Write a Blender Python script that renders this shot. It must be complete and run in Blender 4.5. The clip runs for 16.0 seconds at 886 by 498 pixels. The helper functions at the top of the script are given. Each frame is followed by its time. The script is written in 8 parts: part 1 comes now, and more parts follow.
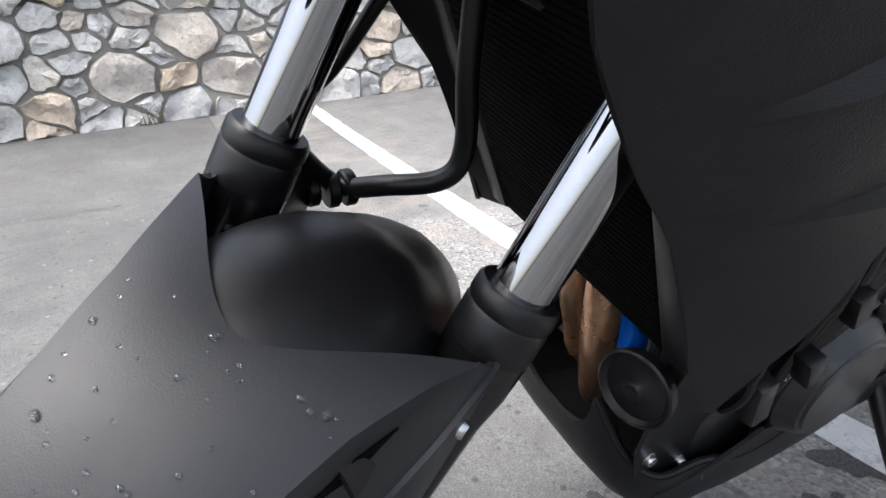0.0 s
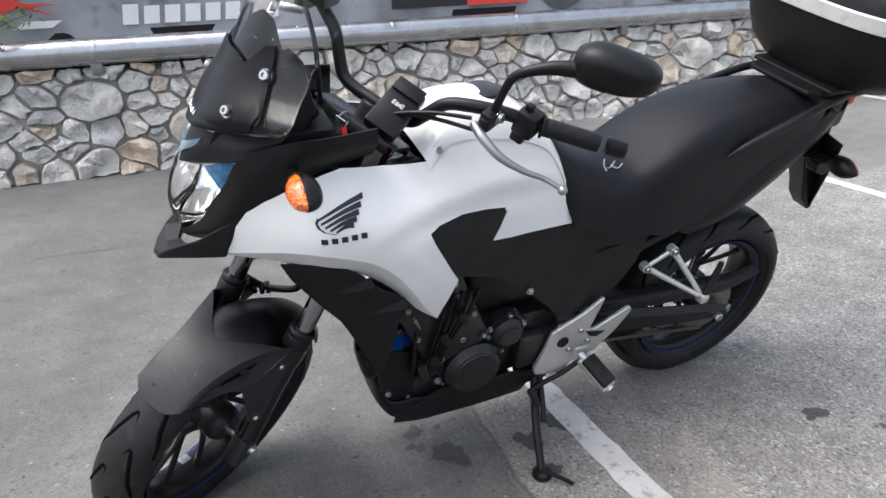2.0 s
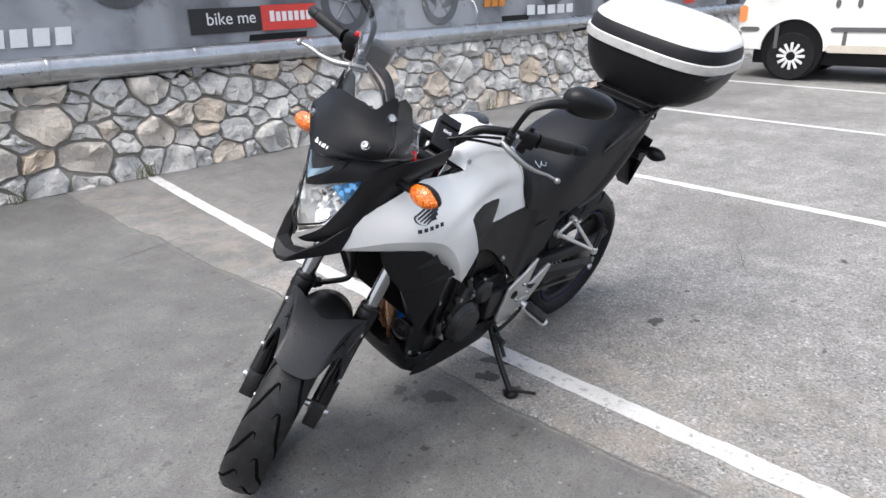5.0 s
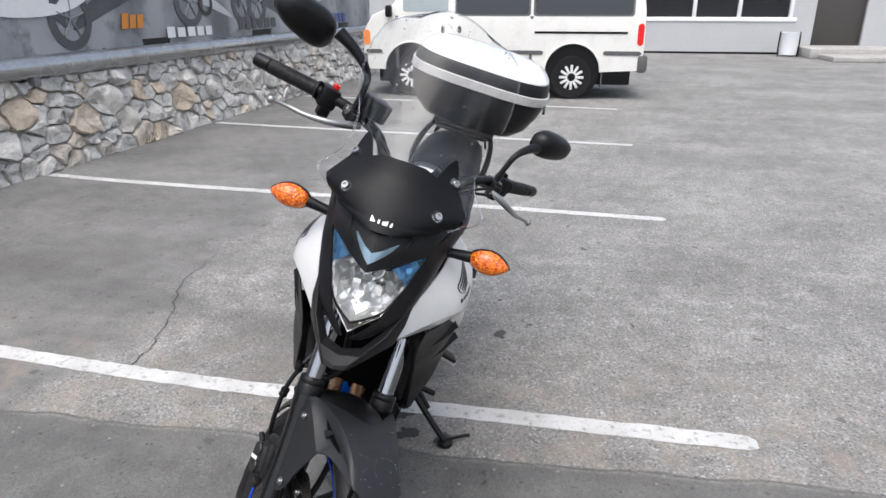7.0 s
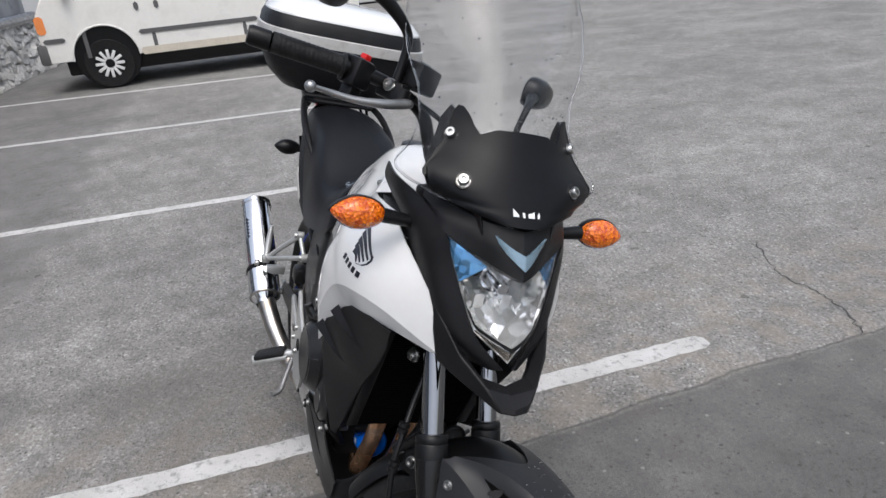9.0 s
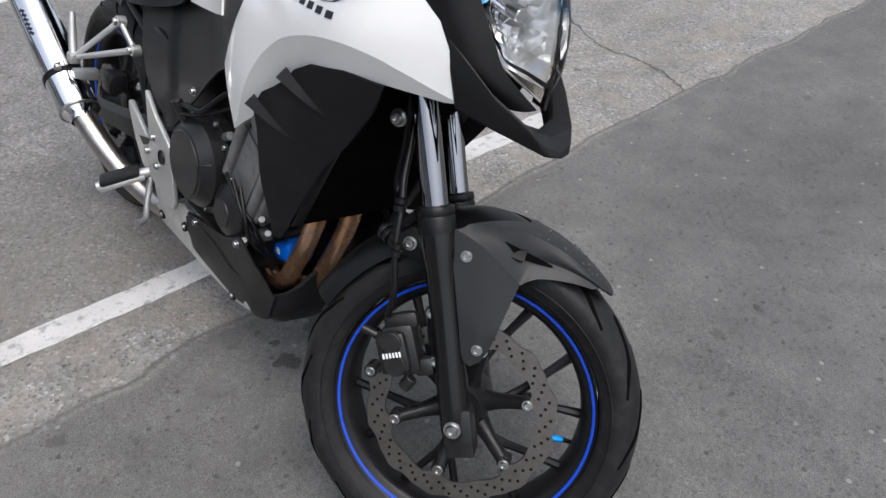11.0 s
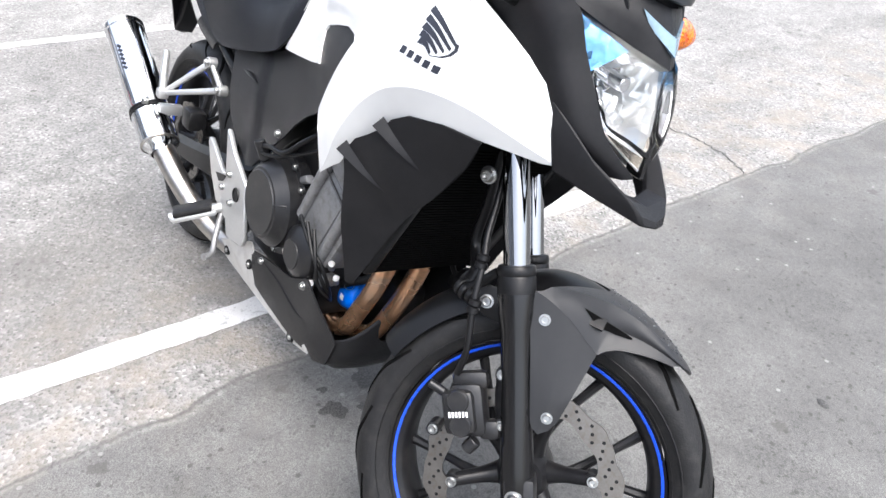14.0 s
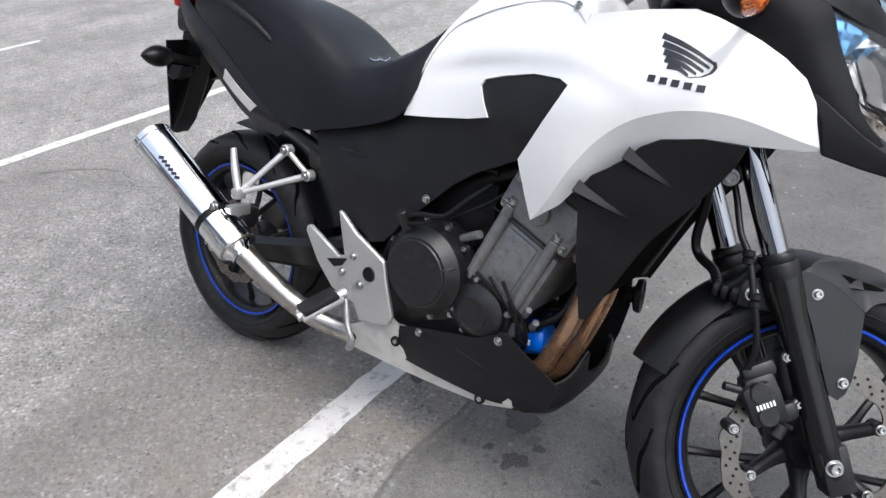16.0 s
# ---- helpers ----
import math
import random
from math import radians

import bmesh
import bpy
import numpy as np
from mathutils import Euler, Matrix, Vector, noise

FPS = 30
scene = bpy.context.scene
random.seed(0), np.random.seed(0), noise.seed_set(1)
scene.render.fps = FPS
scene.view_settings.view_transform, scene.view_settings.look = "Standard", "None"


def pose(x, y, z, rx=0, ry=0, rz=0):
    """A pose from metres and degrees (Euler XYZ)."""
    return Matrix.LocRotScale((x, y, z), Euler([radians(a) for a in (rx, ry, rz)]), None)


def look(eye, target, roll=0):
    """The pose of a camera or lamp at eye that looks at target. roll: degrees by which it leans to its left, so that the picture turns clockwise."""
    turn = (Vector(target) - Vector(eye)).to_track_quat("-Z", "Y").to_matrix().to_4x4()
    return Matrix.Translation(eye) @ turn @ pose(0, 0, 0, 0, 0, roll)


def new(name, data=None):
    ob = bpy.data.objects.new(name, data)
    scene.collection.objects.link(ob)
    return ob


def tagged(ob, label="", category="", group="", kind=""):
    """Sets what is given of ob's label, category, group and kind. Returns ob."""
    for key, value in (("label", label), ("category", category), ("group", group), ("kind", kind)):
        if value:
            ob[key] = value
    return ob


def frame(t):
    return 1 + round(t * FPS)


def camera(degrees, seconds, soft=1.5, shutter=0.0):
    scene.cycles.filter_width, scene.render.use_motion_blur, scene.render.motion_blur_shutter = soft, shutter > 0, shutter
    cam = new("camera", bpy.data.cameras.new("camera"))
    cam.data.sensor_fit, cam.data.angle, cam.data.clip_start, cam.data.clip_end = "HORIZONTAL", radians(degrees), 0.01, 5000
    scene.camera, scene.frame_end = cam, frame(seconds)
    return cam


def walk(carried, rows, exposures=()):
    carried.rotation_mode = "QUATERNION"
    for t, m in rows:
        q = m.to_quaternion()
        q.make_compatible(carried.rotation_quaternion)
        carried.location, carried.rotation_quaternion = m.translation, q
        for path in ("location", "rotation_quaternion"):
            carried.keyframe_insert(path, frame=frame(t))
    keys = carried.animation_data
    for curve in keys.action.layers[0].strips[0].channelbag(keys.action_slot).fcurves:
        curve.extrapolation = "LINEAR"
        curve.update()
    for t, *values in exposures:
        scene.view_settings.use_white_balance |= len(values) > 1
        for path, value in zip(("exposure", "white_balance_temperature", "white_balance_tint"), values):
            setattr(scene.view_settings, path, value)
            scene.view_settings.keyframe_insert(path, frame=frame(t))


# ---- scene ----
cam = camera(67.3, 16.0)

PATH = [
    (0, (1.411, 0.59, 0.743), (0.545, -1.049, -0.007), -3.8),
    (0.5, (1.432, 0.785, 0.902), (0.689, -0.84, 0.002), -2.0),
    (1, (1.463, 1.01, 1.055), (0.824, -0.654, 0.149), 0.8),
    (1.5, (1.479, 1.286, 1.171), (0.793, -0.382, 0.307), 0.1),
    (2, (1.406, 1.57, 1.217), (0.68, -0.148, 0.495), -2.9),
    (2.5, (1.371, 1.782, 1.26), (0.619, 0.048, 0.607), -4.7),
    (3, (1.484, 1.911, 1.27), (0.698, 0.191, 0.62), -3.3),
    (3.2, (1.555, 1.959, 1.272), (0.714, 0.266, 0.619), -1.8),
    (5.5, (2.403, 1.398, 1.398), (0.868, 0.358, 0.65), -2.6),
    (6, (2.469, 1.157, 1.409), (0.764, 0.42, 0.666), -1.6),
    (6.5, (2.52, 0.909, 1.444), (0.739, 0.306, 0.761), -0.6),
    (7, (2.562, 0.632, 1.462), (0.71, 0.349, 0.763), -0.0),
    (7.5, (2.528, 0.389, 1.456), (0.649, 0.295, 0.777), -0.3),
    (8, (2.446, 0.199, 1.46), (0.581, 0.331, 0.748), -0.5),
    (8.2, (2.412, 0.13, 1.463), (0.556, 0.342, 0.749), -1.1),
    (10.3, (1.951, -0.309, 1.325), (0.568, 0.617, 0.216), -4.5),
    (10.5, (1.947, -0.348, 1.302), (0.622, 0.632, 0.169), -2.5),
    (11, (1.933, -0.376, 1.265), (0.765, 0.602, -0.031), -0.5),
    (11.5, (1.937, -0.379, 1.215), (0.837, 0.569, -0.16), 1.9),
    (12, (1.943, -0.359, 1.181), (0.899, 0.546, -0.265), 2.8),
    (12.5, (1.941, -0.35, 1.186), (0.892, 0.525, -0.275), 2.1),
    (13, (1.923, -0.363, 1.2), (0.817, 0.518, -0.213), 1.8),
    (13.5, (1.908, -0.404, 1.215), (0.704, 0.507, -0.097), 2.1),
    (14, (1.882, -0.433, 1.252), (0.57, 0.541, 0.099), 2.7),
    (14.5, (1.832, -0.494, 1.26), (0.471, 0.498, 0.181), -0.5),
    (15, (1.729, -0.59, 1.274), (0.394, 0.484, 0.243), -4.6),
    (15.5, (1.615, -0.745, 1.29), (0.383, 0.447, 0.26), -5.0),
    (16, (1.446, -0.878, 1.27), (0.371, 0.43, 0.206), -4.8),
]
EXPOSURES = [(0, 1.80, 6300, 10), (0.5, 2.07, 6300, 10), (1, 1.92, 6300, 10), (1.5, 1.62, 6300, 10), (2, 1.32, 6300, 10), (3, 1.32, 6300, 10), (5.5, 1.28, 6300, 10), (6.5, 1.06, 6300, 10), (7, 0.96, 6300, 10), (8, 0.77, 6300, 10), (10.3, 0.34, 6300, 10), (10.5, 0.38, 6300, 10), (11, 0.69, 6300, 10), (11.5, 1.22, 6300, 10), (12.5, 1.72, 6300, 10), (13.5, 1.97, 6300, 10), (14, 1.92, 6300, 10), (14.5, 1.72, 6300, 10), (15, 1.42, 6300, 10), (15.5, 1.27, 6300, 10), (16, 1.17, 6300, 10)]
walk(cam, [(t, look(eye, target, roll)) for t, eye, target, roll in PATH], EXPOSURES)

# ---- world and light: bright overcast ----
LEAN = radians(17.1)
world = bpy.data.worlds.new("sky")
scene.world = world
world.use_nodes = True
wn = world.node_tree.nodes
sky = wn.new("ShaderNodeTexSky")
sky.sky_type, sky.sun_disc = "NISHITA", False
sky.sun_elevation, sky.sun_rotation = radians(66), radians(95)
sky.dust_density, sky.air_density = 5.0, 1.0
soft_sky = wn.new("ShaderNodeHueSaturation")
soft_sky.inputs["Saturation"].default_value = 0.55
world.node_tree.links.new(sky.outputs[0], soft_sky.inputs["Color"])
world.node_tree.links.new(soft_sky.outputs[0], wn["Background"].inputs[0])
wn["Background"].inputs["Strength"].default_value = 0.15
sun = new("sun", bpy.data.lights.new("sun", "SUN"))
sun.data.energy, sun.data.angle, sun.data.color = 0.65, radians(55), (1.0, 0.985, 0.965)
sun.matrix_world = look((1.6, -0.45, 4.2), (0, 0, 0))

# ---- materials ----
def mat(name, col, rough=0.5, metal=0.0, var=0.15, scale=8.0, bump=0.0, bump_scale=200.0, rough_var=0.1, coat=0.0, trans=0.0, ior=1.45, spec=0.5, dirt=None, dirt_amount=0.0):
    """A principled surface with colour variation at two scales, uneven gloss and fine relief."""
    m = bpy.data.materials.new(name)
    m.use_nodes = True
    nt = m.node_tree
    N, L = nt.nodes, nt.links
    b = N["Principled BSDF"]
    tc = N.new("ShaderNodeTexCoord")
    n1 = N.new("ShaderNodeTexNoise"); n1.inputs["Scale"].default_value = scale; n1.inputs["Detail"].default_value = 6
    n2 = N.new("ShaderNodeTexNoise"); n2.inputs["Scale"].default_value = scale * 9; n2.inputs["Detail"].default_value = 3
    for n in (n1, n2):
        L.new(tc.outputs["Object"], n.inputs["Vector"])
    add = N.new("ShaderNodeMath"); add.operation = "ADD"
    L.new(n1.outputs["Fac"], add.inputs[0]); L.new(n2.outputs["Fac"], add.inputs[1])
    mr = N.new("ShaderNodeMapRange")
    mr.inputs["From Min"].default_value, mr.inputs["From Max"].default_value = 0.6, 1.4
    mr.inputs["To Min"].default_value, mr.inputs["To Max"].default_value = 1 - var, 1 + var
    L.new(add.outputs[0], mr.inputs["Value"])
    mul = N.new("ShaderNodeMix"); mul.data_type, mul.blend_type = "RGBA", "MULTIPLY"
    mul.inputs["Factor"].default_value = 1.0
    mul.inputs["A"].default_value = (*col, 1)
    L.new(mr.outputs[0], mul.inputs["B"])
    out = mul.outputs["Result"]
    if dirt:
        n3 = N.new("ShaderNodeTexNoise"); n3.inputs["Scale"].default_value = scale * 2.3; n3.inputs["Detail"].default_value = 8
        L.new(tc.outputs["Object"], n3.inputs["Vector"])
        r3 = N.new("ShaderNodeMapRange")
        r3.inputs["From Min"].default_value, r3.inputs["From Max"].default_value = 0.5, 0.7
        r3.inputs["To Max"].default_value = dirt_amount
        L.new(n3.outputs["Fac"], r3.inputs["Value"])
        mx = N.new("ShaderNodeMix"); mx.data_type = "RGBA"
        L.new(r3.outputs[0], mx.inputs["Factor"]); L.new(out, mx.inputs["A"]); mx.inputs["B"].default_value = (*dirt, 1)
        out = mx.outputs["Result"]
    L.new(out, b.inputs["Base Color"])
    rr = N.new("ShaderNodeMapRange")
    rr.inputs["To Min"].default_value, rr.inputs["To Max"].default_value = max(0.02, rough - rough_var), min(1, rough + rough_var)
    L.new(n1.outputs["Fac"], rr.inputs["Value"]); L.new(rr.outputs[0], b.inputs["Roughness"])
    b.inputs["Metallic"].default_value = metal
    b.inputs["Coat Weight"].default_value = coat
    b.inputs["Coat Roughness"].default_value = 0.08
    b.inputs["Transmission Weight"].default_value = trans
    b.inputs["IOR"].default_value = ior
    b.inputs["Specular IOR Level"].default_value = spec
    if bump:
        n4 = N.new("ShaderNodeTexNoise"); n4.inputs["Scale"].default_value = bump_scale; n4.inputs["Detail"].default_value = 2
        L.new(tc.outputs["Object"], n4.inputs["Vector"])
        bp = N.new("ShaderNodeBump"); bp.inputs["Strength"].default_value = bump; bp.inputs["Distance"].default_value = 0.002
        L.new(n4.outputs["Fac"], bp.inputs["Height"]); L.new(bp.outputs[0], b.inputs["Normal"])
    return m


def glass(name, tint, gloss=0.05, ior=1.45, pale_streaks=0.0):
    """Thin clear sheet: seen through, with a gloss that follows Fresnel."""
    m = bpy.data.materials.new(name)
    m.use_nodes = True
    N, L = m.node_tree.nodes, m.node_tree.links
    N.remove(N["Principled BSDF"])
    t = N.new("ShaderNodeBsdfTransparent"); t.inputs[0].default_value = (*tint, 1)
    g = N.new("ShaderNodeBsdfGlossy"); g.inputs["Roughness"].default_value = gloss
    f = N.new("ShaderNodeFresnel"); f.inputs["IOR"].default_value = ior
    mx = N.new("ShaderNodeMixShader")
    L.new(f.outputs[0], mx.inputs[0]); L.new(t.outputs[0], mx.inputs[1]); L.new(g.outputs[0], mx.inputs[2])
    out = mx.outputs[0]
    if pale_streaks:
        # pale streaks drawn down: dried rain, and sky reflections put in as colour
        tc = N.new("ShaderNodeTexCoord")
        mp = N.new("ShaderNodeMapping"); mp.inputs["Scale"].default_value = (1.2, 75, 1.2)
        L.new(tc.outputs["Object"], mp.inputs["Vector"])
        nz = N.new("ShaderNodeTexNoise"); nz.inputs["Scale"].default_value, nz.inputs["Detail"].default_value = 1.0, 4
        L.new(mp.outputs[0], nz.inputs["Vector"])
        mr = N.new("ShaderNodeMapRange")
        mr.inputs["From Min"].default_value, mr.inputs["From Max"].default_value, mr.inputs["To Min"].default_value, mr.inputs["To Max"].default_value = 0.50, 0.74, pale_streaks * 0.02, pale_streaks * 1.8
        L.new(nz.outputs["Fac"], mr.inputs["Value"])
        df = N.new("ShaderNodeBsdfDiffuse"); df.inputs[0].default_value = (0.8, 0.8, 0.8, 1)
        m2 = N.new("ShaderNodeMixShader")
        L.new(mr.outputs[0], m2.inputs[0]); L.new(out, m2.inputs[1]); L.new(df.outputs[0], m2.inputs[2])
        out = m2.outputs[0]
    L.new(out, N["Material Output"].inputs[0])
    return m


M_WHITE = mat("pearl_white_paint", (0.67, 0.67, 0.66), 0.22, 0, 0.02, 5, rough_var=0.05, coat=0.6, bump=0.02, bump_scale=400)
M_DARK = mat("black_textured_plastic", (0.009, 0.009, 0.010), 0.38, 0, 0.2, 12, bump=0.25, bump_scale=900, dirt=(0.03, 0.029, 0.028), dirt_amount=0.12, spec=0.22)
M_GRAPH = mat("graphite_satin_plastic", (0.015, 0.0155, 0.017), 0.42, 0, 0.1, 10, spec=0.36, bump=0.1, bump_scale=900, rough_var=0.06)
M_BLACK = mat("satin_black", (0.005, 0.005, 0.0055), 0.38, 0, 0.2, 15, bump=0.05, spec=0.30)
M_SEAT = mat("black_vinyl", (0.007, 0.0075, 0.0095), 0.40, 0, 0.15, 9, spec=0.22, bump=0.35, bump_scale=700)
M_RUBBER = mat("tyre_rubber", (0.012, 0.012, 0.0125), 0.46, 0, 0.25, 20, bump=0.3, bump_scale=300, dirt=(0.036, 0.035, 0.033), dirt_amount=0.35, spec=0.22)
# near-black without gloss: shade of grooves, slot and radiator put into colour
M_SHADEBLACK = mat("groove_shadow_rubber", (0.003, 0.003, 0.003), 0.9, 0, 0.1, 20, spec=0.04)
M_FORK = mat("gloss_black_fork_paint", (0.006, 0.006, 0.0065), 0.20, 0, 0.15, 18, rough_var=0.05, spec=0.45)
M_RIM = mat("black_painted_alloy", (0.009, 0.009, 0.010), 0.35, 0.1, 0.2, 20, dirt=(0.04, 0.036, 0.032), dirt_amount=0.2, spec=0.3)
M_BLUE = mat("blue_rim_tape", (0.008, 0.055, 0.46), 0.3, 0, 0.1, 20)
# the same tape on the left side, its shade put into a darker blue
M_BLUESHADE = mat("dull_blue_rim_tape", (0.008, 0.014, 0.075), 0.5, 0, 0.2, 20)
M_BLUEAN = mat("blue_anodised", (0.01, 0.28, 0.75), 0.25, 0.4, 0.1, 20)
M_FILTER = mat("blue_filter_paint", (0.0, 0.12, 0.62), 0.3, 0, 0.15, 20)
M_CHROME = mat("polished_chrome", (0.82, 0.83, 0.85), 0.06, 1, 0.03, 20, rough_var=0.03)
M_FORKTUBE = mat("hard_chrome_tube", (0.30, 0.305, 0.315), 0.05, 1, 0.04, 20, rough_var=0.03)
M_STEEL = mat("brushed_stainless", (0.46, 0.445, 0.42), 0.30, 1, 0.15, 14, rough_var=0.08, dirt=(0.30, 0.22, 0.15), dirt_amount=0.65)
M_LEVER = mat("dull_aluminium_lever", (0.33, 0.33, 0.325), 0.34, 0.85, 0.1, 30)
M_DISC = mat("ground_brake_steel", (0.21, 0.195, 0.178), 0.38, 1, 0.15, 40, dirt=(0.16, 0.13, 0.105), dirt_amount=0.5)
M_CAST = mat("bead_blasted_aluminium", (0.52, 0.52, 0.51), 0.38, 0.75, 0.08, 25, bump=0.15, bump_scale=900)
M_SILVER = mat("silver_painted_plastic", (0.55, 0.54, 0.52), 0.38, 0.35, 0.06, 15, dirt=(0.25, 0.22, 0.19), dirt_amount=0.3)
M_ENGB = mat("black_engine_paint", (0.012, 0.012, 0.013), 0.34, 0.15, 0.2, 25, bump=0.12, bump_scale=700, dirt=(0.06, 0.056, 0.05), dirt_amount=0.22)
M_ENGG = mat("grey_cast_engine", (0.225, 0.225, 0.228), 0.36, 0.5, 0.15, 30, bump=0.3, bump_scale=600, dirt=(0.10, 0.09, 0.075), dirt_amount=0.5)
M_BOLT = mat("zinc_bolt", (0.45, 0.45, 0.44), 0.3, 1, 0.1, 60)
M_BRONZE = mat("heat_tinted_steel", (0.66, 0.38, 0.22), 0.27, 0.85, 0.3, 9, dirt=(0.45, 0.36, 0.29), dirt_amount=0.8)
def prism_lens(name, dark, light):
    """Coloured lens of small prisms; their uneven glints are painted as dark and light cells."""
    m = mat(name, light, 0.10, 0, 0.1, 60, coat=0.8)
    N, L = m.node_tree.nodes, m.node_tree.links
    b = N["Principled BSDF"]
    tc = N.new("ShaderNodeTexCoord")
    v = N.new("ShaderNodeTexVoronoi"); v.inputs["Scale"].default_value = 190
    L.new(tc.outputs["Object"], v.inputs["Vector"])
    sep = N.new("ShaderNodeSeparateColor"); L.new(v.outputs["Color"], sep.inputs[0])
    mx = N.new("ShaderNodeMix"); mx.data_type = "RGBA"
    L.new(sep.outputs[0], mx.inputs["Factor"])
    mx.inputs["A"].default_value, mx.inputs["B"].default_value = (*dark, 1), (*light, 1)
    L.new(mx.outputs["Result"], b.inputs["Base Color"])
    bp = N.new("ShaderNodeBump"); bp.inputs["Strength"].default_value, bp.inputs["Distance"].default_value = 0.9, 0.004
    L.new(v.outputs["Distance"], bp.inputs["Height"]); L.new(bp.outputs[0], b.inputs["Normal"])
    return m


M_AMBER = prism_lens("amber_lens", (0.50, 0.055, 0.001), (0.92, 0.22, 0.004))
M_RED = mat("red_plastic", (0.65, 0.015, 0.015), 0.3, 0, 0.08, 20)


def facets(m, scale, amount):
    """Tilts the surface cell by cell, as pressed reflectors and moulded lenses do."""
    N, L = m.node_tree.nodes, m.node_tree.links
    tc = N.new("ShaderNodeTexCoord")
    v = N.new("ShaderNodeTexVoronoi"); v.inputs["Scale"].default_value = scale; v.distance = "CHEBYCHEV"
    v.inputs["Randomness"].default_value = 0.6
    L.new(tc.outputs["Object"], v.inputs["Vector"])
    a = N.new("ShaderNodeVectorMath"); a.operation = "SUBTRACT"; a.inputs[1].default_value = (0.5, 0.5, 0.5)
    L.new(v.outputs["Color"], a.inputs[0])
    b = N.new("ShaderNodeVectorMath"); b.operation = "MULTIPLY_ADD"; b.inputs[1].default_value = (amount, amount, amount)
    g = N.new("ShaderNodeNewGeometry")
    L.new(a.outputs[0], b.inputs[0]); L.new(g.outputs["Normal"], b.inputs[2])
    n = N.new("ShaderNodeVectorMath"); n.operation = "NORMALIZE"
    L.new(b.outputs[0], n.inputs[0])
    L.new(n.outputs[0], N["Principled BSDF"].inputs["Normal"])
    return m


M_MIRR = facets(mat("reflector_bowl", (0.97, 0.97, 0.96), 0.08, 0.72, 0.03, 30, rough_var=0.03), 34, 0.50)
M_HLBLUE = facets(mat("blue_tinted_reflector", (0.13, 0.33, 0.58), 0.14, 0.75, 0.3, 40), 90, 0.5)
M_DECAL = mat("dark_decal", (0.012, 0.013, 0.02), 0.35, 0, 0.05, 20)
M_GREYLOGO = mat("grey_stitch_print", (0.18, 0.21, 0.25), 0.6, 0, 0.1, 20)
M_LIGHTLOGO = mat("white_print", (0.75, 0.75, 0.75), 0.5, 0, 0.05, 20)
M_DROP = mat("water_drop", (0.5, 0.52, 0.54), 0.04, 0, 0.02, 20, trans=0.95, ior=1.33)
M_SCREEN = glass("clear_windscreen", (0.965, 0.97, 0.975), 0.02, 1.42, 0.03)
M_LENS = glass("headlight_lens", (0.97, 0.97, 0.97), 0.02)

# ---- mesh tools ----
def mirror_pts(pts):
    return [(x, -y, z) for x, y, z in pts]


def smooth_line(pts, n, closed=False):
    """Catmull-Rom through points of any length, resampled to n."""
    P = [Vector(p) for p in pts]
    if len(P) == 2:
        return [P[0].lerp(P[1], i / (n - 1)) for i in range(n)]
    segs = len(P) if closed else len(P) - 1
    out = []
    for i in range(n):
        u = i / n * segs if closed else i / (n - 1) * segs
        k = min(int(u), segs - 1)
        f = u - k
        if closed:
            a, b, c, d = (P[(k + j) % len(P)] for j in (-1, 0, 1, 2))
        else:
            a, b, c, d = P[max(k - 1, 0)], P[k], P[k + 1], P[min(k + 2, len(P) - 1)]
        out.append(0.5 * ((2 * b) + (c - a) * f + (2 * a - 5 * b + 4 * c - d) * f * f + (3 * b - a - 3 * c + d) * f ** 3))
    return out


def part(name, bm, material, parent=None, label="", m=None, bevel=0.0, angle=38, share=None):
    """Links a bmesh as one mesh object under a thing or a part."""
    if m is not None:
        bmesh.ops.transform(bm, matrix=m, verts=bm.verts)
    bmesh.ops.recalc_face_normals(bm, faces=bm.faces)
    me = bpy.data.meshes.new(name)
    bm.to_mesh(me)
    bm.free()
    for mt in material if isinstance(material, (list, tuple)) else (material,):
        me.materials.append(mt)
    me.polygons.foreach_set("use_smooth", [True] * len(me.polygons))
    me.set_sharp_from_angle(angle=radians(angle))
    ob = new(name, me)
    ob.parent = parent
    if label:
        ob["label"] = label
    if bevel:
        md = ob.modifiers.new("edge", "BEVEL")
        md.width, md.segments, md.limit_method, md.angle_limit = bevel, 2, "ANGLE", radians(40)
    return ob


def clone(src, parent, m, name=None):
    """Another object on the same mesh."""
    ob = new(name or src.name.split(".")[0], src.data)
    ob.parent = parent
    ob.matrix_basis = m
    for md in src.modifiers:
        if md.type == "BEVEL":
            d = ob.modifiers.new("edge", "BEVEL")
            d.width, d.segments, d.limit_method, d.angle_limit = md.width, md.segments, md.limit_method, md.angle_limit
    return ob


def grid_bm(rows, closed_u=False, closed_v=False, bm=None, cap=False, thick=0.0):
    """A surface through rows of points; thick gives it a back."""
    bm = bm or bmesh.new()
    V = [[bm.verts.new(p) for p in r] for r in rows]
    faces = []
    nu, nv = len(V), len(V[0])
    for i in range(nu if closed_u else nu - 1):
        for j in range(nv if closed_v else nv - 1):
            q = (V[i][j], V[(i + 1) % nu][j], V[(i + 1) % nu][(j + 1) % nv], V[i][(j + 1) % nv])
            if len(set(v.co.to_tuple(6) for v in q)) > 2:
                try:
                    faces.append(bm.faces.new(q))
                except ValueError:
                    pass
    if cap:
        for r in (V[0], V[-1]):
            bm.faces.new(r)
    if thick:
        bmesh.ops.recalc_face_normals(bm, faces=faces)
        bmesh.ops.solidify(bm, geom=faces, thickness=thick)
    return bm


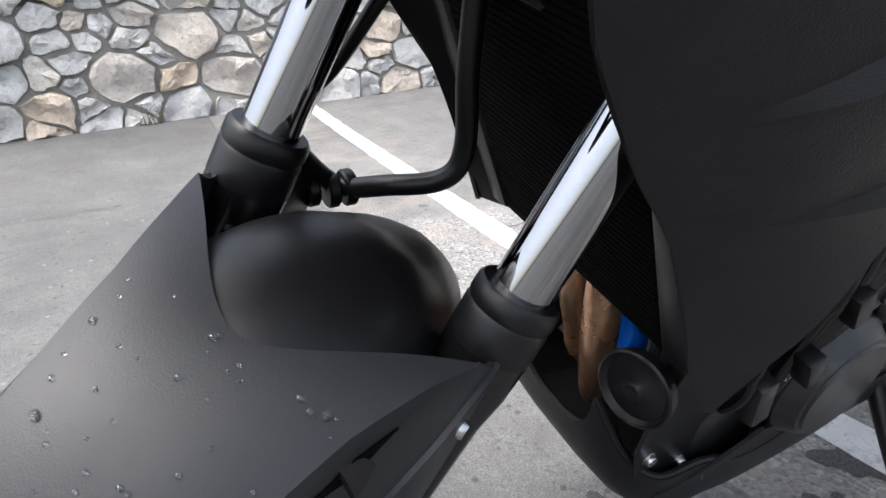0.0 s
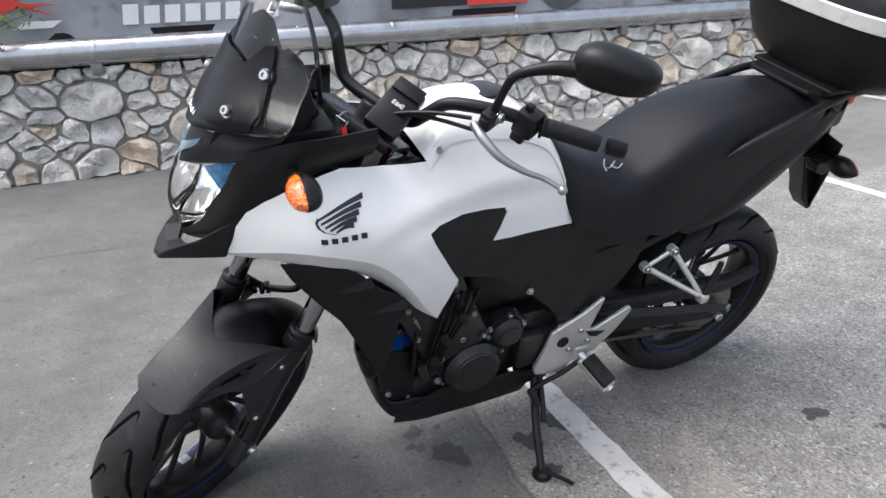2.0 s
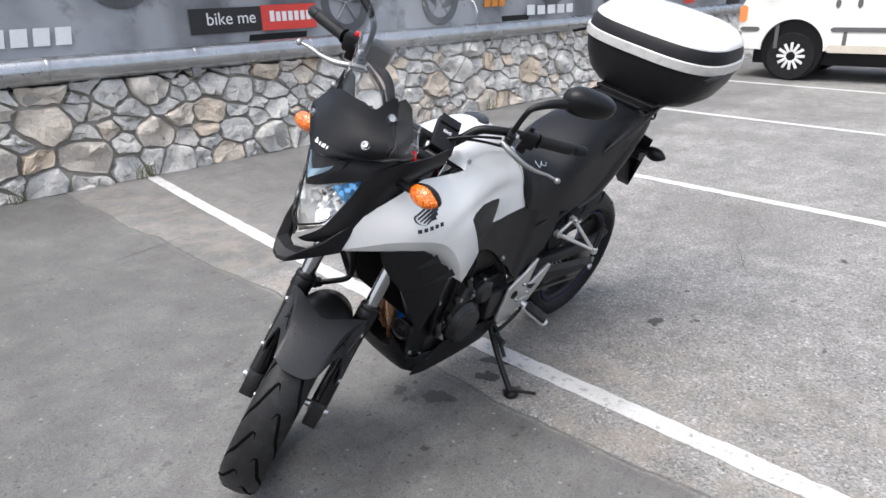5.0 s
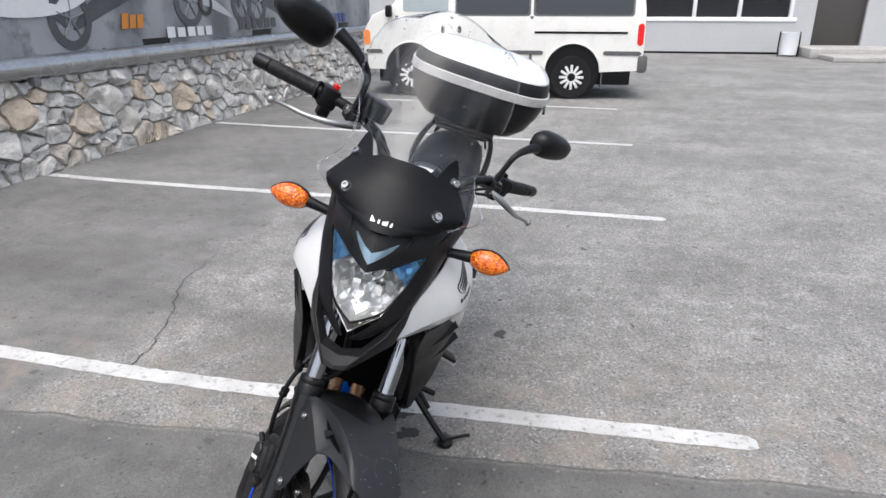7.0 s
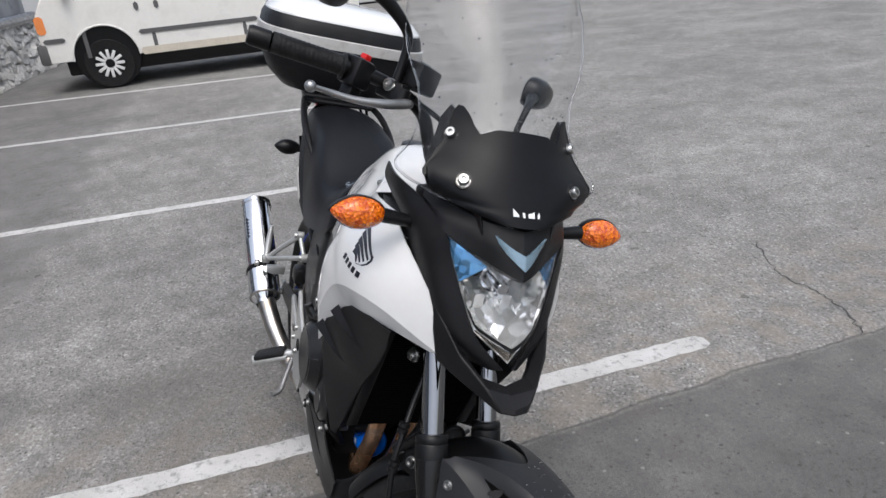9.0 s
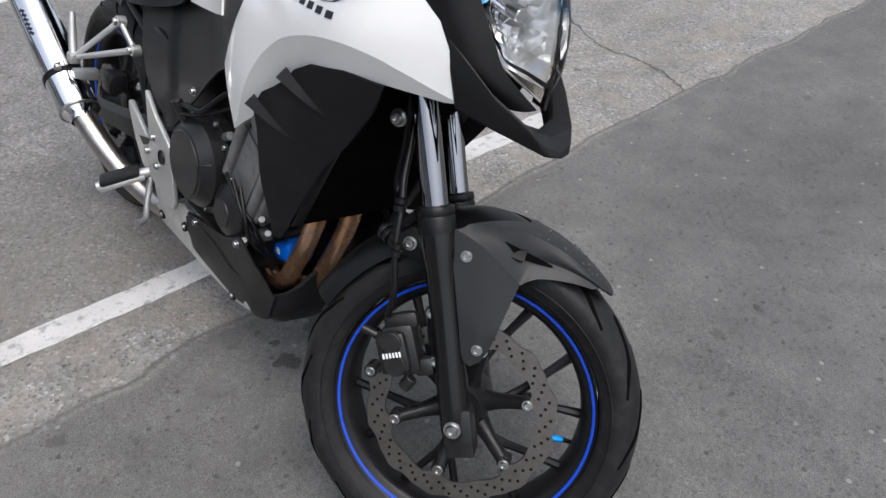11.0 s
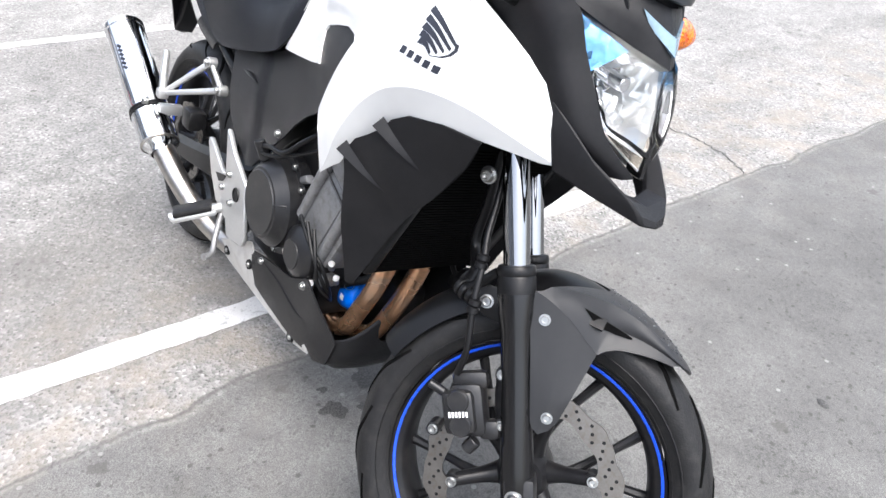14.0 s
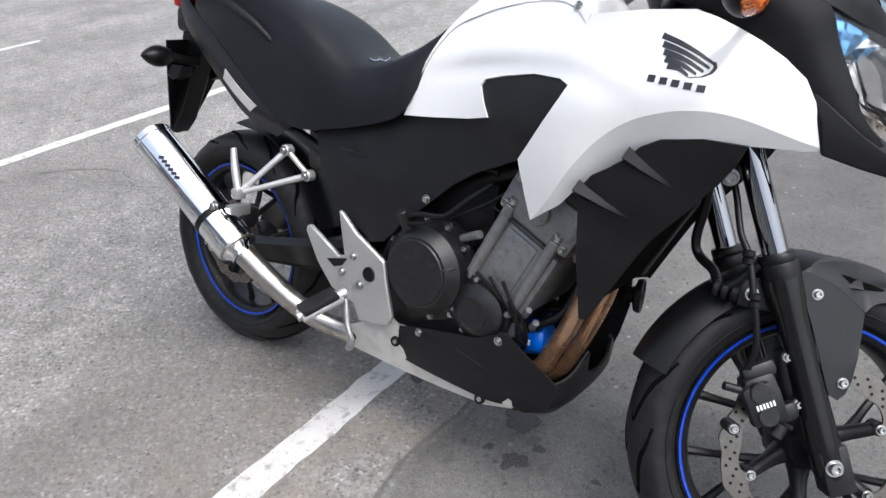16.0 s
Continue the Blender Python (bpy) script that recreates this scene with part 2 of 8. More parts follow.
def lofted(lines, nu=24, nv=6, thick=0.0, mirror=False, sharp=False):
    """A surface through several lines, each smoothed to nu points; between the lines it is smooth as well, or straight where sharp."""
    L = [smooth_line(l, nu) for l in lines]
    rows = []
    for i in range(nu):
        col = [l[i] for l in L]
        if sharp:
            rows.append([col[k].lerp(col[k + 1], f / 3) for k in range(len(col) - 1) for f in range(3)] + [col[-1]])
        else:
            rows.append(smooth_line(col, nv))
    bm = grid_bm(rows)
    if mirror:
        g = bmesh.ops.duplicate(bm, geom=bm.verts[:] + bm.faces[:])["geom"]
        vs = [v for v in g if isinstance(v, bmesh.types.BMVert)]
        for v in vs:
            v.co.y = -v.co.y
        bmesh.ops.remove_doubles(bm, verts=bm.verts, dist=0.0006)
    bmesh.ops.recalc_face_normals(bm, faces=bm.faces)
    if thick:
        bmesh.ops.solidify(bm, geom=bm.faces[:], thickness=thick)
    return bm


def lathe_bm(profile, n=48, axis="y", centre=(0, 0, 0), bm=None, closed=False):
    """Turns (radius, along) round an axis."""
    rows = []
    for i in range(n):
        a = 2 * math.pi * i / n
        c, s = math.cos(a), math.sin(a)
        row = []
        for r, h in profile:
            p = {"y": (r * c, h, r * s), "x": (h, r * c, r * s), "z": (r * c, r * s, h)}[axis]
            row.append(Vector(p) + Vector(centre))
        rows.append(row)
    return grid_bm(rows, closed_u=True, closed_v=closed, bm=bm)


def aim(p, q):
    """A pose at p with z along the way to q."""
    d = (Vector(q) - Vector(p))
    return Matrix.Translation(p) @ d.to_track_quat("Z", "Y").to_matrix().to_4x4()


def rod_bm(p, q, profile, n=24, bm=None):
    """A turned rod from p to q: profile of (radius, share of the length)."""
    ln = (Vector(q) - Vector(p)).length
    m = aim(p, q)
    rows = []
    for i in range(n):
        a = 2 * math.pi * i / n
        rows.append([m @ Vector((r * math.cos(a), r * math.sin(a), h * ln)) for r, h in profile])
    return grid_bm(rows, closed_u=True, bm=bm)


def solid_rod(p, q, r, n=20, ends=0.12, bm=None):
    e = min(ends * r / max((Vector(q) - Vector(p)).length, 1e-6), 0.2)
    return rod_bm(p, q, [(0, 0), (r * 0.9, 0), (r, e), (r, 1 - e), (r * 0.9, 1), (0, 1)], n, bm)


def tube_bm(pts, radius, n=12, steps=40, bm=None, flat=None):
    """A tube along a smoothed line; radius may be a list along it; flat squeezes it across one direction."""
    P = smooth_line(pts, steps)
    R = radius if isinstance(radius, (list, tuple)) else [radius, radius]
    rows, up = [], None
    for i, p in enumerate(P):
        t = (P[min(i + 1, steps - 1)] - P[max(i - 1, 0)]).normalized()
        if up is None:
            up = t.orthogonal().normalized()
        up = (up - t * up.dot(t)).normalized()
        side = t.cross(up)
        u = i / (steps - 1) * (len(R) - 1)
        k = min(int(u), len(R) - 2)
        r = R[k] + (R[k + 1] - R[k]) * (u - k)
        rows.append([p + (up * math.cos(2 * math.pi * j / n) + side * math.sin(2 * math.pi * j / n)) * r for j in range(n)])
    bm = bm or bmesh.new()
    V = [[bm.verts.new(q) for q in row] for row in rows]
    for i in range(steps - 1):
        for j in range(n):
            bm.faces.new((V[i][j], V[i + 1][j], V[i + 1][(j + 1) % n], V[i][(j + 1) % n]))
    bm.faces.new(V[0]); bm.faces.new(V[-1])
    return bm


def box_bm(lo, hi, bm=None, m=None, bev=0.0, seg=2):
    b = bmesh.new()
    bmesh.ops.create_cube(b, size=1)
    c, s = (Vector(lo) + Vector(hi)) / 2, Vector(hi) - Vector(lo)
    bmesh.ops.transform(b, matrix=Matrix.Translation(c) @ Matrix.Diagonal((*s, 1)), verts=b.verts)
    if bev:
        bmesh.ops.bevel(b, geom=b.edges[:], offset=bev, segments=seg, affect="EDGES", profile=0.5)
    if m is not None:
        bmesh.ops.transform(b, matrix=m, verts=b.verts)
    if bm is None:
        return b
    tmp = bpy.data.meshes.new("tmp"); b.to_mesh(tmp); b.free(); bm.from_mesh(tmp); bpy.data.meshes.remove(tmp)
    return bm


def plate_bm(outline, y, thick, bm=None, holes=()):
    """A flat plate: outline of (x, z), standing at y, thick towards larger y."""
    b = bmesh.new()
    f = b.faces.new([b.verts.new((x, y, z)) for x, z in outline])
    r = bmesh.ops.extrude_face_region(b, geom=[f])
    bmesh.ops.translate(b, vec=(0, thick, 0), verts=[v for v in r["geom"] if isinstance(v, bmesh.types.BMVert)])
    bmesh.ops.recalc_face_normals(b, faces=b.faces)
    if bm is None:
        return b
    tmp = bpy.data.meshes.new("tmp"); b.to_mesh(tmp); b.free(); bm.from_mesh(tmp); bpy.data.meshes.remove(tmp)
    return bm


def spline_surface(ctrl, lam=1e-4):
    """y as a smooth function of (x, z) through control points (x, z, y)."""
    C = np.array(ctrl, float)
    P, n = C[:, :2], len(ctrl)
    d = np.linalg.norm(P[:, None] - P[None], axis=-1)
    A = np.zeros((n + 3, n + 3))
    A[:n, :n] = d ** 2 * np.log(d + 1e-12) + lam * np.eye(n)
    A[:n, n], A[:n, n + 1:], A[n, :n], A[n + 1:, :n] = 1, P, 1, P.T
    w = np.linalg.solve(A, np.r_[C[:, 2], 0, 0, 0])

    def f(x, z):
        q = np.hypot(P[:, 0] - x, P[:, 1] - z)
        return float((w[:n] * q ** 2 * np.log(q + 1e-12)).sum() + w[n] + w[n + 1] * x + w[n + 2] * z)
    return f


def skin_bm(polys, funcs, step=0.02, thick=0.004, side=1, rim=None):
    """A curved panel: outlines of (x, z), cut into a grid and laid on y = func(x, z); side -1 mirrors it."""
    bm = bmesh.new()
    for outline, fn in zip(polys, funcs):
        b = bmesh.new()
        b.faces.new([b.verts.new((x, 0, z)) for x, z in outline])
        xs, zs = [x for x, z in outline], [z for x, z in outline]
        for ax, lo, hi in (((1, 0, 0), min(xs), max(xs)), ((0, 0, 1), min(zs), max(zs))):
            k = math.ceil(lo / step)
            while k * step < hi:
                co = Vector(ax) * k * step
                bmesh.ops.bisect_plane(b, geom=b.verts[:] + b.edges[:] + b.faces[:], plane_co=co, plane_no=ax, dist=1e-5)
                k += 1
        bmesh.ops.triangulate(b, faces=[f for f in b.faces if len(f.verts) > 4])
        for v in b.verts:
            v.co.y = fn(v.co.x, v.co.z)
        tmp = bpy.data.meshes.new("tmp"); b.to_mesh(tmp); b.free(); bm.from_mesh(tmp); bpy.data.meshes.remove(tmp)
    bmesh.ops.remove_doubles(bm, verts=bm.verts, dist=0.0005)
    bmesh.ops.recalc_face_normals(bm, faces=bm.faces)
    if bm.faces and sum(f.normal.y for f in bm.faces) < 0:
        bmesh.ops.reverse_faces(bm, faces=bm.faces)
    bmesh.ops.solidify(bm, geom=bm.faces[:], thickness=thick)
    if side < 0:
        for v in bm.verts:
            v.co.y = -v.co.y
        bmesh.ops.reverse_faces(bm, faces=bm.faces)
    return bm


def hexbolt_bm(r=0.007, h=0.006):
    """A round-headed socket bolt, standing along z."""
    bm = lathe_bm([(0, h * 0.45), (r * 0.45, h * 0.45), (r * 0.5, h), (r * 0.85, h), (r, h * 0.7), (r, 0), (r * 1.35, 0), (r * 1.35, -0.002)], 14, "z")
    return bm


BOLT = None


def bolt(parent, p, n, s=1.0, name="bolt"):
    """A bolt head at p, facing along n."""
    global BOLT
    m = aim(p, Vector(p) + Vector(n)) @ Matrix.Diagonal((s, s, s, 1))
    if BOLT is None:
        ob = part(name, hexbolt_bm(), M_BOLT, parent)
        ob.matrix_basis = m
        BOLT = ob
        return ob
    return clone(BOLT, parent, m, name)

# ---- motorcycle: built upright (x ahead, y to its left, z up), then leant on its side stand ----
bike = tagged(new("motorcycle"), "white and black adventure motorcycle leaning on its side stand", "motorcycle")
bike.matrix_world = pose(0, 0, 0, -math.degrees(LEAN), 0, 0)
RAKE = radians(26.5)
S_AX = Vector((-math.sin(RAKE), 0, math.cos(RAKE)))
S_PT = Vector((1.376, 0, 0.315))
STEER = Matrix.Translation(S_PT) @ Matrix.Rotation(radians(36), 4, S_AX) @ Matrix.Translation(-S_PT)
HUB = S_PT + 0.037 * Vector((math.cos(RAKE), 0, math.sin(RAKE)))


def at_hub(r, deg, y, hub=HUB):
    a = radians(deg)
    return Vector((hub.x + r * math.cos(a), y, hub.z + r * math.sin(a)))


def wheel(name, label, hub, R, hw, rimw, m, disc_y, disc_r, spoke_turn, front):
    """A cast wheel: tyre with grooves, rim with spokes and blue tape, brake disc."""
    rim_r = 0.2159
    prof = [(rim_r + 0.010, rimw), (rim_r + 0.006, rimw - 0.005), (rim_r - 0.006, rimw - 0.008), (rim_r - 0.014, rimw - 0.016), (rim_r - 0.017, rimw * 0.4), (rim_r - 0.018, 0)]
    prof = prof + [(r, -h) for r, h in prof[-2::-1]] + [(rim_r + 0.004, -rimw + 0.012), (rim_r + 0.004, rimw - 0.012)]
    bm = lathe_bm(prof, 72, closed=True)
    # hub and six arms, each forking into two thin spokes
    lathe_bm([(0.012, 0.05), (0.034, 0.05), (0.04, 0.042), (0.045, 0.03), (0.045, -0.03), (0.04, -0.042), (0.034, -0.05), (0.012, -0.05)], 32, bm=bm)
    rim = part(name, bm, M_RIM, bike, label, m @ Matrix.Translation(hub))
    for k in range(6):
        a = 60 * k + spoke_turn
        b = bmesh.new()
        inner = [at_hub(0.030, a, disc_y * 0.30, Vector()), at_hub(0.066, a, disc_y * 0.52, Vector()), at_hub(0.112, a, disc_y * 0.84, Vector())]
        tube_bm(inner, [0.024, 0.0135, 0.0115], 10, 8, b)
        solid_rod(at_hub(0.114, a, disc_y * 0.60, Vector()), at_hub(0.114, a, disc_y * 0.97, Vector()), 0.0125, 14, bm=b)
        for da in (-15.0, 15.0):
            tube_bm([at_hub(0.078, a + da * 0.05, disc_y * 0.5, Vector()), at_hub(0.128, a + da * 0.62, disc_y * 0.22, Vector()), at_hub(0.203, a + da, 0, Vector())], [0.0115, 0.0078, 0.0072, 0.0095], 8, 10, b)
        part("spoke", b, M_RIM, rim, m=m @ Matrix.Translation(hub))
    tp = [(rim_r + 0.012, rimw - 0.004), (rim_r + 0.020, rimw + 0.003), (rim_r + 0.034, hw * 0.97), (rim_r + 0.046, hw)]
    for q in range(1, 9):
        u = q / 9
        ang = u * math.pi / 2
        tp.append((rim_r + 0.046 + (R - rim_r - 0.046) * math.sin(ang), hw * math.cos(ang) ** 0.92))
    tp = tp + [(R, 0)] + [(r, -h) for r, h in tp[::-1]]
    tyre = part("tyre", lathe_bm(tp, 96), M_RUBBER, rim, "worn black road tyre with curved grooves", m @ Matrix.Translation(hub))

    def on_tyre(deg, v):
        """v from -1 to 1 across the tread."""
        ang = math.pi / 2 * (1 - abs(v))
        r = rim_r + 0.046 + (R - rim_r - 0.046) * math.sin(ang)
        y = math.copysign(hw * max(math.cos(ang), 0) ** 0.92, v)
        return at_hub(r - 0.0036, deg, y * 0.982, Vector())
    # tread grooves as raised tubes; their shade is the near-black colour
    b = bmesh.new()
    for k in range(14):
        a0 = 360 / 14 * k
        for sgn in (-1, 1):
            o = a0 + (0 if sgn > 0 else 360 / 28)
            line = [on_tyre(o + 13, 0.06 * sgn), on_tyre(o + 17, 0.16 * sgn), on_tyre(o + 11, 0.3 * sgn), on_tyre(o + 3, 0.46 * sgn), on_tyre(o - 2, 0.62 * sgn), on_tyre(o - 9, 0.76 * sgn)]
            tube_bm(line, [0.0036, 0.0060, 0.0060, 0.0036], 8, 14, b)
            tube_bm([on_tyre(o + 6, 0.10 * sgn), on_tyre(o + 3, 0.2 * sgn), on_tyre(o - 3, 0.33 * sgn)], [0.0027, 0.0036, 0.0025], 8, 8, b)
    part("tread_pattern", b, M_SHADEBLACK, tyre, m=m @ Matrix.Translation(hub))
    b = bmesh.new()
    for sgn in (-1, 1):
        for rr, dz in ((rim_r + 0.031, 0.972), (rim_r + 0.017, 0.80)):
            lathe_bm([(rr - 0.0014, sgn * (hw * dz)), (rr, sgn * (hw * dz + 0.0012)), (rr + 0.0014, sgn * (hw * dz))], 72, bm=b)
    part("sidewall_rib", b, M_RUBBER, tyre, m=m @ Matrix.Translation(hub))
    for sgn in (-1, 1):
        r0 = rim_r + 0.0005
        b = lathe_bm([(r0 + 0.0002, sgn * (rimw - 0.0042)), (r0 + 0.0020, sgn * (rimw - 0.0030)), (r0 + 0.0048, sgn * (rimw - 0.0026)), (r0 + 0.0048, sgn * (rimw - 0.008)), (r0 + 0.0002, sgn * (rimw - 0.010))], 80, closed=True)
        part("rim_tape", b, M_BLUE if sgn < 0 else M_BLUESHADE, rim, "bright blue tape round the rim" if sgn < 0 else "blue tape round the rim, coloured dark for its shaded side", m @ Matrix.Translation(hub))
    # wavy brake disc with drilled holes
    rows, n = [], 144
    for i in range(n):
        a = 2 * math.pi * i / n
        ro = disc_r + 0.0028 * math.cos(12 * a) + 0.0012 * math.sin(24 * a)
        tab = max(0.0, math.cos(6 * (a - radians(spoke_turn)))) ** 10
        ri = disc_r * 0.795 + 0.0022 * math.cos(12 * a + 2.2) - 0.0105 * tab
        rows.append([Vector((r * math.cos(a), disc_y + h, r * math.sin(a))) for r, h in ((ri, -0.0022), (ro, -0.0022), (ro, 0.0022), (ri, 0.0022))])
    disc = part("brake_disc", grid_bm(rows, closed_u=True, closed_v=True), M_DISC, rim, "wavy drilled steel brake disc", m @ Matrix.Translation(hub), angle=30)
    b = bmesh.new()
    for i in range(30):
        for j, rr in enumerate((0.845, 0.895, 0.945)):
            a = radians(12 * i + 4.2 * j)
            c = (disc_r * rr * math.cos(a), 0, disc_r * rr * math.sin(a))
            hr = 0.0029 if disc_r > 0.14 else 0.0024
            lathe_bm([(0, disc_y - 0.0026), (hr, disc_y - 0.0026), (hr, disc_y + 0.0026), (0, disc_y + 0.0026)], 8, centre=c, bm=b)
    part("drilled_pattern", b, M_BLACK, disc, m=m @ Matrix.Translation(hub))
    if front:
        for k in range(6):
            p = m @ at_hub(0.114, 60 * k + spoke_turn, disc_y - 0.003)
            bolt(rim, p, (m.to_3x3() @ Vector((0, -1, 0))), 0.95)
    return rim


WY = -0.064
front_wheel = wheel("front_wheel", "black cast front wheel turned to the side", HUB, 0.297, 0.060, 0.048, STEER, WY, 0.159, -28.0, True)
# valve with blue cap and balance weights
va, vd = at_hub(0.196, 1, 0.0), at_hub(0.165, 1, -0.012)
vv = part("valve", solid_rod(va, vd, 0.0042, 10), M_BLACK, front_wheel, m=STEER)
part("valve_cap", solid_rod(va.lerp(vd, 0.55), at_hub(0.158, 1, -0.015), 0.0058, 12), M_BLUEAN, front_wheel, "blue anodised valve cap", STEER)
for da in (0, 4.2):
    c = at_hub(0.2005, -72 + da, -0.030)
    b = box_bm((-0.007, -0.010, -0.0022), (0.007, 0.010, 0.0022), bev=0.001, m=Matrix.Translation(c) @ Matrix.Rotation(radians(72 - da - 90), 4, "Y"))
    part("balance_weight", b, M_CAST, front_wheel, m=STEER)

# ---- fork ----
def fork_pt(y, k):
    return HUB + Vector((0, y, 0)) + S_AX * k


fork = part("fork", solid_rod(HUB + Vector((0, -0.125, 0)), HUB + Vector((0, 0.125, 0)), 0.011, 20), M_BOLT, bike, "telescopic front fork with chrome tubes", STEER)
for y in (0.1, -0.1):
    b = rod_bm(fork_pt(y, -0.035), fork_pt(y, 0.315), [(0, 0), (0.018, 0), (0.021, 0.012), (0.0255, 0.06), (0.0262, 0.2), (0.0238, 0.6), (0.0255, 0.82), (0.029, 0.9), (0.0298, 1.0)], 28)
    low = part("fork_leg", b, M_FORK, fork, "black lower fork leg", STEER)
    b = rod_bm(fork_pt(y, 0.31), fork_pt(y, 0.352), [(0.0298, 0), (0.0298, 0.55), (0.0285, 0.62), (0.0298, 0.70), (0.0295, 0.92), (0.027, 1.0), (0.0205, 1.0)], 28)
    part("dust_seal", b, M_BLACK, fork, m=STEER)
    part("fork_tube", rod_bm(fork_pt(y, 0.335), fork_pt(y, 0.80), [(0.0205, 0), (0.0205, 1)], 40), M_FORKTUBE, fork, "polished chrome fork tube", STEER)
    b = rod_bm(fork_pt(y, 0.545), fork_pt(y, 0.60), [(0.0205, 0), (0.029, 0.02), (0.031, 0.1), (0.031, 0.9), (0.029, 1), (0.0205, 1)], 28)
    part("fork_clamp", b, M_BLACK, fork, m=STEER)
    ax = fork_pt(y, 0)
    s = -1 if y < 0 else 1
    b = box_bm((-0.024, -0.022, -0.052), (0.024, 0.022, 0.03), bev=0.006, m=Matrix.Translation(ax + Vector((0.006, 0, 0))) @ Matrix.Rotation(-RAKE, 4, "Y"))
    part("axle_clamp", b, M_ENGB, fork, m=STEER)
    bolt(fork, STEER @ (ax + Vector((0, s * 0.026, -0.004))), STEER.to_3x3() @ Vector((0, s, 0)), 1.5)
yoke = bmesh.new()
for k in (0.555, 0.79):
    c = S_PT + S_AX * (k + 0.01)
    m = Matrix.Translation(c + Vector((0.02, 0, 0))) @ Matrix.Rotation(-RAKE, 4, "Y")
    box_bm((-0.035, -0.105, -0.014), (0.035, 0.105, 0.014), yoke, m, 0.008)
solid_rod(S_PT + S_AX * 0.5, S_PT + S_AX * 0.84, 0.028, 24, bm=yoke)
part("triple_clamp", yoke, M_ENGB, fork, m=STEER)
bolt(fork, STEER @ (fork_pt(-0.1, 0.57) + Vector((-0.03, -0.012, 0))), STEER.to_3x3() @ Vector((-0.5, -0.8, 0)), 1.4)

# ---- front mudguard ----
def guard_pt(deg, v, r0=0.331, half=0.098, drop=0.05):
    """v from -1 to 1 across; the edges fall towards the axle."""
    a = abs(v)
    y = half * (a - 0.16 * a ** 3) * math.copysign(1, v)
    return at_hub(r0 - drop * a ** 2.6 - 0.008 * a, deg, y)


def guard_crown(deg):
    """Radius of the shell's middle line; it sinks towards the front edge."""
    return float(np.interp(deg, [61, 66, 71.5, 81.6, 91, 96, 108], [0.3165, 0.3195, 0.3225, 0.3290, 0.3322, 0.333, 0.333]))


def guard_shoulder(deg):
    """Radius and half width where the crown meets the sides."""
    return (float(np.interp(deg, [61, 67, 75, 82, 91, 100, 108], [0.3150, 0.3165, 0.3195, 0.3220, 0.3245, 0.3255, 0.3240])),
            float(np.interp(deg, [61, 67, 75, 82, 91, 100, 108], [0.0500, 0.0540, 0.0585, 0.0640, 0.0740, 0.0900, 0.1070])))


def guard_edge(deg):
    """Lower edge of the sides in front, fold above the fork plate behind: radius and half width."""
    return (float(np.interp(deg, [61, 67, 73, 78, 83.4, 86, 88, 93.5, 101, 109, 112], [0.3120, 0.3040, 0.2910, 0.2800, 0.2680, 0.2590, 0.2480, 0.2620, 0.2865, 0.3110, 0.3180])),
            float(np.interp(deg, [61, 67, 73, 83.4, 88, 93.5, 101, 109], [0.0540, 0.0610, 0.0690, 0.0830, 0.0940, 0.1000, 0.1070, 0.1110])))


def guard_skin(deg, a):
    """Point of the shell; a from 0 at the middle over 0.6 at the shoulder to 1 at the lower edge."""
    rs, ys = guard_shoulder(deg)
    if a <= 0.6:
        q = a / 0.6
        return guard_crown(deg) - (guard_crown(deg) - rs) * q ** 2.4, ys * q
    q = (a - 0.6) / 0.4
    re_, ye = guard_edge(deg)
    soft = float(np.interp(deg, [61, 85, 100], [0.006, 0.004, 0.0]))
    hollow = float(np.interp(deg, [72, 84, 92, 103, 107], [0.0, 0.006, 0.008, 0.004, 0.0]))
    return rs + (re_ - rs) * q, ys + (ye - ys) * q + (soft * math.sin(math.pi * min(1, 2 * q)) if q < 0.5 else 0) - hollow * math.sin(math.pi * q)


rows = []
nu, nv = 46, 61
for i in range(nu):
    u = i / (nu - 1)
    row = []
    for j in range(nv):
        v = -1 + 2 * j / (nv - 1)
        a = abs(v)
        back = 92.0 + 15.3 * min(1, a / 0.6) ** 1.8 + 3.7 * max(0, (a - 0.6) / 0.4)
        fr = 61.0 + 3.2 * min(1, a / 0.6) ** 4 + 3.4 * max(0, (a - 0.6) / 0.4) ** 0.8
        deg = fr + (back - fr) * u
        r, y = guard_skin(deg, a)
        row.append(at_hub(r, deg, math.copysign(y, v)))
    rows.append(row)
guard = part("front_mudguard", grid_bm(rows, thick=0.004), M_GRAPH, fork, "graphite plastic front mudguard with water drops", STEER, angle=28)
rows = []
for i in range(26):
    u = i / 25
    row = []
    for j in range(15):
        v = -1 + 2 * j / 14
        row.append(guard_pt(90 + 74 * u, v, 0.322 + 0.015 * math.sin(math.pi * min(1, u * 2.4)) * (1 - abs(v) ** 2), 0.104 - 0.032 * min(1, u * 1.6), 0.032))
    rows.append(row)
part("mudguard_rear", grid_bm(rows, thick=-0.004), M_BLACK, fork, "black inner rear mudguard", STEER)
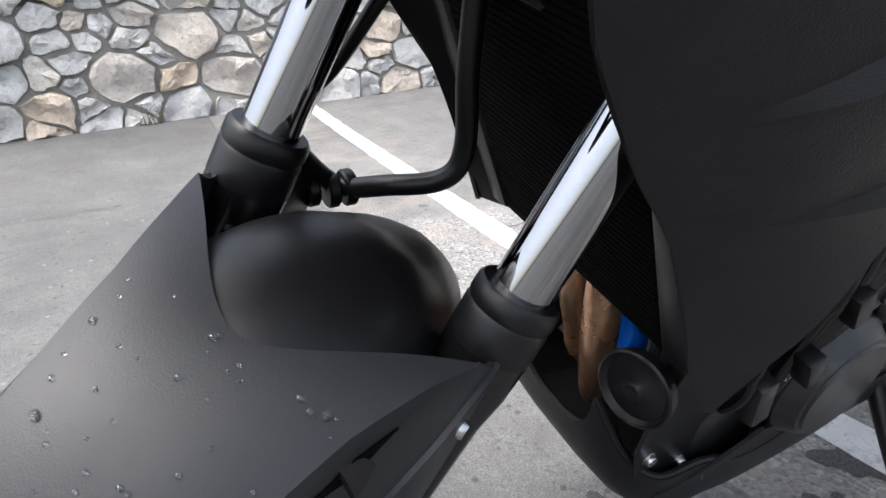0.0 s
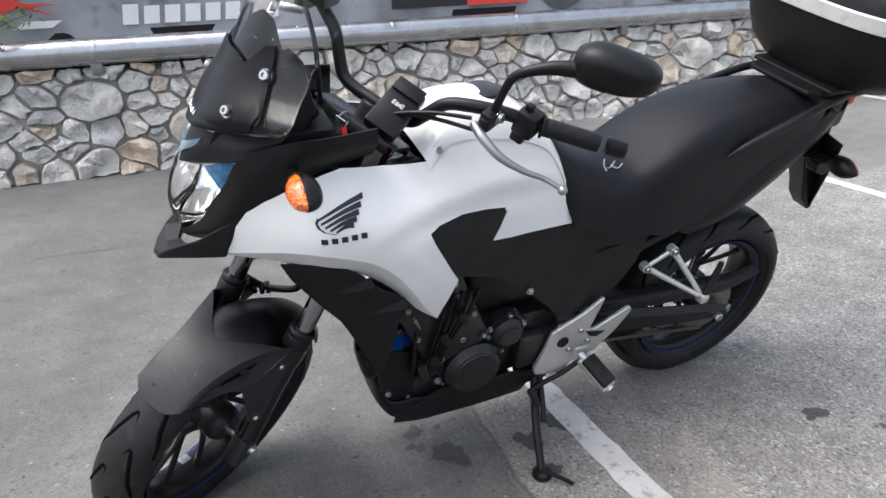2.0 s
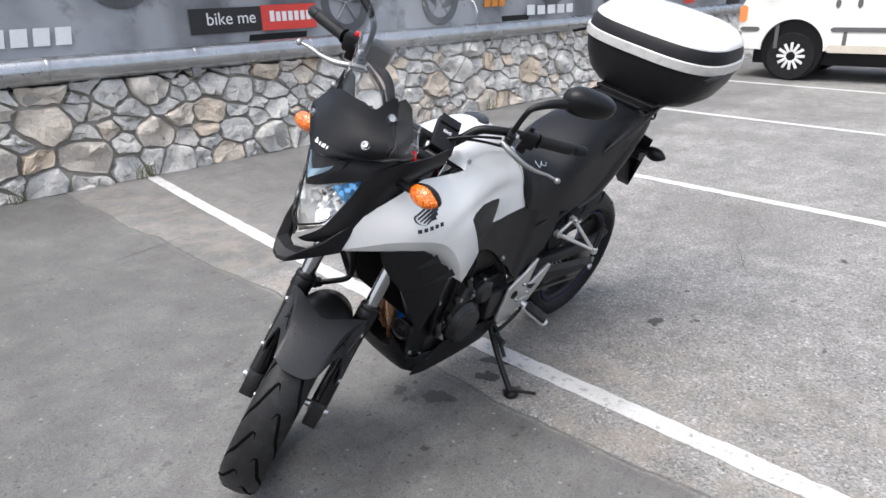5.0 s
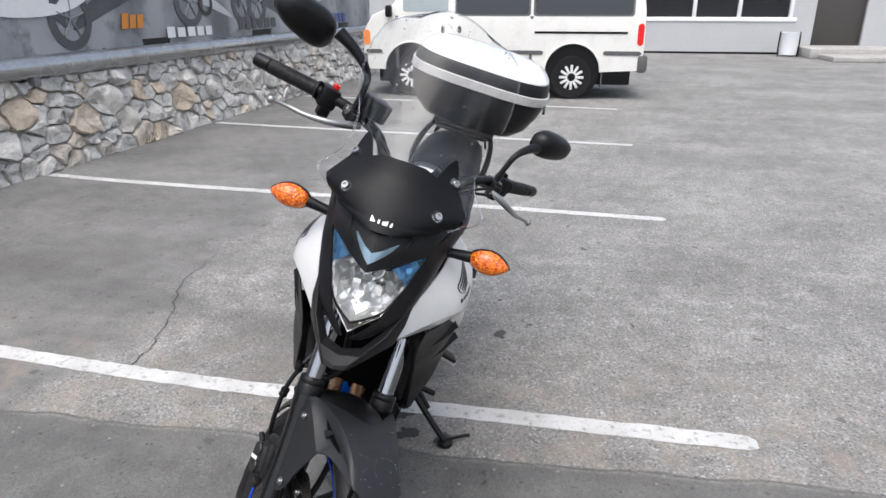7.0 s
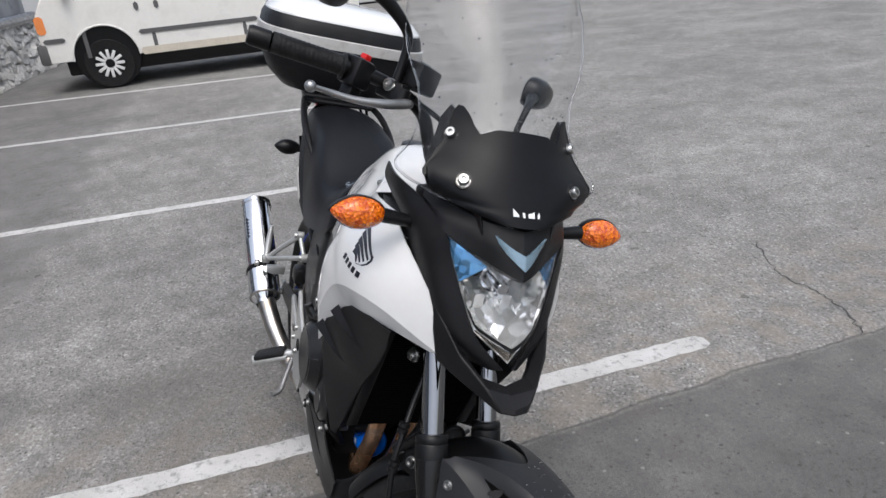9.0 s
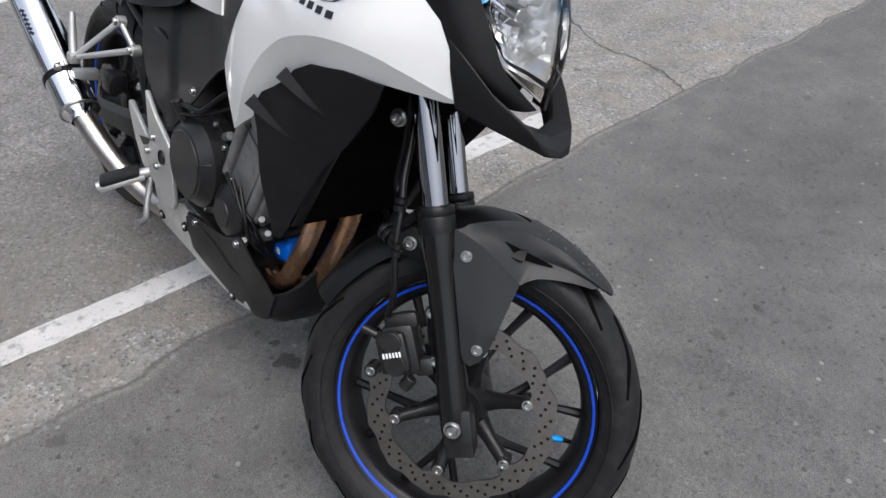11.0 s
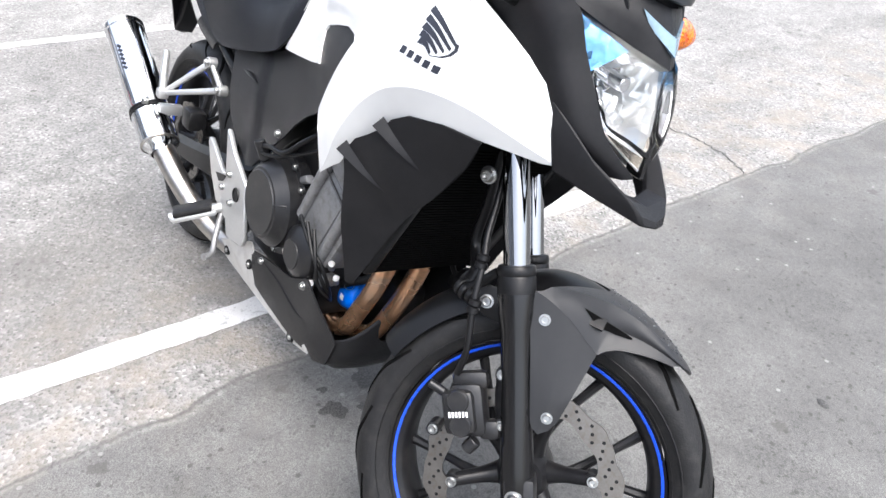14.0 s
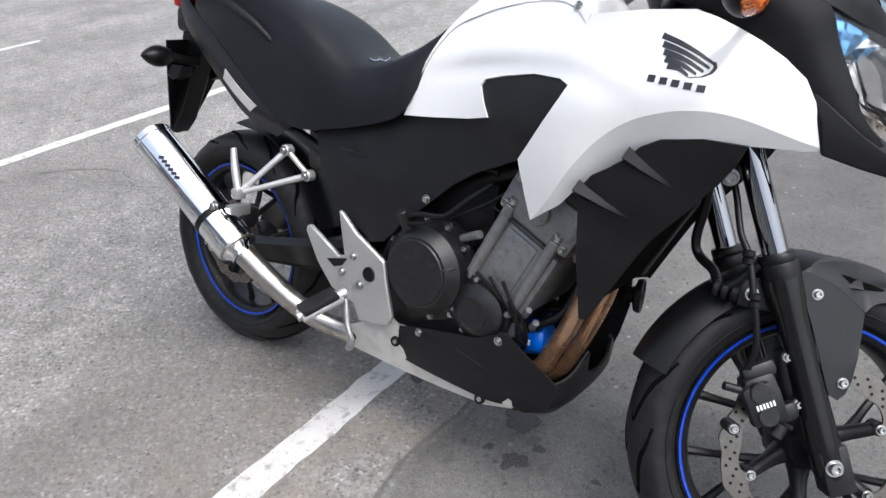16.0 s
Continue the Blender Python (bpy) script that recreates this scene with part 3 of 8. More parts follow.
for s in (1, -1):
    # flat plate that runs down from the fold and is bolted to the fork leg
    rows = []
    for k in range(15):
        f = k / 14
        d0, d1 = 88.0 + 0.3 * f, float(np.interp(f, [0, 0.5, 0.8, 1], [111.2, 111.6, 110.0, 106.0]))
        row = []
        for i in range(29):
            deg = d0 + (d1 - d0) * i / 28
            re_, ye = guard_edge(deg)
            rb = float(np.interp(deg, [88, 91, 98, 104, 108, 112], [0.138, 0.114, 0.103, 0.110, 0.125, 0.20]))
            r = re_ + (rb - re_) * f
            yb = float(np.interp(deg, [88, 92, 98, 104, 112], [0.109, 0.112, 0.115, 0.115, 0.115]))
            row.append(at_hub(r, deg, s * (ye + (yb - ye) * min(1.0, f * 1.5) - 0.0005)))
        rows.append(row)
    part("mudguard_plate", grid_bm(rows, thick=-0.004 * s), M_GRAPH, guard, m=STEER, angle=16)

    def on_side(deg, r, lift):
        rs, ys = guard_shoulder(deg)
        q = (rs - r) / (rs - guard_edge(deg)[0])
        return at_hub(r, deg, s * (guard_skin(deg, 0.6 + 0.4 * min(1, max(0, q)))[1] + lift))
    # vent slot as a proud patch, the shade inside it given by colour
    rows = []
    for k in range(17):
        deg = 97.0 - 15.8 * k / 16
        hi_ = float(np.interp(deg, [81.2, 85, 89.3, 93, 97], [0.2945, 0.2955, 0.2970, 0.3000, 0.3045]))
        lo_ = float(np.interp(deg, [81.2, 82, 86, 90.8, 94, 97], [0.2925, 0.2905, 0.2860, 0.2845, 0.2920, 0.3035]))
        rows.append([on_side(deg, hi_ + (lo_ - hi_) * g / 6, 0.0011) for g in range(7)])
    part("vent_slot", grid_bm(rows, thick=0.0008 * s), M_SHADEBLACK, guard, m=STEER)
    for x, z in ((1.327, 0.594), (1.396, 0.463)):
        bolt(guard, STEER @ Vector((x, s * (0.1165 if z < 0.5 else 0.1130), z)), STEER.to_3x3() @ Vector((0, s, 0)), 0.95)
bolt(fork, STEER @ Vector((1.235, -0.092, 0.573)), STEER.to_3x3() @ Vector((0, -1, 0)), 1.2)
part("mudguard_stay", box_bm((1.215, -0.09, 0.55), (1.31, -0.082, 0.60), bev=0.003), M_BLACK, fork, m=STEER)

# ---- brake caliper and hoses ----
CAL = Matrix.Translation((1.288, -0.098, 0.412)) @ Matrix.Rotation(radians(-32), 4, "Y")
b = box_bm((-0.030, -0.020, -0.044), (0.026, 0.026, 0.044), bev=0.014, m=CAL)
box_bm((-0.040, -0.030, -0.036), (0.012, -0.008, 0.034), b, CAL, 0.011)
box_bm((-0.024, -0.012, 0.030), (0.034, 0.010, 0.060), b, CAL, 0.010)
box_bm((0.010, -0.012, -0.050), (0.044, 0.010, -0.018), b, CAL, 0.009)
for dz in (0.019, -0.019):
    solid_rod(CAL @ Vector((-0.012, -0.02, dz)), CAL @ Vector((-0.012, -0.034, dz)), 0.0175, 20, bm=b)
solid_rod(CAL @ Vector((-0.036, -0.014, 0.030)), CAL @ Vector((-0.058, -0.014, 0.046)), 0.007, 12, bm=b)
solid_rod(CAL @ Vector((0.006, -0.016, -0.046)), CAL @ Vector((-0.010, -0.016, -0.060)), 0.011, 14, bm=b)
cal = part("brake_caliper", b, M_ENGB, fork, "black front brake caliper", STEER)
for x, z in ((1.308, 0.485), (1.342, 0.413), (1.250, 0.352)):
    part("caliper_lug", solid_rod((x, -0.072, z), (x, -0.104, z), 0.0110, 16), M_ENGB, cal, m=STEER)
    bolt(cal, STEER @ Vector((x, -0.105, z)), STEER.to_3x3() @ Vector((0, -1, 0)), 0.85)
part("caliper_bracket", tube_bm([(1.308, -0.082, 0.485), (1.326, -0.080, 0.45), (1.342, -0.082, 0.413)], [0.012, 0.016, 0.012], 10, 10), M_ENGB, cal, m=STEER)
for k in range(6):
    c = CAL @ Vector((-0.026 + 0.0054 * k, -0.0352, 0.0))
    b = box_bm((-0.0015, -0.0006, -0.0042), (0.0015, 0.0006, 0.0042), m=Matrix.Translation(c) @ Matrix.Rotation(radians(-32), 4, "Y"))
    part("print_bar", b, M_LIGHTLOGO, cal, m=STEER)
hose = tube_bm([(1.246, -0.112, 0.455), (1.244, -0.125, 0.50), (1.222, -0.128, 0.57), (1.207, -0.116, 0.63), (1.192, -0.098, 0.668), (1.178, -0.080, 0.73), (1.155, -0.062, 0.80), (1.10, -0.05, 0.92)], 0.0055, 10, 60)
part("brake_hose", hose, M_BLACK, fork, m=STEER)
for p in ((1.225, -0.128, 0.565), (1.205, -0.118, 0.63)):
    part("hose_clip", rod_bm(Vector(p) - Vector((0.002, 0, -0.012)), Vector(p) + Vector((0.002, 0, -0.012)), [(0.004, 0), (0.010, 0.1), (0.010, 0.4), (0.007, 0.5), (0.010, 0.6), (0.010, 0.9), (0.004, 1)], 14), M_BLACK, fork, m=STEER)

# hose that runs across from the fork leg
b = tube_bm([STEER @ (fork_pt(-0.1, 0.325) + Vector((-0.032, 0.0, 0.0))), (1.242, -0.089, 0.595), (1.212, -0.050, 0.610), (1.178, -0.026, 0.622), (1.165, -0.022, 0.65), (1.168, -0.025, 0.72), (1.16, -0.03, 0.84), (1.14, -0.01, 0.95)], 0.0085, 12, 50)
part("cross_hose", b, M_BLACK, fork)
for q, r in (((1.262, -0.09, 0.594), 0.014), ((1.246, -0.088, 0.592), 0.0155), ((1.232, -0.086, 0.592), 0.0155)):
    part("hose_ring", solid_rod(Vector(q) + Vector((0.005, 0, 0)), Vector(q) - Vector((0.005, 0, 0)), r, 16), M_BLACK, fork)

# ---- handlebar, levers, mirrors ----
bar_line = [(0.895, 0.325, 1.168), (0.905, 0.31, 1.168), (0.945, 0.235, 1.172), (0.972, 0.175, 1.163), (0.984, 0.135, 1.145), (0.995, 0.108, 1.108), (1.002, 0.085, 1.080), (1.004, 0.05, 1.072), (1.004, 0, 1.072)]
b = tube_bm(bar_line + mirror_pts(bar_line)[-2::-1], 0.0125, 16, 90)
bar = part("handlebar", b, M_BLACK, bike, "black tubular handlebar turned to the side", STEER)
for s in (1, -1):
    def sp(x, y, z):
        return Vector((x, s * y, z))
    g0, g1 = sp(0.912, 0.298, 1.168), sp(0.862, 0.409, 1.174) if s > 0 else sp(0.838, 0.410, 1.152)
    prof = [(0.0125, 0), (0.022, 0.0), (0.022, 0.03), (0.0175, 0.05)]
    for k in range(14):
        prof += [(0.0172, 0.06 + 0.057 * k), (0.0180, 0.075 + 0.057 * k), (0.0172, 0.10 + 0.057 * k)]
    prof += [(0.0175, 0.87), (0.0175, 0.9)]
    part("grip", rod_bm(g0, g1, prof, 22), M_RUBBER, bar, "black rubber grip", STEER)
    d = (g1 - g0).normalized()
    part("bar_end", rod_bm(g0 + d * 0.122, g0 + d * 0.160, [(0.0, 0), (0.012, 0.0), (0.0165, 0.08), (0.0165, 0.85), (0.014, 1), (0, 1)], 20), M_BLACK, bar, m=STEER)
    b = box_bm((-0.022, -0.022, -0.026), (0.022, 0.022, 0.024), bev=0.008, m=Matrix.Translation(sp(0.922, 0.275, 1.168)))
    box_bm((-0.014, -0.014, -0.05), (0.014, 0.014, -0.02), b, Matrix.Translation(sp(0.918, 0.268, 1.168)), 0.005)
    sw = part("switch_box", b, M_BLACK, bar, m=STEER)
    part("switch_button", box_bm((-0.007, -0.007, -0.006), (0.007, 0.007, 0.006), bev=0.002, m=Matrix.Translation(sp(0.922, 0.268, 1.196))), M_RED if s < 0 else M_BLACK, sw, "red engine stop switch" if s < 0 else "", STEER)
    part("switch_knob", box_bm((-0.012, -0.005, -0.005), (0.006, 0.005, 0.005), bev=0.002, m=Matrix.Translation(sp(0.898, 0.275, 1.15))), M_BLACK, sw, m=STEER)
    b = box_bm((-0.028, -0.013, -0.017), (0.028, 0.013, 0.017), bev=0.005, m=Matrix.Translation(sp(0.965, 0.222, 1.165)))
    solid_rod(sp(0.99, 0.222, 1.175), sp(0.99, 0.222, 1.15), 0.012, 16, bm=b)
    part("lever_perch", b, M_BLACK, bar, m=STEER)
    bolt(bar, STEER @ sp(0.965, 0.236, 1.172), STEER.to_3x3() @ Vector((0, s, 0.3)), 1.3)
    b = tube_bm([sp(0.998, 0.205, 1.155), sp(1.010, 0.235, 1.150), sp(1.012, 0.28, 1.137), sp(0.992, 0.325, 1.124), sp(0.972, 0.36, 1.119), sp(0.966, 0.394, 1.116)], [0.0075, 0.0095, 0.0080, 0.006, 0.0050, 0.0042], 12, 34)
    bmesh.ops.create_icosphere(b, subdivisions=2, radius=0.0095, matrix=Matrix.Translation(sp(0.965, 0.398, 1.115)))
    part("clutch_lever" if s > 0 else "brake_lever", b, M_LEVER, bar, "polished aluminium hand lever with a ball end", STEER)
    # mirror
    st = [sp(0.965, 0.222, 1.17), sp(0.963, 0.225, 1.225), sp(0.958, 0.235, 1.262), sp(0.935, 0.275, 1.290), sp(0.91, 0.32, 1.304)]
    mir = part("mirror_stem", tube_bm(st, [0.0085, 0.0075, 0.0085, 0.012, 0.016], 12, 30), M_BLACK, bar, m=STEER)
    b = bmesh.new()
    bmesh.ops.create_uvsphere(b, u_segments=28, v_segments=18, radius=1.0)
    for v in b.verts:
        x, y, z = v.co
        sq = lambda q, e: math.copysign(abs(q) ** e, q)
        v.co = Vector((max(sq(x, 0.8), -0.35) * 0.040, sq(y, 0.74) * 0.074 + 0.006 * z, sq(z, 0.78) * (0.037 if s > 0 else 0.043)))
        v.co.z *= 1 - 0.16 * v.co.y / 0.078
    mm = Matrix.Translation(sp(0.884, 0.368, 1.322) if s > 0 else sp(0.880, 0.390, 1.292)) @ Matrix.Rotation(radians(17 if s > 0 else 8), 4, "Z") @ Matrix.Rotation(radians(s * 6), 4, "X")
    if s < 0:
        mm = mm @ Matrix.Diagonal((1, -1, 1, 1))
    shell = part("mirror_housing", b, M_BLACK, mir, "black rear-view mirror housing", STEER @ mm)
    b = bmesh.new()
    bmesh.ops.create_circle(b, cap_ends=True, segments=32, radius=1)
    for v in b.verts:
        v.co = Vector((-0.0145, math.copysign(abs(v.co.x) ** 0.72, v.co.x) * 0.073, math.copysign(abs(v.co.y) ** 0.72, v.co.y) * 0.032))
    part("mirror_glass", b, M_CHROME, mir, m=STEER @ mm)
# cables and brake reservoir
for k, (y0, z0) in enumerate(((0.2, 1.165), (0.225, 1.15))):
    b = tube_bm([(1.0, y0, z0), (1.03, 0.13, 1.145 - 0.01 * k), (1.05, 0.06, 1.10), (1.06, 0.02, 1.03), (1.08, 0.01, 0.93)], 0.004, 8, 36)
    part("cable", b, M_BLACK, bar, m=STEER)
b = tube_bm([(1.0, -0.2, 1.165), (1.045, -0.13, 1.14), (1.07, -0.08, 1.05), (1.08, -0.05, 0.92)], 0.005, 8, 36)
part("cable", b, M_BLACK, bar, m=STEER)
b = box_bm((-0.025, -0.03, -0.02), (0.025, 0.03, 0.028), bev=0.007, m=Matrix.Translation((0.978, -0.185, 1.20)))
part("brake_reservoir", b, M_BLACK, bar, m=STEER)
# toll-card box strapped to the handlebar
ed = Vector((-0.77, -0.50, 0.40)).normalized()
ew = Vector((-0.75, 0.57, -0.31))
ew = (ew - ed * ew.dot(ed)).normalized()
en = ew.cross(ed).normalized()
if en.z < 0:
    en = -en
ebm = Matrix(((ed.x, ew.x, en.x, 0.992), (ed.y, ew.y, en.y, 0.079), (ed.z, ew.z, en.z, 1.086), (0, 0, 0, 1)))
ebox = part("card_reader_box", box_bm((-0.056, -0.033, -0.013), (0.056, 0.033, 0.013), bev=0.005, m=ebm), M_BLACK, bar, "black card reader box on the handlebar")
part("box_lid", box_bm((0.030, -0.030, 0.0131), (0.060, 0.030, 0.0185), bev=0.002, m=ebm), M_BLACK, ebox)
part("box_clamp", box_bm((-0.03, -0.02, -0.04), (0.02, 0.02, -0.012), bev=0.005, m=ebm), M_BLACK, ebox)
tx = bpy.data.curves.new("box_lettering", "FONT")
tx.body, tx.size, tx.extrude, tx.align_x = "ETC", 0.014, 0.0003, "CENTER"
to = new("box_lettering", tx)
to.data.materials.append(M_LIGHTLOGO)
to.parent = ebox
to.matrix_basis = ebm @ Matrix.Translation((0.012, 0, 0.0134)) @ Matrix.Rotation(radians(90), 4, "Z")
part("print_bar", box_bm((0.006, -0.012, 0.0130), (0.0075, 0.012, 0.0146), m=ebm), M_LIGHTLOGO, ebox)
# ignition lock with key and red fob
lock = part("ignition_lock", solid_rod((1.13, 0, 1.02), (1.112, 0, 1.06), 0.017, 20), M_ENGB, bar, m=STEER)
part("key", box_bm((-0.002, -0.012, 0), (0.002, 0.012, 0.03), bev=0.001, m=Matrix.Translation((1.110, 0.002, 1.056))), M_BOLT, lock, m=STEER)
kr = lathe_bm([(0.0135, 0.0), (0.0148, 0.0012), (0.0160, 0.0), (0.0148, -0.0012)], 28, "y", closed=True)
part("key_ring", kr, M_BOLT, lock, m=Matrix.Translation((1.083, 0.054, 1.068)) @ Matrix.Rotation(radians(30), 4, "Z"))
b = box_bm((-0.005, -0.014, -0.026), (0.005, 0.014, 0.026), bev=0.0045, m=Matrix.Translation((1.086, 0.064, 1.034)) @ Matrix.Rotation(radians(15), 4, "X"))
part("key_fob", b, M_RED, lock, "red key fob hanging from the ignition")

# ---- fairing: nose, headlight, chin ----
nose = part("nose_fairing", lofted([
    [(1.050, 0.150, 1.092), (1.14, 0.160, 1.090), (1.220, 0.132, 1.074), (1.284, 0.109, 1.044), (1.310, 0.091, 0.992), (1.340, 0.071, 0.938), (1.361, 0.053, 0.898), (1.396, 0.010, 0.857)],
    [(1.050, 0.152, 1.065), (1.135, 0.156, 1.058), (1.208, 0.143, 1.040), (1.262, 0.129, 1.006), (1.292, 0.115, 0.965), (1.320, 0.099, 0.922), (1.345, 0.078, 0.885), (1.382, 0.025, 0.850)],
    [(1.055, 0.136, 1.035), (1.117, 0.134, 1.021), (1.171, 0.133, 1.003), (1.220, 0.130, 0.970), (1.255, 0.121, 0.942), (1.280, 0.110, 0.915), (1.300, 0.098, 0.890), (1.345, 0.045, 0.846)],
], 44, 10, 0.004, mirror=True), M_DARK, bike, "matt black nose fairing")
# upper brow between the headlight and the screen
brow = lofted([
    [(1.20, 0.126, 1.090), (1.262, 0.098, 1.084), (1.312, 0.062, 1.076), (1.332, 0.03, 1.074), (1.340, 0.0, 1.071)],
    [(1.215, 0.130, 1.078), (1.275, 0.108, 1.064), (1.330, 0.056, 1.050), (1.354, 0.022, 1.036), (1.364, 0.0, 1.030)],
    [(1.225, 0.124, 1.066), (1.284, 0.110, 1.043), (1.335, 0.054, 1.018), (1.364, 0.02, 1.006), (1.375, 0.0, 1.000)],
    [(1.22, 0.114, 1.058), (1.275, 0.100, 1.034), (1.325, 0.05, 1.010), (1.350, 0.018, 0.998), (1.360, 0.0, 0.994)],
], 26, 10, 0.003, mirror=True, sharp=True)
part("brow", brow, M_DARK, nose, angle=25)
# position lamp in the brow: a small chevron
b = lofted([[(1.335, 0.046, 1.061), (1.353, 0.022, 1.048), (1.364, 0.0, 1.039)], [(1.345, 0.034, 1.042), (1.365, 0.013, 1.026), (1.374, 0.0, 1.017)]], 12, 4, 0.004, mirror=True)
part("position_lamp", b, mat("position_lamp_glass", (0.17, 0.25, 0.31), 0.12, 0.3, 0.1, 30, bump=0.3, bump_scale=150, coat=0.8), nose, "pale blue chevron position lamp")
# headlight: faceted reflector bowl, bulb, blue corners and clear lens
H_EDGE = [(1.372, 0.0, 1.000), (1.332, 0.052, 1.016), (1.283, 0.104, 1.040), (1.306, 0.088, 0.992), (1.334, 0.069, 0.940), (1.354, 0.052, 0.902), (1.390, 0.0, 0.866)]


def edge_ring(sc, dx):
    """The headlight's outline drawn in towards its middle and set back by dx."""
    c = Vector((1.33, 0, 0.955))
    half = [Vector(p) for p in H_EDGE]
    full = half + [Vector((p.x, -p.y, p.z)) for p in half[-2:0:-1]]
    return [Vector((p.x - dx, c.y + (p.y - c.y) * sc, c.z + (p.z - c.z) * sc)) for p in full]


random.seed(17)
rows = [edge_ring(1.0, 0.0), edge_ring(0.95, 0.003), edge_ring(0.93, 0.016)]
for sc_, dx_ in ((0.80, 0.050), (0.62, 0.074), (0.44, 0.090), (0.26, 0.098), (0.10, 0.100)):
    rows.append(edge_ring(sc_, dx_))
rows = [[r[k // 2].lerp(r[(k // 2 + 1) % len(r)], 0.5 * (k % 2)) + Vector((random.uniform(-0.008, 0.008) if i > 2 else 0, 0, 0)) for k in range(2 * len(r))] for i, r in enumerate(rows)]
hl = part("headlight", grid_bm(rows, closed_v=True, thick=0.002), M_MIRR, bike, "clear headlight with faceted chrome reflector", angle=5)
for s in (1, -1):
    q = [Vector((1.2815, s * 0.1035, 1.036)), Vector((1.318, s * 0.081, 0.972)), Vector((1.338, s * 0.047, 1.008))]
    bb = bmesh.new()
    rows = [[q[0].lerp(q[1], i / 8), q[0].lerp(q[2], i / 8)] for i in range(9)]
    bb = grid_bm(rows, thick=0.002)
    part("blue_reflector", bb, M_HLBLUE, hl, "blue tinted corner reflector")
part("bulb", solid_rod((1.262, 0, 0.968), (1.318, 0, 0.962), 0.011, 20), M_CHROME, hl)
b = lathe_bm([(0.012, -0.012), (0.024, -0.004), (0.028, 0.006), (0.026, 0.006), (0.012, -0.008)], 28, "x", (1.275, 0, 0.968), closed=True)
part("bulb_ring", b, M_CHROME, hl)
for k in range(5):
    y = -0.05 + 0.025 * k
    part("reflector_step", box_bm((1.268 + 0.25 * abs(y), y - 0.009, 0.915), (1.285 + 0.25 * abs(y), y + 0.009, 0.93 + 0.01 * (k % 2)), m=None), M_MIRR, hl)
b = lofted([[(1.326, 0.073, 0.955), (1.350, 0.058, 0.918), (1.378, 0.030, 0.905), (1.392, 0.0, 0.893)], [(1.330, 0.070, 0.949), (1.354, 0.055, 0.912), (1.381, 0.028, 0.899), (1.395, 0.0, 0.887)]], 14, 3, 0.003, mirror=True)
part("headlight_divider", b, M_BLACK, hl)
b = lofted([[(1.352, 0.053, 0.904), (1.375, 0.028, 0.893), (1.390, 0.0, 0.884)], [(1.352, 0.050, 0.900), (1.370, 0.024, 0.882), (1.388, 0.0, 0.867)]], 10, 3, 0.002, mirror=True)
part("lower_reflector", b, mat("warm_reflector", (0.80, 0.72, 0.62), 0.12, 0.9, 0.06, 20), hl)
lens = part("headlight_lens", lofted([
    [(1.284, 0.106, 1.041), (1.335, 0.053, 1.017), (1.372, 0.020, 1.004), (1.384, 0.0, 0.999)],
    [(1.310, 0.089, 0.992), (1.355, 0.055, 0.975), (1.388, 0.022, 0.962), (1.400, 0.0, 0.957)],
    [(1.337, 0.070, 0.940), (1.370, 0.046, 0.926), (1.396, 0.02, 0.916), (1.406, 0.0, 0.912)],
    [(1.358, 0.053, 0.900), (1.376, 0.036, 0.888), (1.392, 0.016, 0.875), (1.398, 0.0, 0.864)],
], 20, 14, 0.0, mirror=True), M_LENS, hl, "clear polycarbonate headlight lens")
lens.visible_shadow = False
# chin beak below the headlight
half = [
    [(1.296, 0.100, 0.922), (1.350, 0.066, 0.870), (1.386, 0.038, 0.840), (1.398, 0.0, 0.832)],
    [(1.291, 0.110, 0.931), (1.372, 0.079, 0.873), (1.416, 0.051, 0.845), (1.424, 0.0, 0.829)],
    [(1.314, 0.107, 0.884), (1.384, 0.070, 0.846), (1.438, 0.032, 0.824), (1.447, 0.0, 0.817)],
    [(1.326, 0.097, 0.835), (1.380, 0.063, 0.821), (1.446, 0.025, 0.809), (1.453, 0.0, 0.808)],
    [(1.318, 0.078, 0.848), (1.355, 0.056, 0.832), (1.394, 0.026, 0.816), (1.402, 0.0, 0.812)],
]
cols = [[Vector(r[k]) for r in half] for k in range(4)]
cols += [[Vector((p.x, -p.y, p.z)) for p in c] for c in cols[-2::-1]]
chin = part("chin_beak", grid_bm(cols, closed_v=True, cap=True), M_DARK, bike, "matt black angular beak below the headlight", bevel=0.004, angle=20)
# dash and instrument pod behind the screen
b = box_bm((1.10, -0.085, 0.94), (1.24, 0.085, 1.07), bev=0.02)
dash = part("dash_panel", b, M_BLACK, bike, "black instrument surround")
part("instrument_pod", box_bm((-0.02, -0.07, -0.045), (0.02, 0.07, 0.045), bev=0.012, m=Matrix.Translation((1.165, 0, 1.115)) @ Matrix.Rotation(radians(35), 4, "Y")), M_BLACK, dash)
for s in (1, -1):
    # black brackets on which the screen is bolted
    o = [(1.325, 1.055), (1.262, 1.062), (1.170, 1.085), (1.150, 1.12), (1.165, 1.205), (1.185, 1.228), (1.205, 1.222), (1.26, 1.165), (1.30, 1.11)]
    f = spline_surface([(1.325, 1.055, 0.062), (1.17, 1.085, 0.112), (1.273, 1.124, 0.082), (1.215, 1.19, 0.096), (1.165, 1.205, 0.108), (1.15, 1.12, 0.115)])
    br = part("screen_bracket", skin_bm([o], [f], 0.025, 0.004, s), M_BLACK, dash, bevel=0.002)
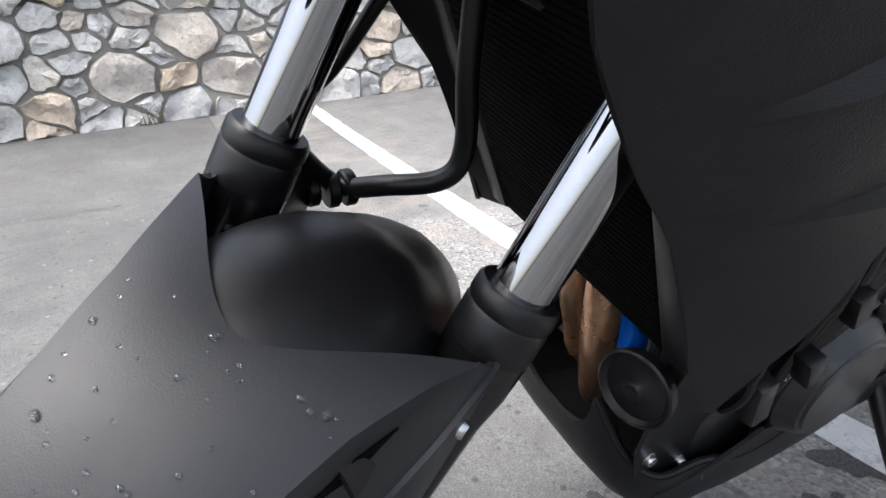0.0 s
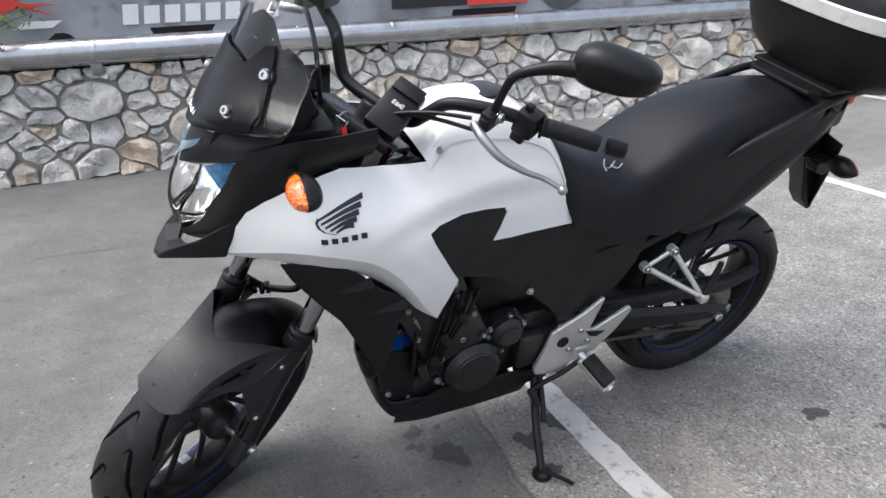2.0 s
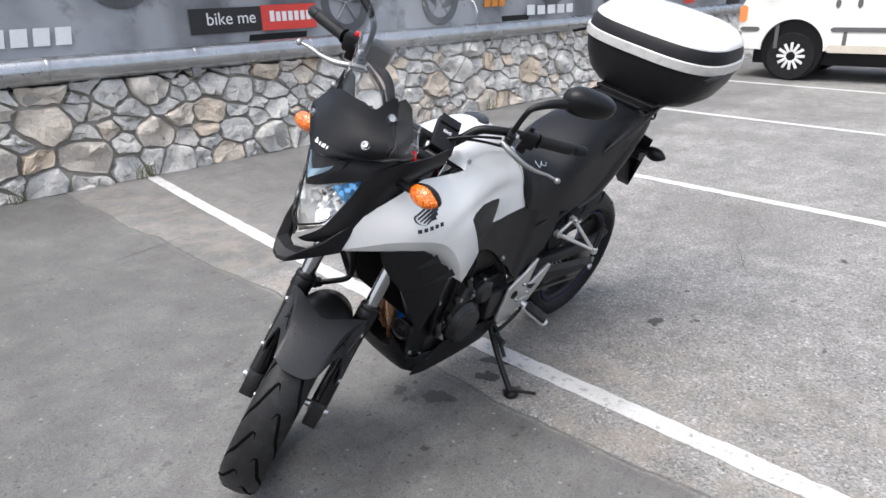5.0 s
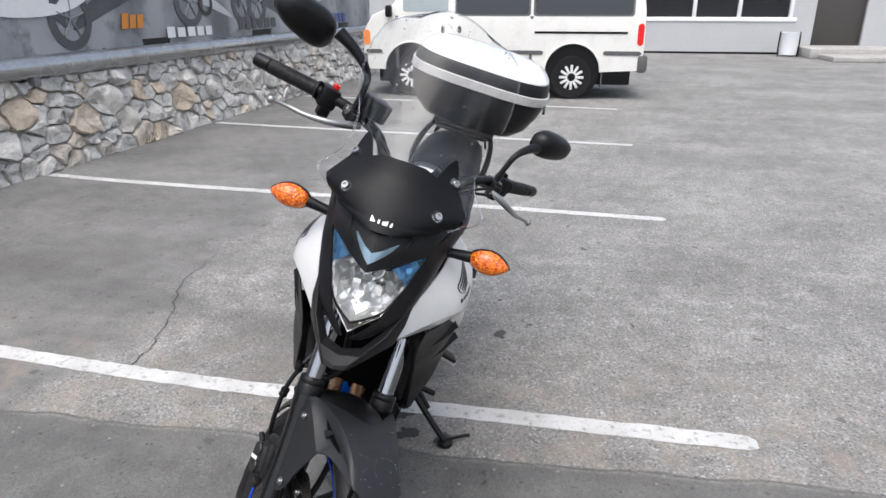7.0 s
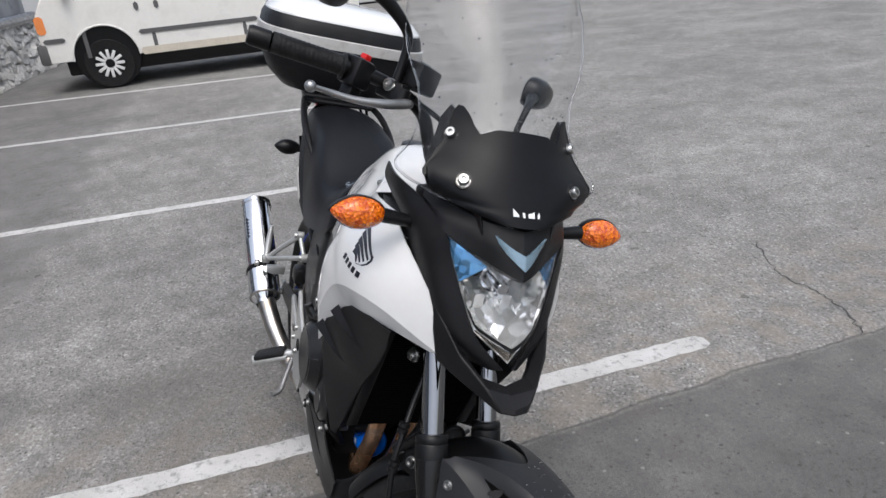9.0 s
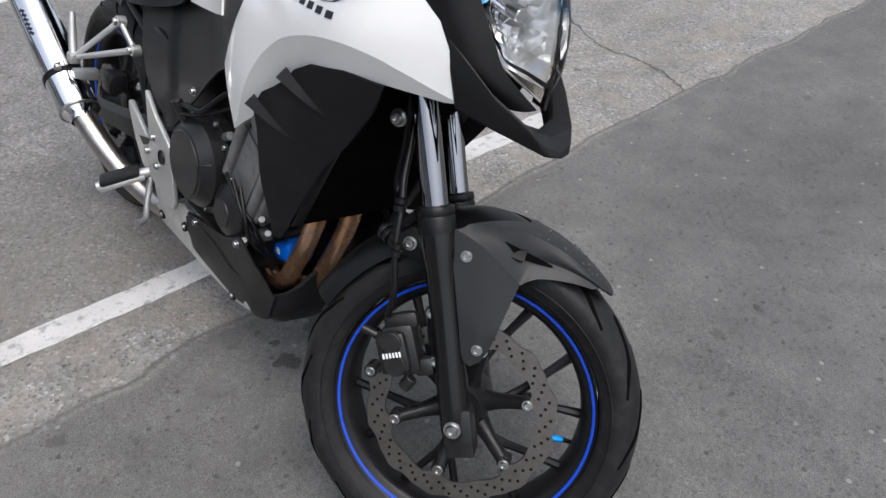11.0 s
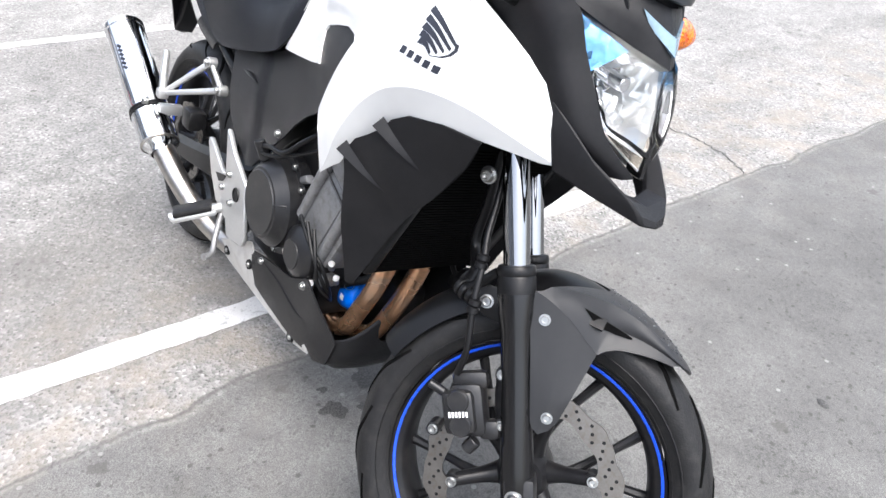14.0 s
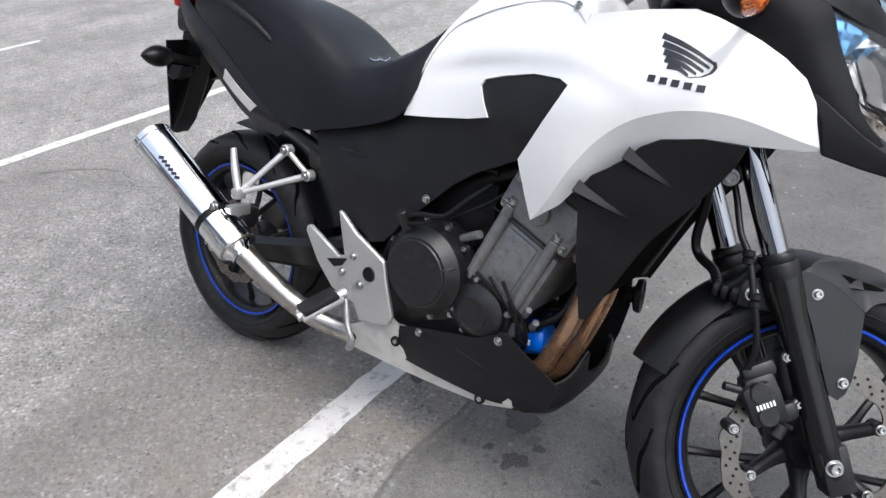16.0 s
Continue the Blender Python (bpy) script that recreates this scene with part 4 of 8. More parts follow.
# windscreen: one bent sheet, wide and flared below, tall above
def screen_pt(u, v):
    """u up from the foot, v across from -1 to 1."""
    a = abs(v)
    cx = [(1.345, 1.074), (1.318, 1.115), (1.276, 1.177), (1.217, 1.287), (1.156, 1.394), (1.100, 1.502)]
    q = u * 5
    k = min(int(q), 4)
    x0 = cx[k][0] + (cx[k + 1][0] - cx[k][0]) * (q - k)
    z0 = cx[k][1] + (cx[k + 1][1] - cx[k][1]) * (q - k)
    half = np.interp(u, [0, 0.06, 0.14, 0.22, 0.26, 0.34, 0.46, 0.55, 0.66, 0.72, 0.85, 0.94, 0.98, 1.0], [0.075, 0.128, 0.165, 0.186, 0.186, 0.163, 0.142, 0.146, 0.168, 0.172, 0.170, 0.152, 0.125, 0.085])
    back = np.interp(u, [0, 0.1, 0.3, 0.6, 1.0], [0.05, 0.095, 0.100, 0.100, 0.060])
    return Vector((x0 - back * a ** 2.1, half * v, z0 + 0.012 * a ** 2 * (1 - u) - 0.035 * u * a ** 2))


rows = [[screen_pt(i / 60, -1 + 2 * j / 24) for j in range(25)] for i in range(61)]
screen = part("windscreen", grid_bm(rows), M_SCREEN, bike, "tall clear windscreen dotted with rain drops", angle=60)
screen.visible_shadow = False
# dark cowl over the foot of the sheet, with two ears at the bolts
M_SCRBASE = mat("dark_cowl_plastic", (0.006, 0.0063, 0.0074), 0.36, 0, 0.2, 8, spec=0.18)
rows = []
for i in range(25):
    row = []
    for j in range(33):
        v = -0.82 + 1.64 * j / 32
        a = abs(v)
        lo_, hi_ = 0.005 + 0.12 * max(0, a - 0.45), float(np.interp(a, [0, 0.30, 0.48, 0.60, 0.70, 0.76, 0.82], [0.455, 0.452, 0.430, 0.500, 0.505, 0.42, 0.24]))
        row.append(screen_pt(lo_ + (hi_ - lo_) * i / 24, v) + Vector((0.0035, 0, 0.0025)))
    rows.append(row)
part("screen_cowl", grid_bm(rows, thick=-0.004), M_SCRBASE, screen, "dark plastic cowl at the foot of the screen")
b = bmesh.new()
rows = [[screen_pt(u, v) + Vector((0.0005, 0, 0)) for u, v in [(i / 60, s * 1.0) for i in range(61)]] for s in (1, -1)]
for r in rows:
    tube_bm(r, 0.0019, 6, 80, b)
top = [screen_pt(1.0, -1 + 2 * j / 12) for j in range(13)]
tube_bm(top, 0.0019, 6, 24, b)
part("screen_edge", b, M_SCREEN, screen)
for s in (1, -1):
    for u, v in ((0.42, 0.71), (0.235, 0.52)):
        p = screen_pt(u, s * v)
        n = (screen_pt(u, s * v + 0.05) - p).cross(screen_pt(u + 0.02, s * v) - p).normalized()
        n = n if n.x > 0 else -n
        p = p + Vector((0.0035, 0, 0.0025)) + n * 0.004
        part("screen_washer", solid_rod(p - n * 0.010, p, 0.0155, 24), M_BLACK, screen)
        bolt(screen, p, n, 1.25)
# maker's mark as plain bars
for k, w in enumerate((0.010, 0.004, 0.011, 0.004)):
    v = -0.13 + 0.085 * k
    p = screen_pt(0.115, v)
    part("print_bar", box_bm((-0.001, -w / 2, -0.007), (0.001, w / 2, 0.007), m=Matrix.Translation(p + Vector((0.0075, 0, 0.002))) @ Matrix.Rotation(radians(-38), 4, "Y")), M_LIGHTLOGO, screen)
# rain drops on the screen
random.seed(5)
dropm = bmesh.new()
bmesh.ops.create_icosphere(dropm, subdivisions=1, radius=0.0016)
first = None
for i in range(150):
    u, v = random.uniform(0.25, 0.97), random.uniform(-0.9, 0.9)
    p = screen_pt(u, v) + Vector((0.003, 0, 0.001))
    sc = random.choice((0.5, 0.6, 0.8, 1.0, 1.3))
    m = Matrix.Translation(p) @ Matrix.Diagonal((sc * 0.5, sc, sc, 1))
    if first is None:
        first = part("water_drop", dropm, M_DROP, screen)
        first.matrix_basis = m
    else:
        clone(first, screen, m)

# ---- front turn signals ----
def signal(parent, p, out, label, rear=False):
    """Amber lens in a black pointed pod on a short stalk; out is the way outward."""
    s = 1 if out > 0 else -1
    p = Vector(p)
    inner = p + Vector((-0.005 if not rear else 0.02, -s * 0.115, -0.012))
    st = part("signal_stalk", rod_bm(inner, p - Vector((0, s * 0.03, 0)), [(0.013, 0), (0.011, 0.4), (0.0135, 1.0)], 16), M_BLACK, parent)
    b = bmesh.new()
    bmesh.ops.create_uvsphere(b, u_segments=24, v_segments=16, radius=1)
    for v in b.verts:
        x, y, z = v.co
        pinch = 1 - 0.45 * max(0, y) ** 2
        v.co = Vector((min(x, 0.1) * 0.030 if not rear else max(x, -0.1) * 0.030, y * 0.048 * s, z * 0.029 * pinch))
    part("signal_body", b, M_BLACK, st, "black turn signal housing", Matrix.Translation(p))
    b = bmesh.new()
    bmesh.ops.create_uvsphere(b, u_segments=24, v_segments=16, radius=1)
    for v in b.verts:
        x, y, z = v.co
        pinch = 1 - 0.45 * max(0, y) ** 2
        x = max(x, -0.05) if not rear else min(x, 0.05)
        v.co = Vector((x * 0.026 + (0.0015 if not rear else -0.0015), y * 0.046 * s, z * 0.0275 * pinch))
    part("signal_lens", b, M_AMBER, st, label, Matrix.Translation(p))
    return st


for s in (1, -1):
    signal(nose, (1.205, s * 0.232, 1.037), s, "amber turn signal lens")

# ---- white side panels and tank ----
BODY = [(1.327, .835, .094), (1.169, .911, .203), (1.081, .918, .212), (1.085, .977, .175), (.914, 1.016, .112), (.927, .651, .201), (.967, .893, .213), (.888, .75, .207),
        (.757, .86, .152), (.792, .805, .171), (.665, .62, .159), (.373, .71, .124), (1.008, .745, .222), (1.077, .80, .214), (1.238, .86, .160), (.55, .76, .125), (.6, .9, .10), (1.2, 1.0, .136), (.80, 1.0, .105), (.68, .96, .09)]
body_base = spline_surface(BODY)


def body_y(x, z):
    """The side skin, with a swept ridge that runs back towards the seat."""
    zr = float(np.interp(x, [0.62, 0.692, 0.795, 0.93, 0.989, 1.059, 1.12], [0.885, 0.904, 0.921, 0.930, 0.926, 0.905, 0.87]))
    fade = float(np.interp(x, [0.60, 0.72, 0.95, 1.10], [0.2, 1, 1, 0]))
    d = z - zr
    return body_base(x, z) + fade * (0.008 * math.exp(-((d - 0.010) / 0.026) ** 2) - 0.004 * math.exp(-((d + 0.024) / 0.018) ** 2))


CREASE = [(0.927, 0.651), (0.958, 0.695), (0.990, 0.752), (1.030, 0.810), (1.070, 0.846), (1.106, 0.864), (1.145, 0.876), (1.185, 0.880), (1.225, 0.875), (1.262, 0.864), (1.300, 0.852), (1.334, 0.844)]

CREASE = [(p.x, p.z) for p in smooth_line([(x, 0, z) for x, z in CREASE], 45)]


def crease_z(x):
    return float(np.interp(x, [p[0] for p in CREASE], [p[1] for p in CREASE]))


def facet_y(x, z):
    """The lower facet folds inward below the crease."""
    d = max(0.0, crease_z(x) - z)
    return body_y(x, crease_z(x)) - 0.62 * d


LOWER = [(1.306, 0.838), (1.240, 0.836), (1.180, 0.834), (1.125, 0.822), (1.085, 0.800), (1.045, 0.768), (1.010, 0.735), (0.975, 0.690)]
LOWER = [(p.x, p.z) for p in smooth_line([(x, 0, z) for x, z in LOWER], 33)]
upper = CREASE + [(1.327, 0.862), (1.318, 0.880), (1.304, 0.908), (1.284, 0.940), (1.252, 0.965), (1.220, 0.983), (1.185, 0.999), (1.150, 1.012), (1.117, 1.020), (1.04, 1.014), (0.942, 1.000), (0.925, 1.018), (0.905, 1.030), (0.85, 1.032), (0.775, 1.02), (0.70, 0.998), (0.640, 0.968),
                  (0.611, 0.915), (0.579, 0.845), (0.561, 0.772), (0.634, 0.780), (0.743, 0.796), (0.793, 0.807), (0.774, 0.832), (0.759, 0.860), (0.765, 0.872), (0.813, 0.884), (0.880, 0.896), (0.940, 0.896), (0.962, 0.888), (0.952, 0.865), (0.929, 0.823), (0.905, 0.78), (0.888, 0.752), (0.905, 0.71)]
for s in (1, -1):
    side = part("side_panel", skin_bm([upper, CREASE + LOWER], [body_y, facet_y], 0.01, 0.004, s), M_WHITE, bike, "pearl white side panel with a dark winged emblem", angle=22)
    # emblem: five slanting feathers and a row of plain bars
    def mark(x, z, lift=0.0012):
        return Vector((x, s * (body_y(x, z) + lift), z))
    tips = [(1.086, 0.978), (1.092, 0.966), (1.098, 0.955), (1.104, 0.945), (1.111, 0.936)]
    root = [(1.172, 0.946), (1.168, 0.9395), (1.162, 0.934), (1.154, 0.9295), (1.144, 0.926)]
    for (tx_, tz), (rx, rz) in zip(tips, root):
        pts = [(rx + (tx_ - rx) * k / 8, rz + (tz - rz) * k / 8 + 0.0035 * math.sin(math.pi * k / 8)) for k in range(9)]
        wd = [0.0019 + 0.0026 * k / 8 for k in range(9)]
        rows = [[mark(x, z + w_), mark(x, z - w_)] for (x, z), w_ in zip(pts, wd)]
        part("emblem_feather", grid_bm(rows, thick=0.0004), M_DECAL, side)
    rows = [[mark(x + 0.0025, z), mark(x - 0.0025, z)] for x, z in ((1.171, 0.949), (1.175, 0.941), (1.172, 0.933), (1.163, 0.927), (1.146, 0.9235))]
    part("emblem_feather", grid_bm(rows, thick=0.0004), M_DECAL, side)
    for k in range(5):
        x0 = 1.166 - 0.0178 * k
        z0 = 0.9105 + 0.0014 * k
        rows = [[mark(x0 + dx, z0 + dz) for dz in (-0.0050, 0.0050)] for dx in (-0.0056, -0.002, 0.002, 0.0056)]
        part("print_bar", grid_bm(rows, thick=0.0004), M_DECAL, side)
    bolt(side, (0.914, s * 0.119, 1.013), (0, s * 0.6, 0.8), 0.9)
    # dark inset panel behind, down to the footrest plate
    o = [(0.888, 0.752), (0.905, 0.78), (0.929, 0.823), (0.952, 0.865), (0.962, 0.888), (0.940, 0.896), (0.880, 0.896), (0.813, 0.884), (0.765, 0.872), (0.759, 0.860), (0.774, 0.832), (0.793, 0.807), (0.743, 0.796), (0.634, 0.780), (0.561, 0.772),
         (0.468, 0.738), (0.373, 0.712), (0.300, 0.700), (0.318, 0.66), (0.340, 0.615), (0.385, 0.560), (0.450, 0.515), (0.524, 0.488), (0.560, 0.500), (0.600, 0.550), (0.650, 0.595), (0.72, 0.660), (0.78, 0.700), (0.84, 0.728)]
    mid = part("mid_panel", skin_bm([o], [lambda x, z: body_y(x, z) - 0.004 - 0.007 * min(1.0, max(0.0, (x - 0.455 - 0.38 * (0.76 - z)) / 0.022)) * min(1.0, max(0.0, (0.80 - z) / 0.03)) - 0.012 * max(0, 1 - abs(x - 0.47) / 0.15) * max(0, (0.62 - z) / 0.1)], 0.02, 0.004, s), M_DARK, bike, "textured black side cover", angle=25)
    bolt(mid, (0.665, s * 0.158, 0.620), (0, s, 0), 1.0)
    part("panel_recess", tube_bm([(0.375, s * 0.1255, 0.668), (0.43, s * 0.130, 0.672), (0.475, s * 0.134, 0.668)], [0.001, 0.006, 0.001], 8, 12), M_BLACK, mid)
# tank top between the panels
cr = [(0.945, 1.006, 0.120, 1.000), (0.90, 1.052, 0.112, 1.026), (0.85, 1.072, 0.104, 1.032), (0.775, 1.074, 0.103, 1.020), (0.70, 1.045, 0.094, 0.998), (0.64, 0.998, 0.092, 0.968), (0.605, 0.955, 0.096, 0.915), (0.582, 0.92, 0.10, 0.86)]
rows = []
for x, zc, hw, ze in cr:
    row = []
    for j in range(21):
        v = -1.25 + 2.5 * j / 20
        a = min(1.0, abs(v))
        low = ze - 0.056 * max(0.0, abs(v) - 1.0)
        edge = body_y(x, low) + 0.0014
        row.append(Vector((x, edge * math.copysign(a ** 0.85, v), low + (zc - ze) * (1 - a ** 2.4))))
    rows.append(row)
L = [smooth_line([r[j] for r in rows], 28) for j in range(21)]
tank = part("fuel_tank", grid_bm([[L[j][i] for j in range(21)] for i in range(28)], thick=-0.001), M_WHITE, bike, "pearl white fuel tank top")
cap = lathe_bm([(0, 0.012), (0.034, 0.012), (0.040, 0.009), (0.042, 0.0), (0.042, -0.01)], 36, "z")
part("fuel_cap", cap, M_ENGB, tank, "round dark fuel cap", Matrix.Translation((0.77, 0, 1.064)) @ Matrix.Rotation(radians(2), 4, "Y"))
b = lofted([[(0.95, 0.118, 1.000), (1.03, 0.135, 1.008), (1.11, 0.136, 1.016), (1.16, 0.134, 1.03)], [(0.95, 0.06, 0.985), (1.03, 0.08, 0.96), (1.11, 0.09, 0.96), (1.16, 0.09, 0.98)], [(0.95, 0, 0.99), (1.03, 0.0, 0.93), (1.11, 0.0, 0.93), (1.16, 0.0, 0.95)]], 14, 8, 0.003, mirror=True)
part("cockpit_tray", b, M_BLACK, bike, "black inner cockpit trim")

# ---- radiator shrouds ----
shroud_y = spline_surface([(1.238, .833, .150), (1.178, .838, .178), (1.109, .822, .200), (1.077, .79, .206), (1.008, .723, .216), (1.02, .66, .206), (1.03, .60, .196), (1.036, .498, .172), (1.06, .52, .160), (1.125, .658, .150), (1.17, .717, .146), (1.217, .787, .145), (1.10, .72, .19)])
for s in (1, -1):
    o = [(1.238, .836), (1.178, .838), (1.122, .828), (1.095, .812), (1.077, .79), (1.055, .772), (1.030, .755), (1.008, .723), (1.016, .69), (1.022, .62), (1.030, .55), (1.036, .492), (1.048, .490), (1.072, .545), (1.098, .606), (1.125, .658), (1.17, .717), (1.217, .787)]
    sh = part("radiator_shroud", skin_bm([o], [shroud_y], 0.018, 0.004, s), M_DARK, bike, "matt black radiator shroud with two fins", angle=24)
    for (x0, z0), (x1, z1) in (((1.008, .727), (1.098, .690)), ((1.076, .793), (1.150, .752))):
        # a blade that stands out at the back edge and fades forward
        A_ = [Vector((x0 + (x1 - x0) * k / 8, s * (shroud_y(x0 + (x1 - x0) * k / 8, z0 + (z1 - z0) * k / 8) + 0.014 * (1 - k / 8)), z0 + (z1 - z0) * k / 8 + 0.001)) for k in range(9)]
        B_ = [Vector((p.x + 0.004, s * (shroud_y(p.x, p.z + 0.016 * (1 - k / 8)) - 0.002), p.z + 0.016 * (1 - k / 8) + 0.001)) for k, p in enumerate(A_)]
        C_ = [Vector((p.x, s * (shroud_y(p.x, p.z - 0.012) - 0.002), p.z - 0.012 * (1 - k / 8) - 0.001)) for k, p in enumerate(A_)]
        bm_ = lofted([B_, A_, C_], 10, 3, 0, sharp=True)
        part("shroud_fin", bm_, M_DARK, sh, angle=20)
    # inner face that funnels air to the radiator
    b = lofted([
        [(1.236, s * 0.148, 0.833), (1.217, s * 0.143, 0.787), (1.17, s * 0.144, 0.717), (1.125, s * 0.148, 0.658), (1.072, s * 0.156, 0.545), (1.046, s * 0.166, 0.492)],
        [(1.17, s * 0.135, 0.83), (1.14, s * 0.125, 0.775), (1.11, s * 0.122, 0.70), (1.075, s * 0.122, 0.64), (1.035, s * 0.125, 0.54), (1.02, s * 0.130, 0.49)],
    ], 18, 4, 0.003)
    part("shroud_inner", b, M_BLACK, sh)
# radiator with its many thin fins, coloured near-black for the shade it sits in
rm = Matrix.Translation((1.095, 0, 0.665)) @ Matrix.Rotation(radians(24), 4, "Y")
rad = part("radiator", box_bm((-0.018, -0.128, -0.175), (0.012, 0.128, 0.165), bev=0.004, m=rm), M_SHADEBLACK, bike, "black radiator behind the fork")
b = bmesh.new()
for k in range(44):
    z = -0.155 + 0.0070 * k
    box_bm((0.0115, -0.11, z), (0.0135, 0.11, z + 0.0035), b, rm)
part("radiator_core", b, M_SHADEBLACK, rad)["kind"] = "stuff"
for s in (1, -1):
    part("radiator_tank", box_bm((-0.02, s * 0.128 - 0.014, -0.17), (0.018, s * 0.128 + 0.014, 0.16), bev=0.007, m=rm), M_ENGB, rad)
bolt(rad, (1.21, -0.088, 0.777), (0.3, -1, 0), 1.5)

# ---- seat ----
def seat_row(x, zc, zb, hw, hb):
    out = []
    for j in range(19):
        v = -1 + 2 * j / 18
        a = abs(v)
        if a < 0.62:
            q = a / 0.62
            out.append(Vector((x, math.copysign(hw * 0.92 * q, v), zc - 0.020 * q ** 2.6)))
        else:
            q = (a - 0.62) / 0.38
            out.append(Vector((x, math.copysign(hw * 0.92 + (hb - hw * 0.92) * math.sin(q * math.pi / 2) ** 0.8, v), zc - 0.020 - (zc - 0.020 - zb) * q ** 1.35)))
    return out


st = [(0.600, 0.955, 0.890, 0.075, 0.090), (0.562, 0.925, 0.780, 0.088, 0.128), (0.52, 0.900, 0.752, 0.095, 0.132), (0.45, 0.872, 0.730, 0.105, 0.136), (0.39, 0.866, 0.715, 0.118, 0.140), (0.33, 0.892, 0.702, 0.128, 0.142), (0.265, 0.932, 0.694, 0.128, 0.142),
      (0.19, 0.965, 0.706, 0.122, 0.138), (0.10, 0.985, 0.752, 0.116, 0.132), (0.0, 0.994, 0.818, 0.110, 0.124), (-0.10, 0.992, 0.878, 0.104, 0.114), (-0.19, 0.982, 0.925, 0.09, 0.096), (-0.24, 0.965, 0.945, 0.06, 0.062)]
rows = [seat_row(*q) for q in st]
L = [smooth_line([r[j] for r in rows], 44) for j in range(19)]
seat = part("seat", grid_bm([[L[j][i] for j in range(19)] for i in range(44)], thick=-0.006), M_SEAT, bike, "stepped black vinyl dual seat", angle=60)
def seat_top(x, y):
    xs_ = [q[0] for q in st][::-1]
    zc, hw = (float(np.interp(x, xs_, [q[k] for q in st][::-1])) for k in (1, 3))
    return Vector((x, y, zc - 0.020 * min(1.0, abs(y) / (hw * 0.92)) ** 2.6 + 0.0065))


for s in (1, -1):
    for k, (x0, dx) in enumerate(((0.448, 0.010), (0.432, 0.018), (0.416, 0.018))):
        line = [seat_top(x0 - dx, s * (0.040 + 0.010 * k)), seat_top(x0 + 0.006, s * (0.062 + 0.006 * k)), seat_top(x0 + dx, s * (0.080 - 0.010 * k))]
        part("stitched_mark", tube_bm(line, 0.0018, 6, 14), M_GREYLOGO, seat)
for s in (1, -1):
    part("seat_piping", tube_bm([r[18 if s > 0 else 0] + Vector((0, s * 0.001, 0.004)) for r in rows], 0.0035, 8, 60), M_BLACK, seat)

# ---- tail, rack, top case ----
tail = None
for s in (1, -1):
    b = lofted([
        [(0.24, s * 0.132, 0.700), (0.12, s * 0.136, 0.742), (0.0, s * 0.130, 0.815), (-0.10, s * 0.119, 0.876), (-0.20, s * 0.100, 0.928), (-0.30, s * 0.06, 0.965), (-0.335, 0, 0.975)],
        [(0.22, s * 0.140, 0.682), (0.10, s * 0.146, 0.715), (-0.01, s * 0.142, 0.780), (-0.11, s * 0.130, 0.845), (-0.22, s * 0.108, 0.905), (-0.32, s * 0.065, 0.948), (-0.355, 0, 0.955)],
        [(0.17, s * 0.126, 0.655), (0.06, s * 0.132, 0.690), (-0.04, s * 0.128, 0.752), (-0.14, s * 0.116, 0.815), (-0.24, s * 0.096, 0.875), (-0.32, s * 0.055, 0.912), (-0.345, 0, 0.918)],
    ], 30, 8, 0.004)
    t_ = part("tail_panel", b, M_DARK, bike, "dark plastic tail panel")
    tail = tail or t_
    b = lofted([[(0.115, s * 0.147, 0.722), (0.05, s * 0.147, 0.756), (-0.01, s * 0.145, 0.795)], [(0.09, s * 0.1455, 0.705), (0.03, s * 0.1455, 0.738), (-0.02, s * 0.143, 0.770)]], 10, 3, 0.002)
    if s < 0:
        part("tail_trim", b, M_SILVER, t_, "silver trim strip on the tail")
    else:
        b.free()
    g = tube_bm([(0.15, s * 0.128, 0.875), (0.09, s * 0.140, 0.915), (0.0, s * 0.143, 0.950), (-0.12, s * 0.134, 0.985), (-0.24, s * 0.112, 1.0), (-0.32, s * 0.07, 1.0)], [0.006, 0.0105, 0.0115, 0.0110, 0.0105, 0.010], 12, 40)
    part("grab_rail", g, M_DARK, bike, "black grab rail beside the seat")
    part("subframe_tube", tube_bm([(0.42, s * 0.11, 0.60), (0.30, s * 0.118, 0.655), (0.15, s * 0.112, 0.705), (-0.02, s * 0.10, 0.79), (-0.2, s * 0.08, 0.88)], 0.014, 12, 24), M_BLACK, bike)
b = box_bm((-0.36, -0.055, 0.86), (-0.10, 0.055, 0.93), bev=0.015)
part("under_tail", b, M_BLACK, tail)
part("tail_lamp", box_bm((-0.375, -0.055, 0.925), (-0.335, 0.055, 0.965), bev=0.012), M_RED, tail, "red tail lamp")
o = [(-0.24, 0.875), (-0.33, 0.90), (-0.365, 0.86), (-0.39, 0.75), (-0.445, 0.56), (-0.43, 0.552), (-0.385, 0.60), (-0.30, 0.78), (-0.25, 0.84)]
hang = part("plate_hanger", plate_bm(o, -0.03, 0.06), M_BLACK, bike, "black number plate hanger and rear mudguard", bevel=0.006)
b = lofted([[(-0.33, 0.105, 0.835), (-0.36, 0.085, 0.74), (-0.435, 0.030, 0.56)], [(-0.345, 0, 0.84), (-0.375, 0, 0.74), (-0.445, 0, 0.55)], [(-0.33, -0.105, 0.835), (-0.36, -0.085, 0.74), (-0.435, -0.030, 0.56)]], 12, 6, 0.004)
part("splash_guard", b, M_BLACK, hang)
for s in (1, -1):
    signal(hang, (-0.303, s * 0.148, 0.793), s, "amber rear turn signal lens", True)
    b = plate_bm([(-0.29, 0.77), (-0.345, 0.77), (-0.36, 0.755), (-0.36, 0.735), (-0.335, 0.725), (-0.30, 0.74)], s * 0.045 if s > 0 else -0.085, 0.04)
    part("hanger_lug", b, M_BLACK, hang, bevel=0.004)
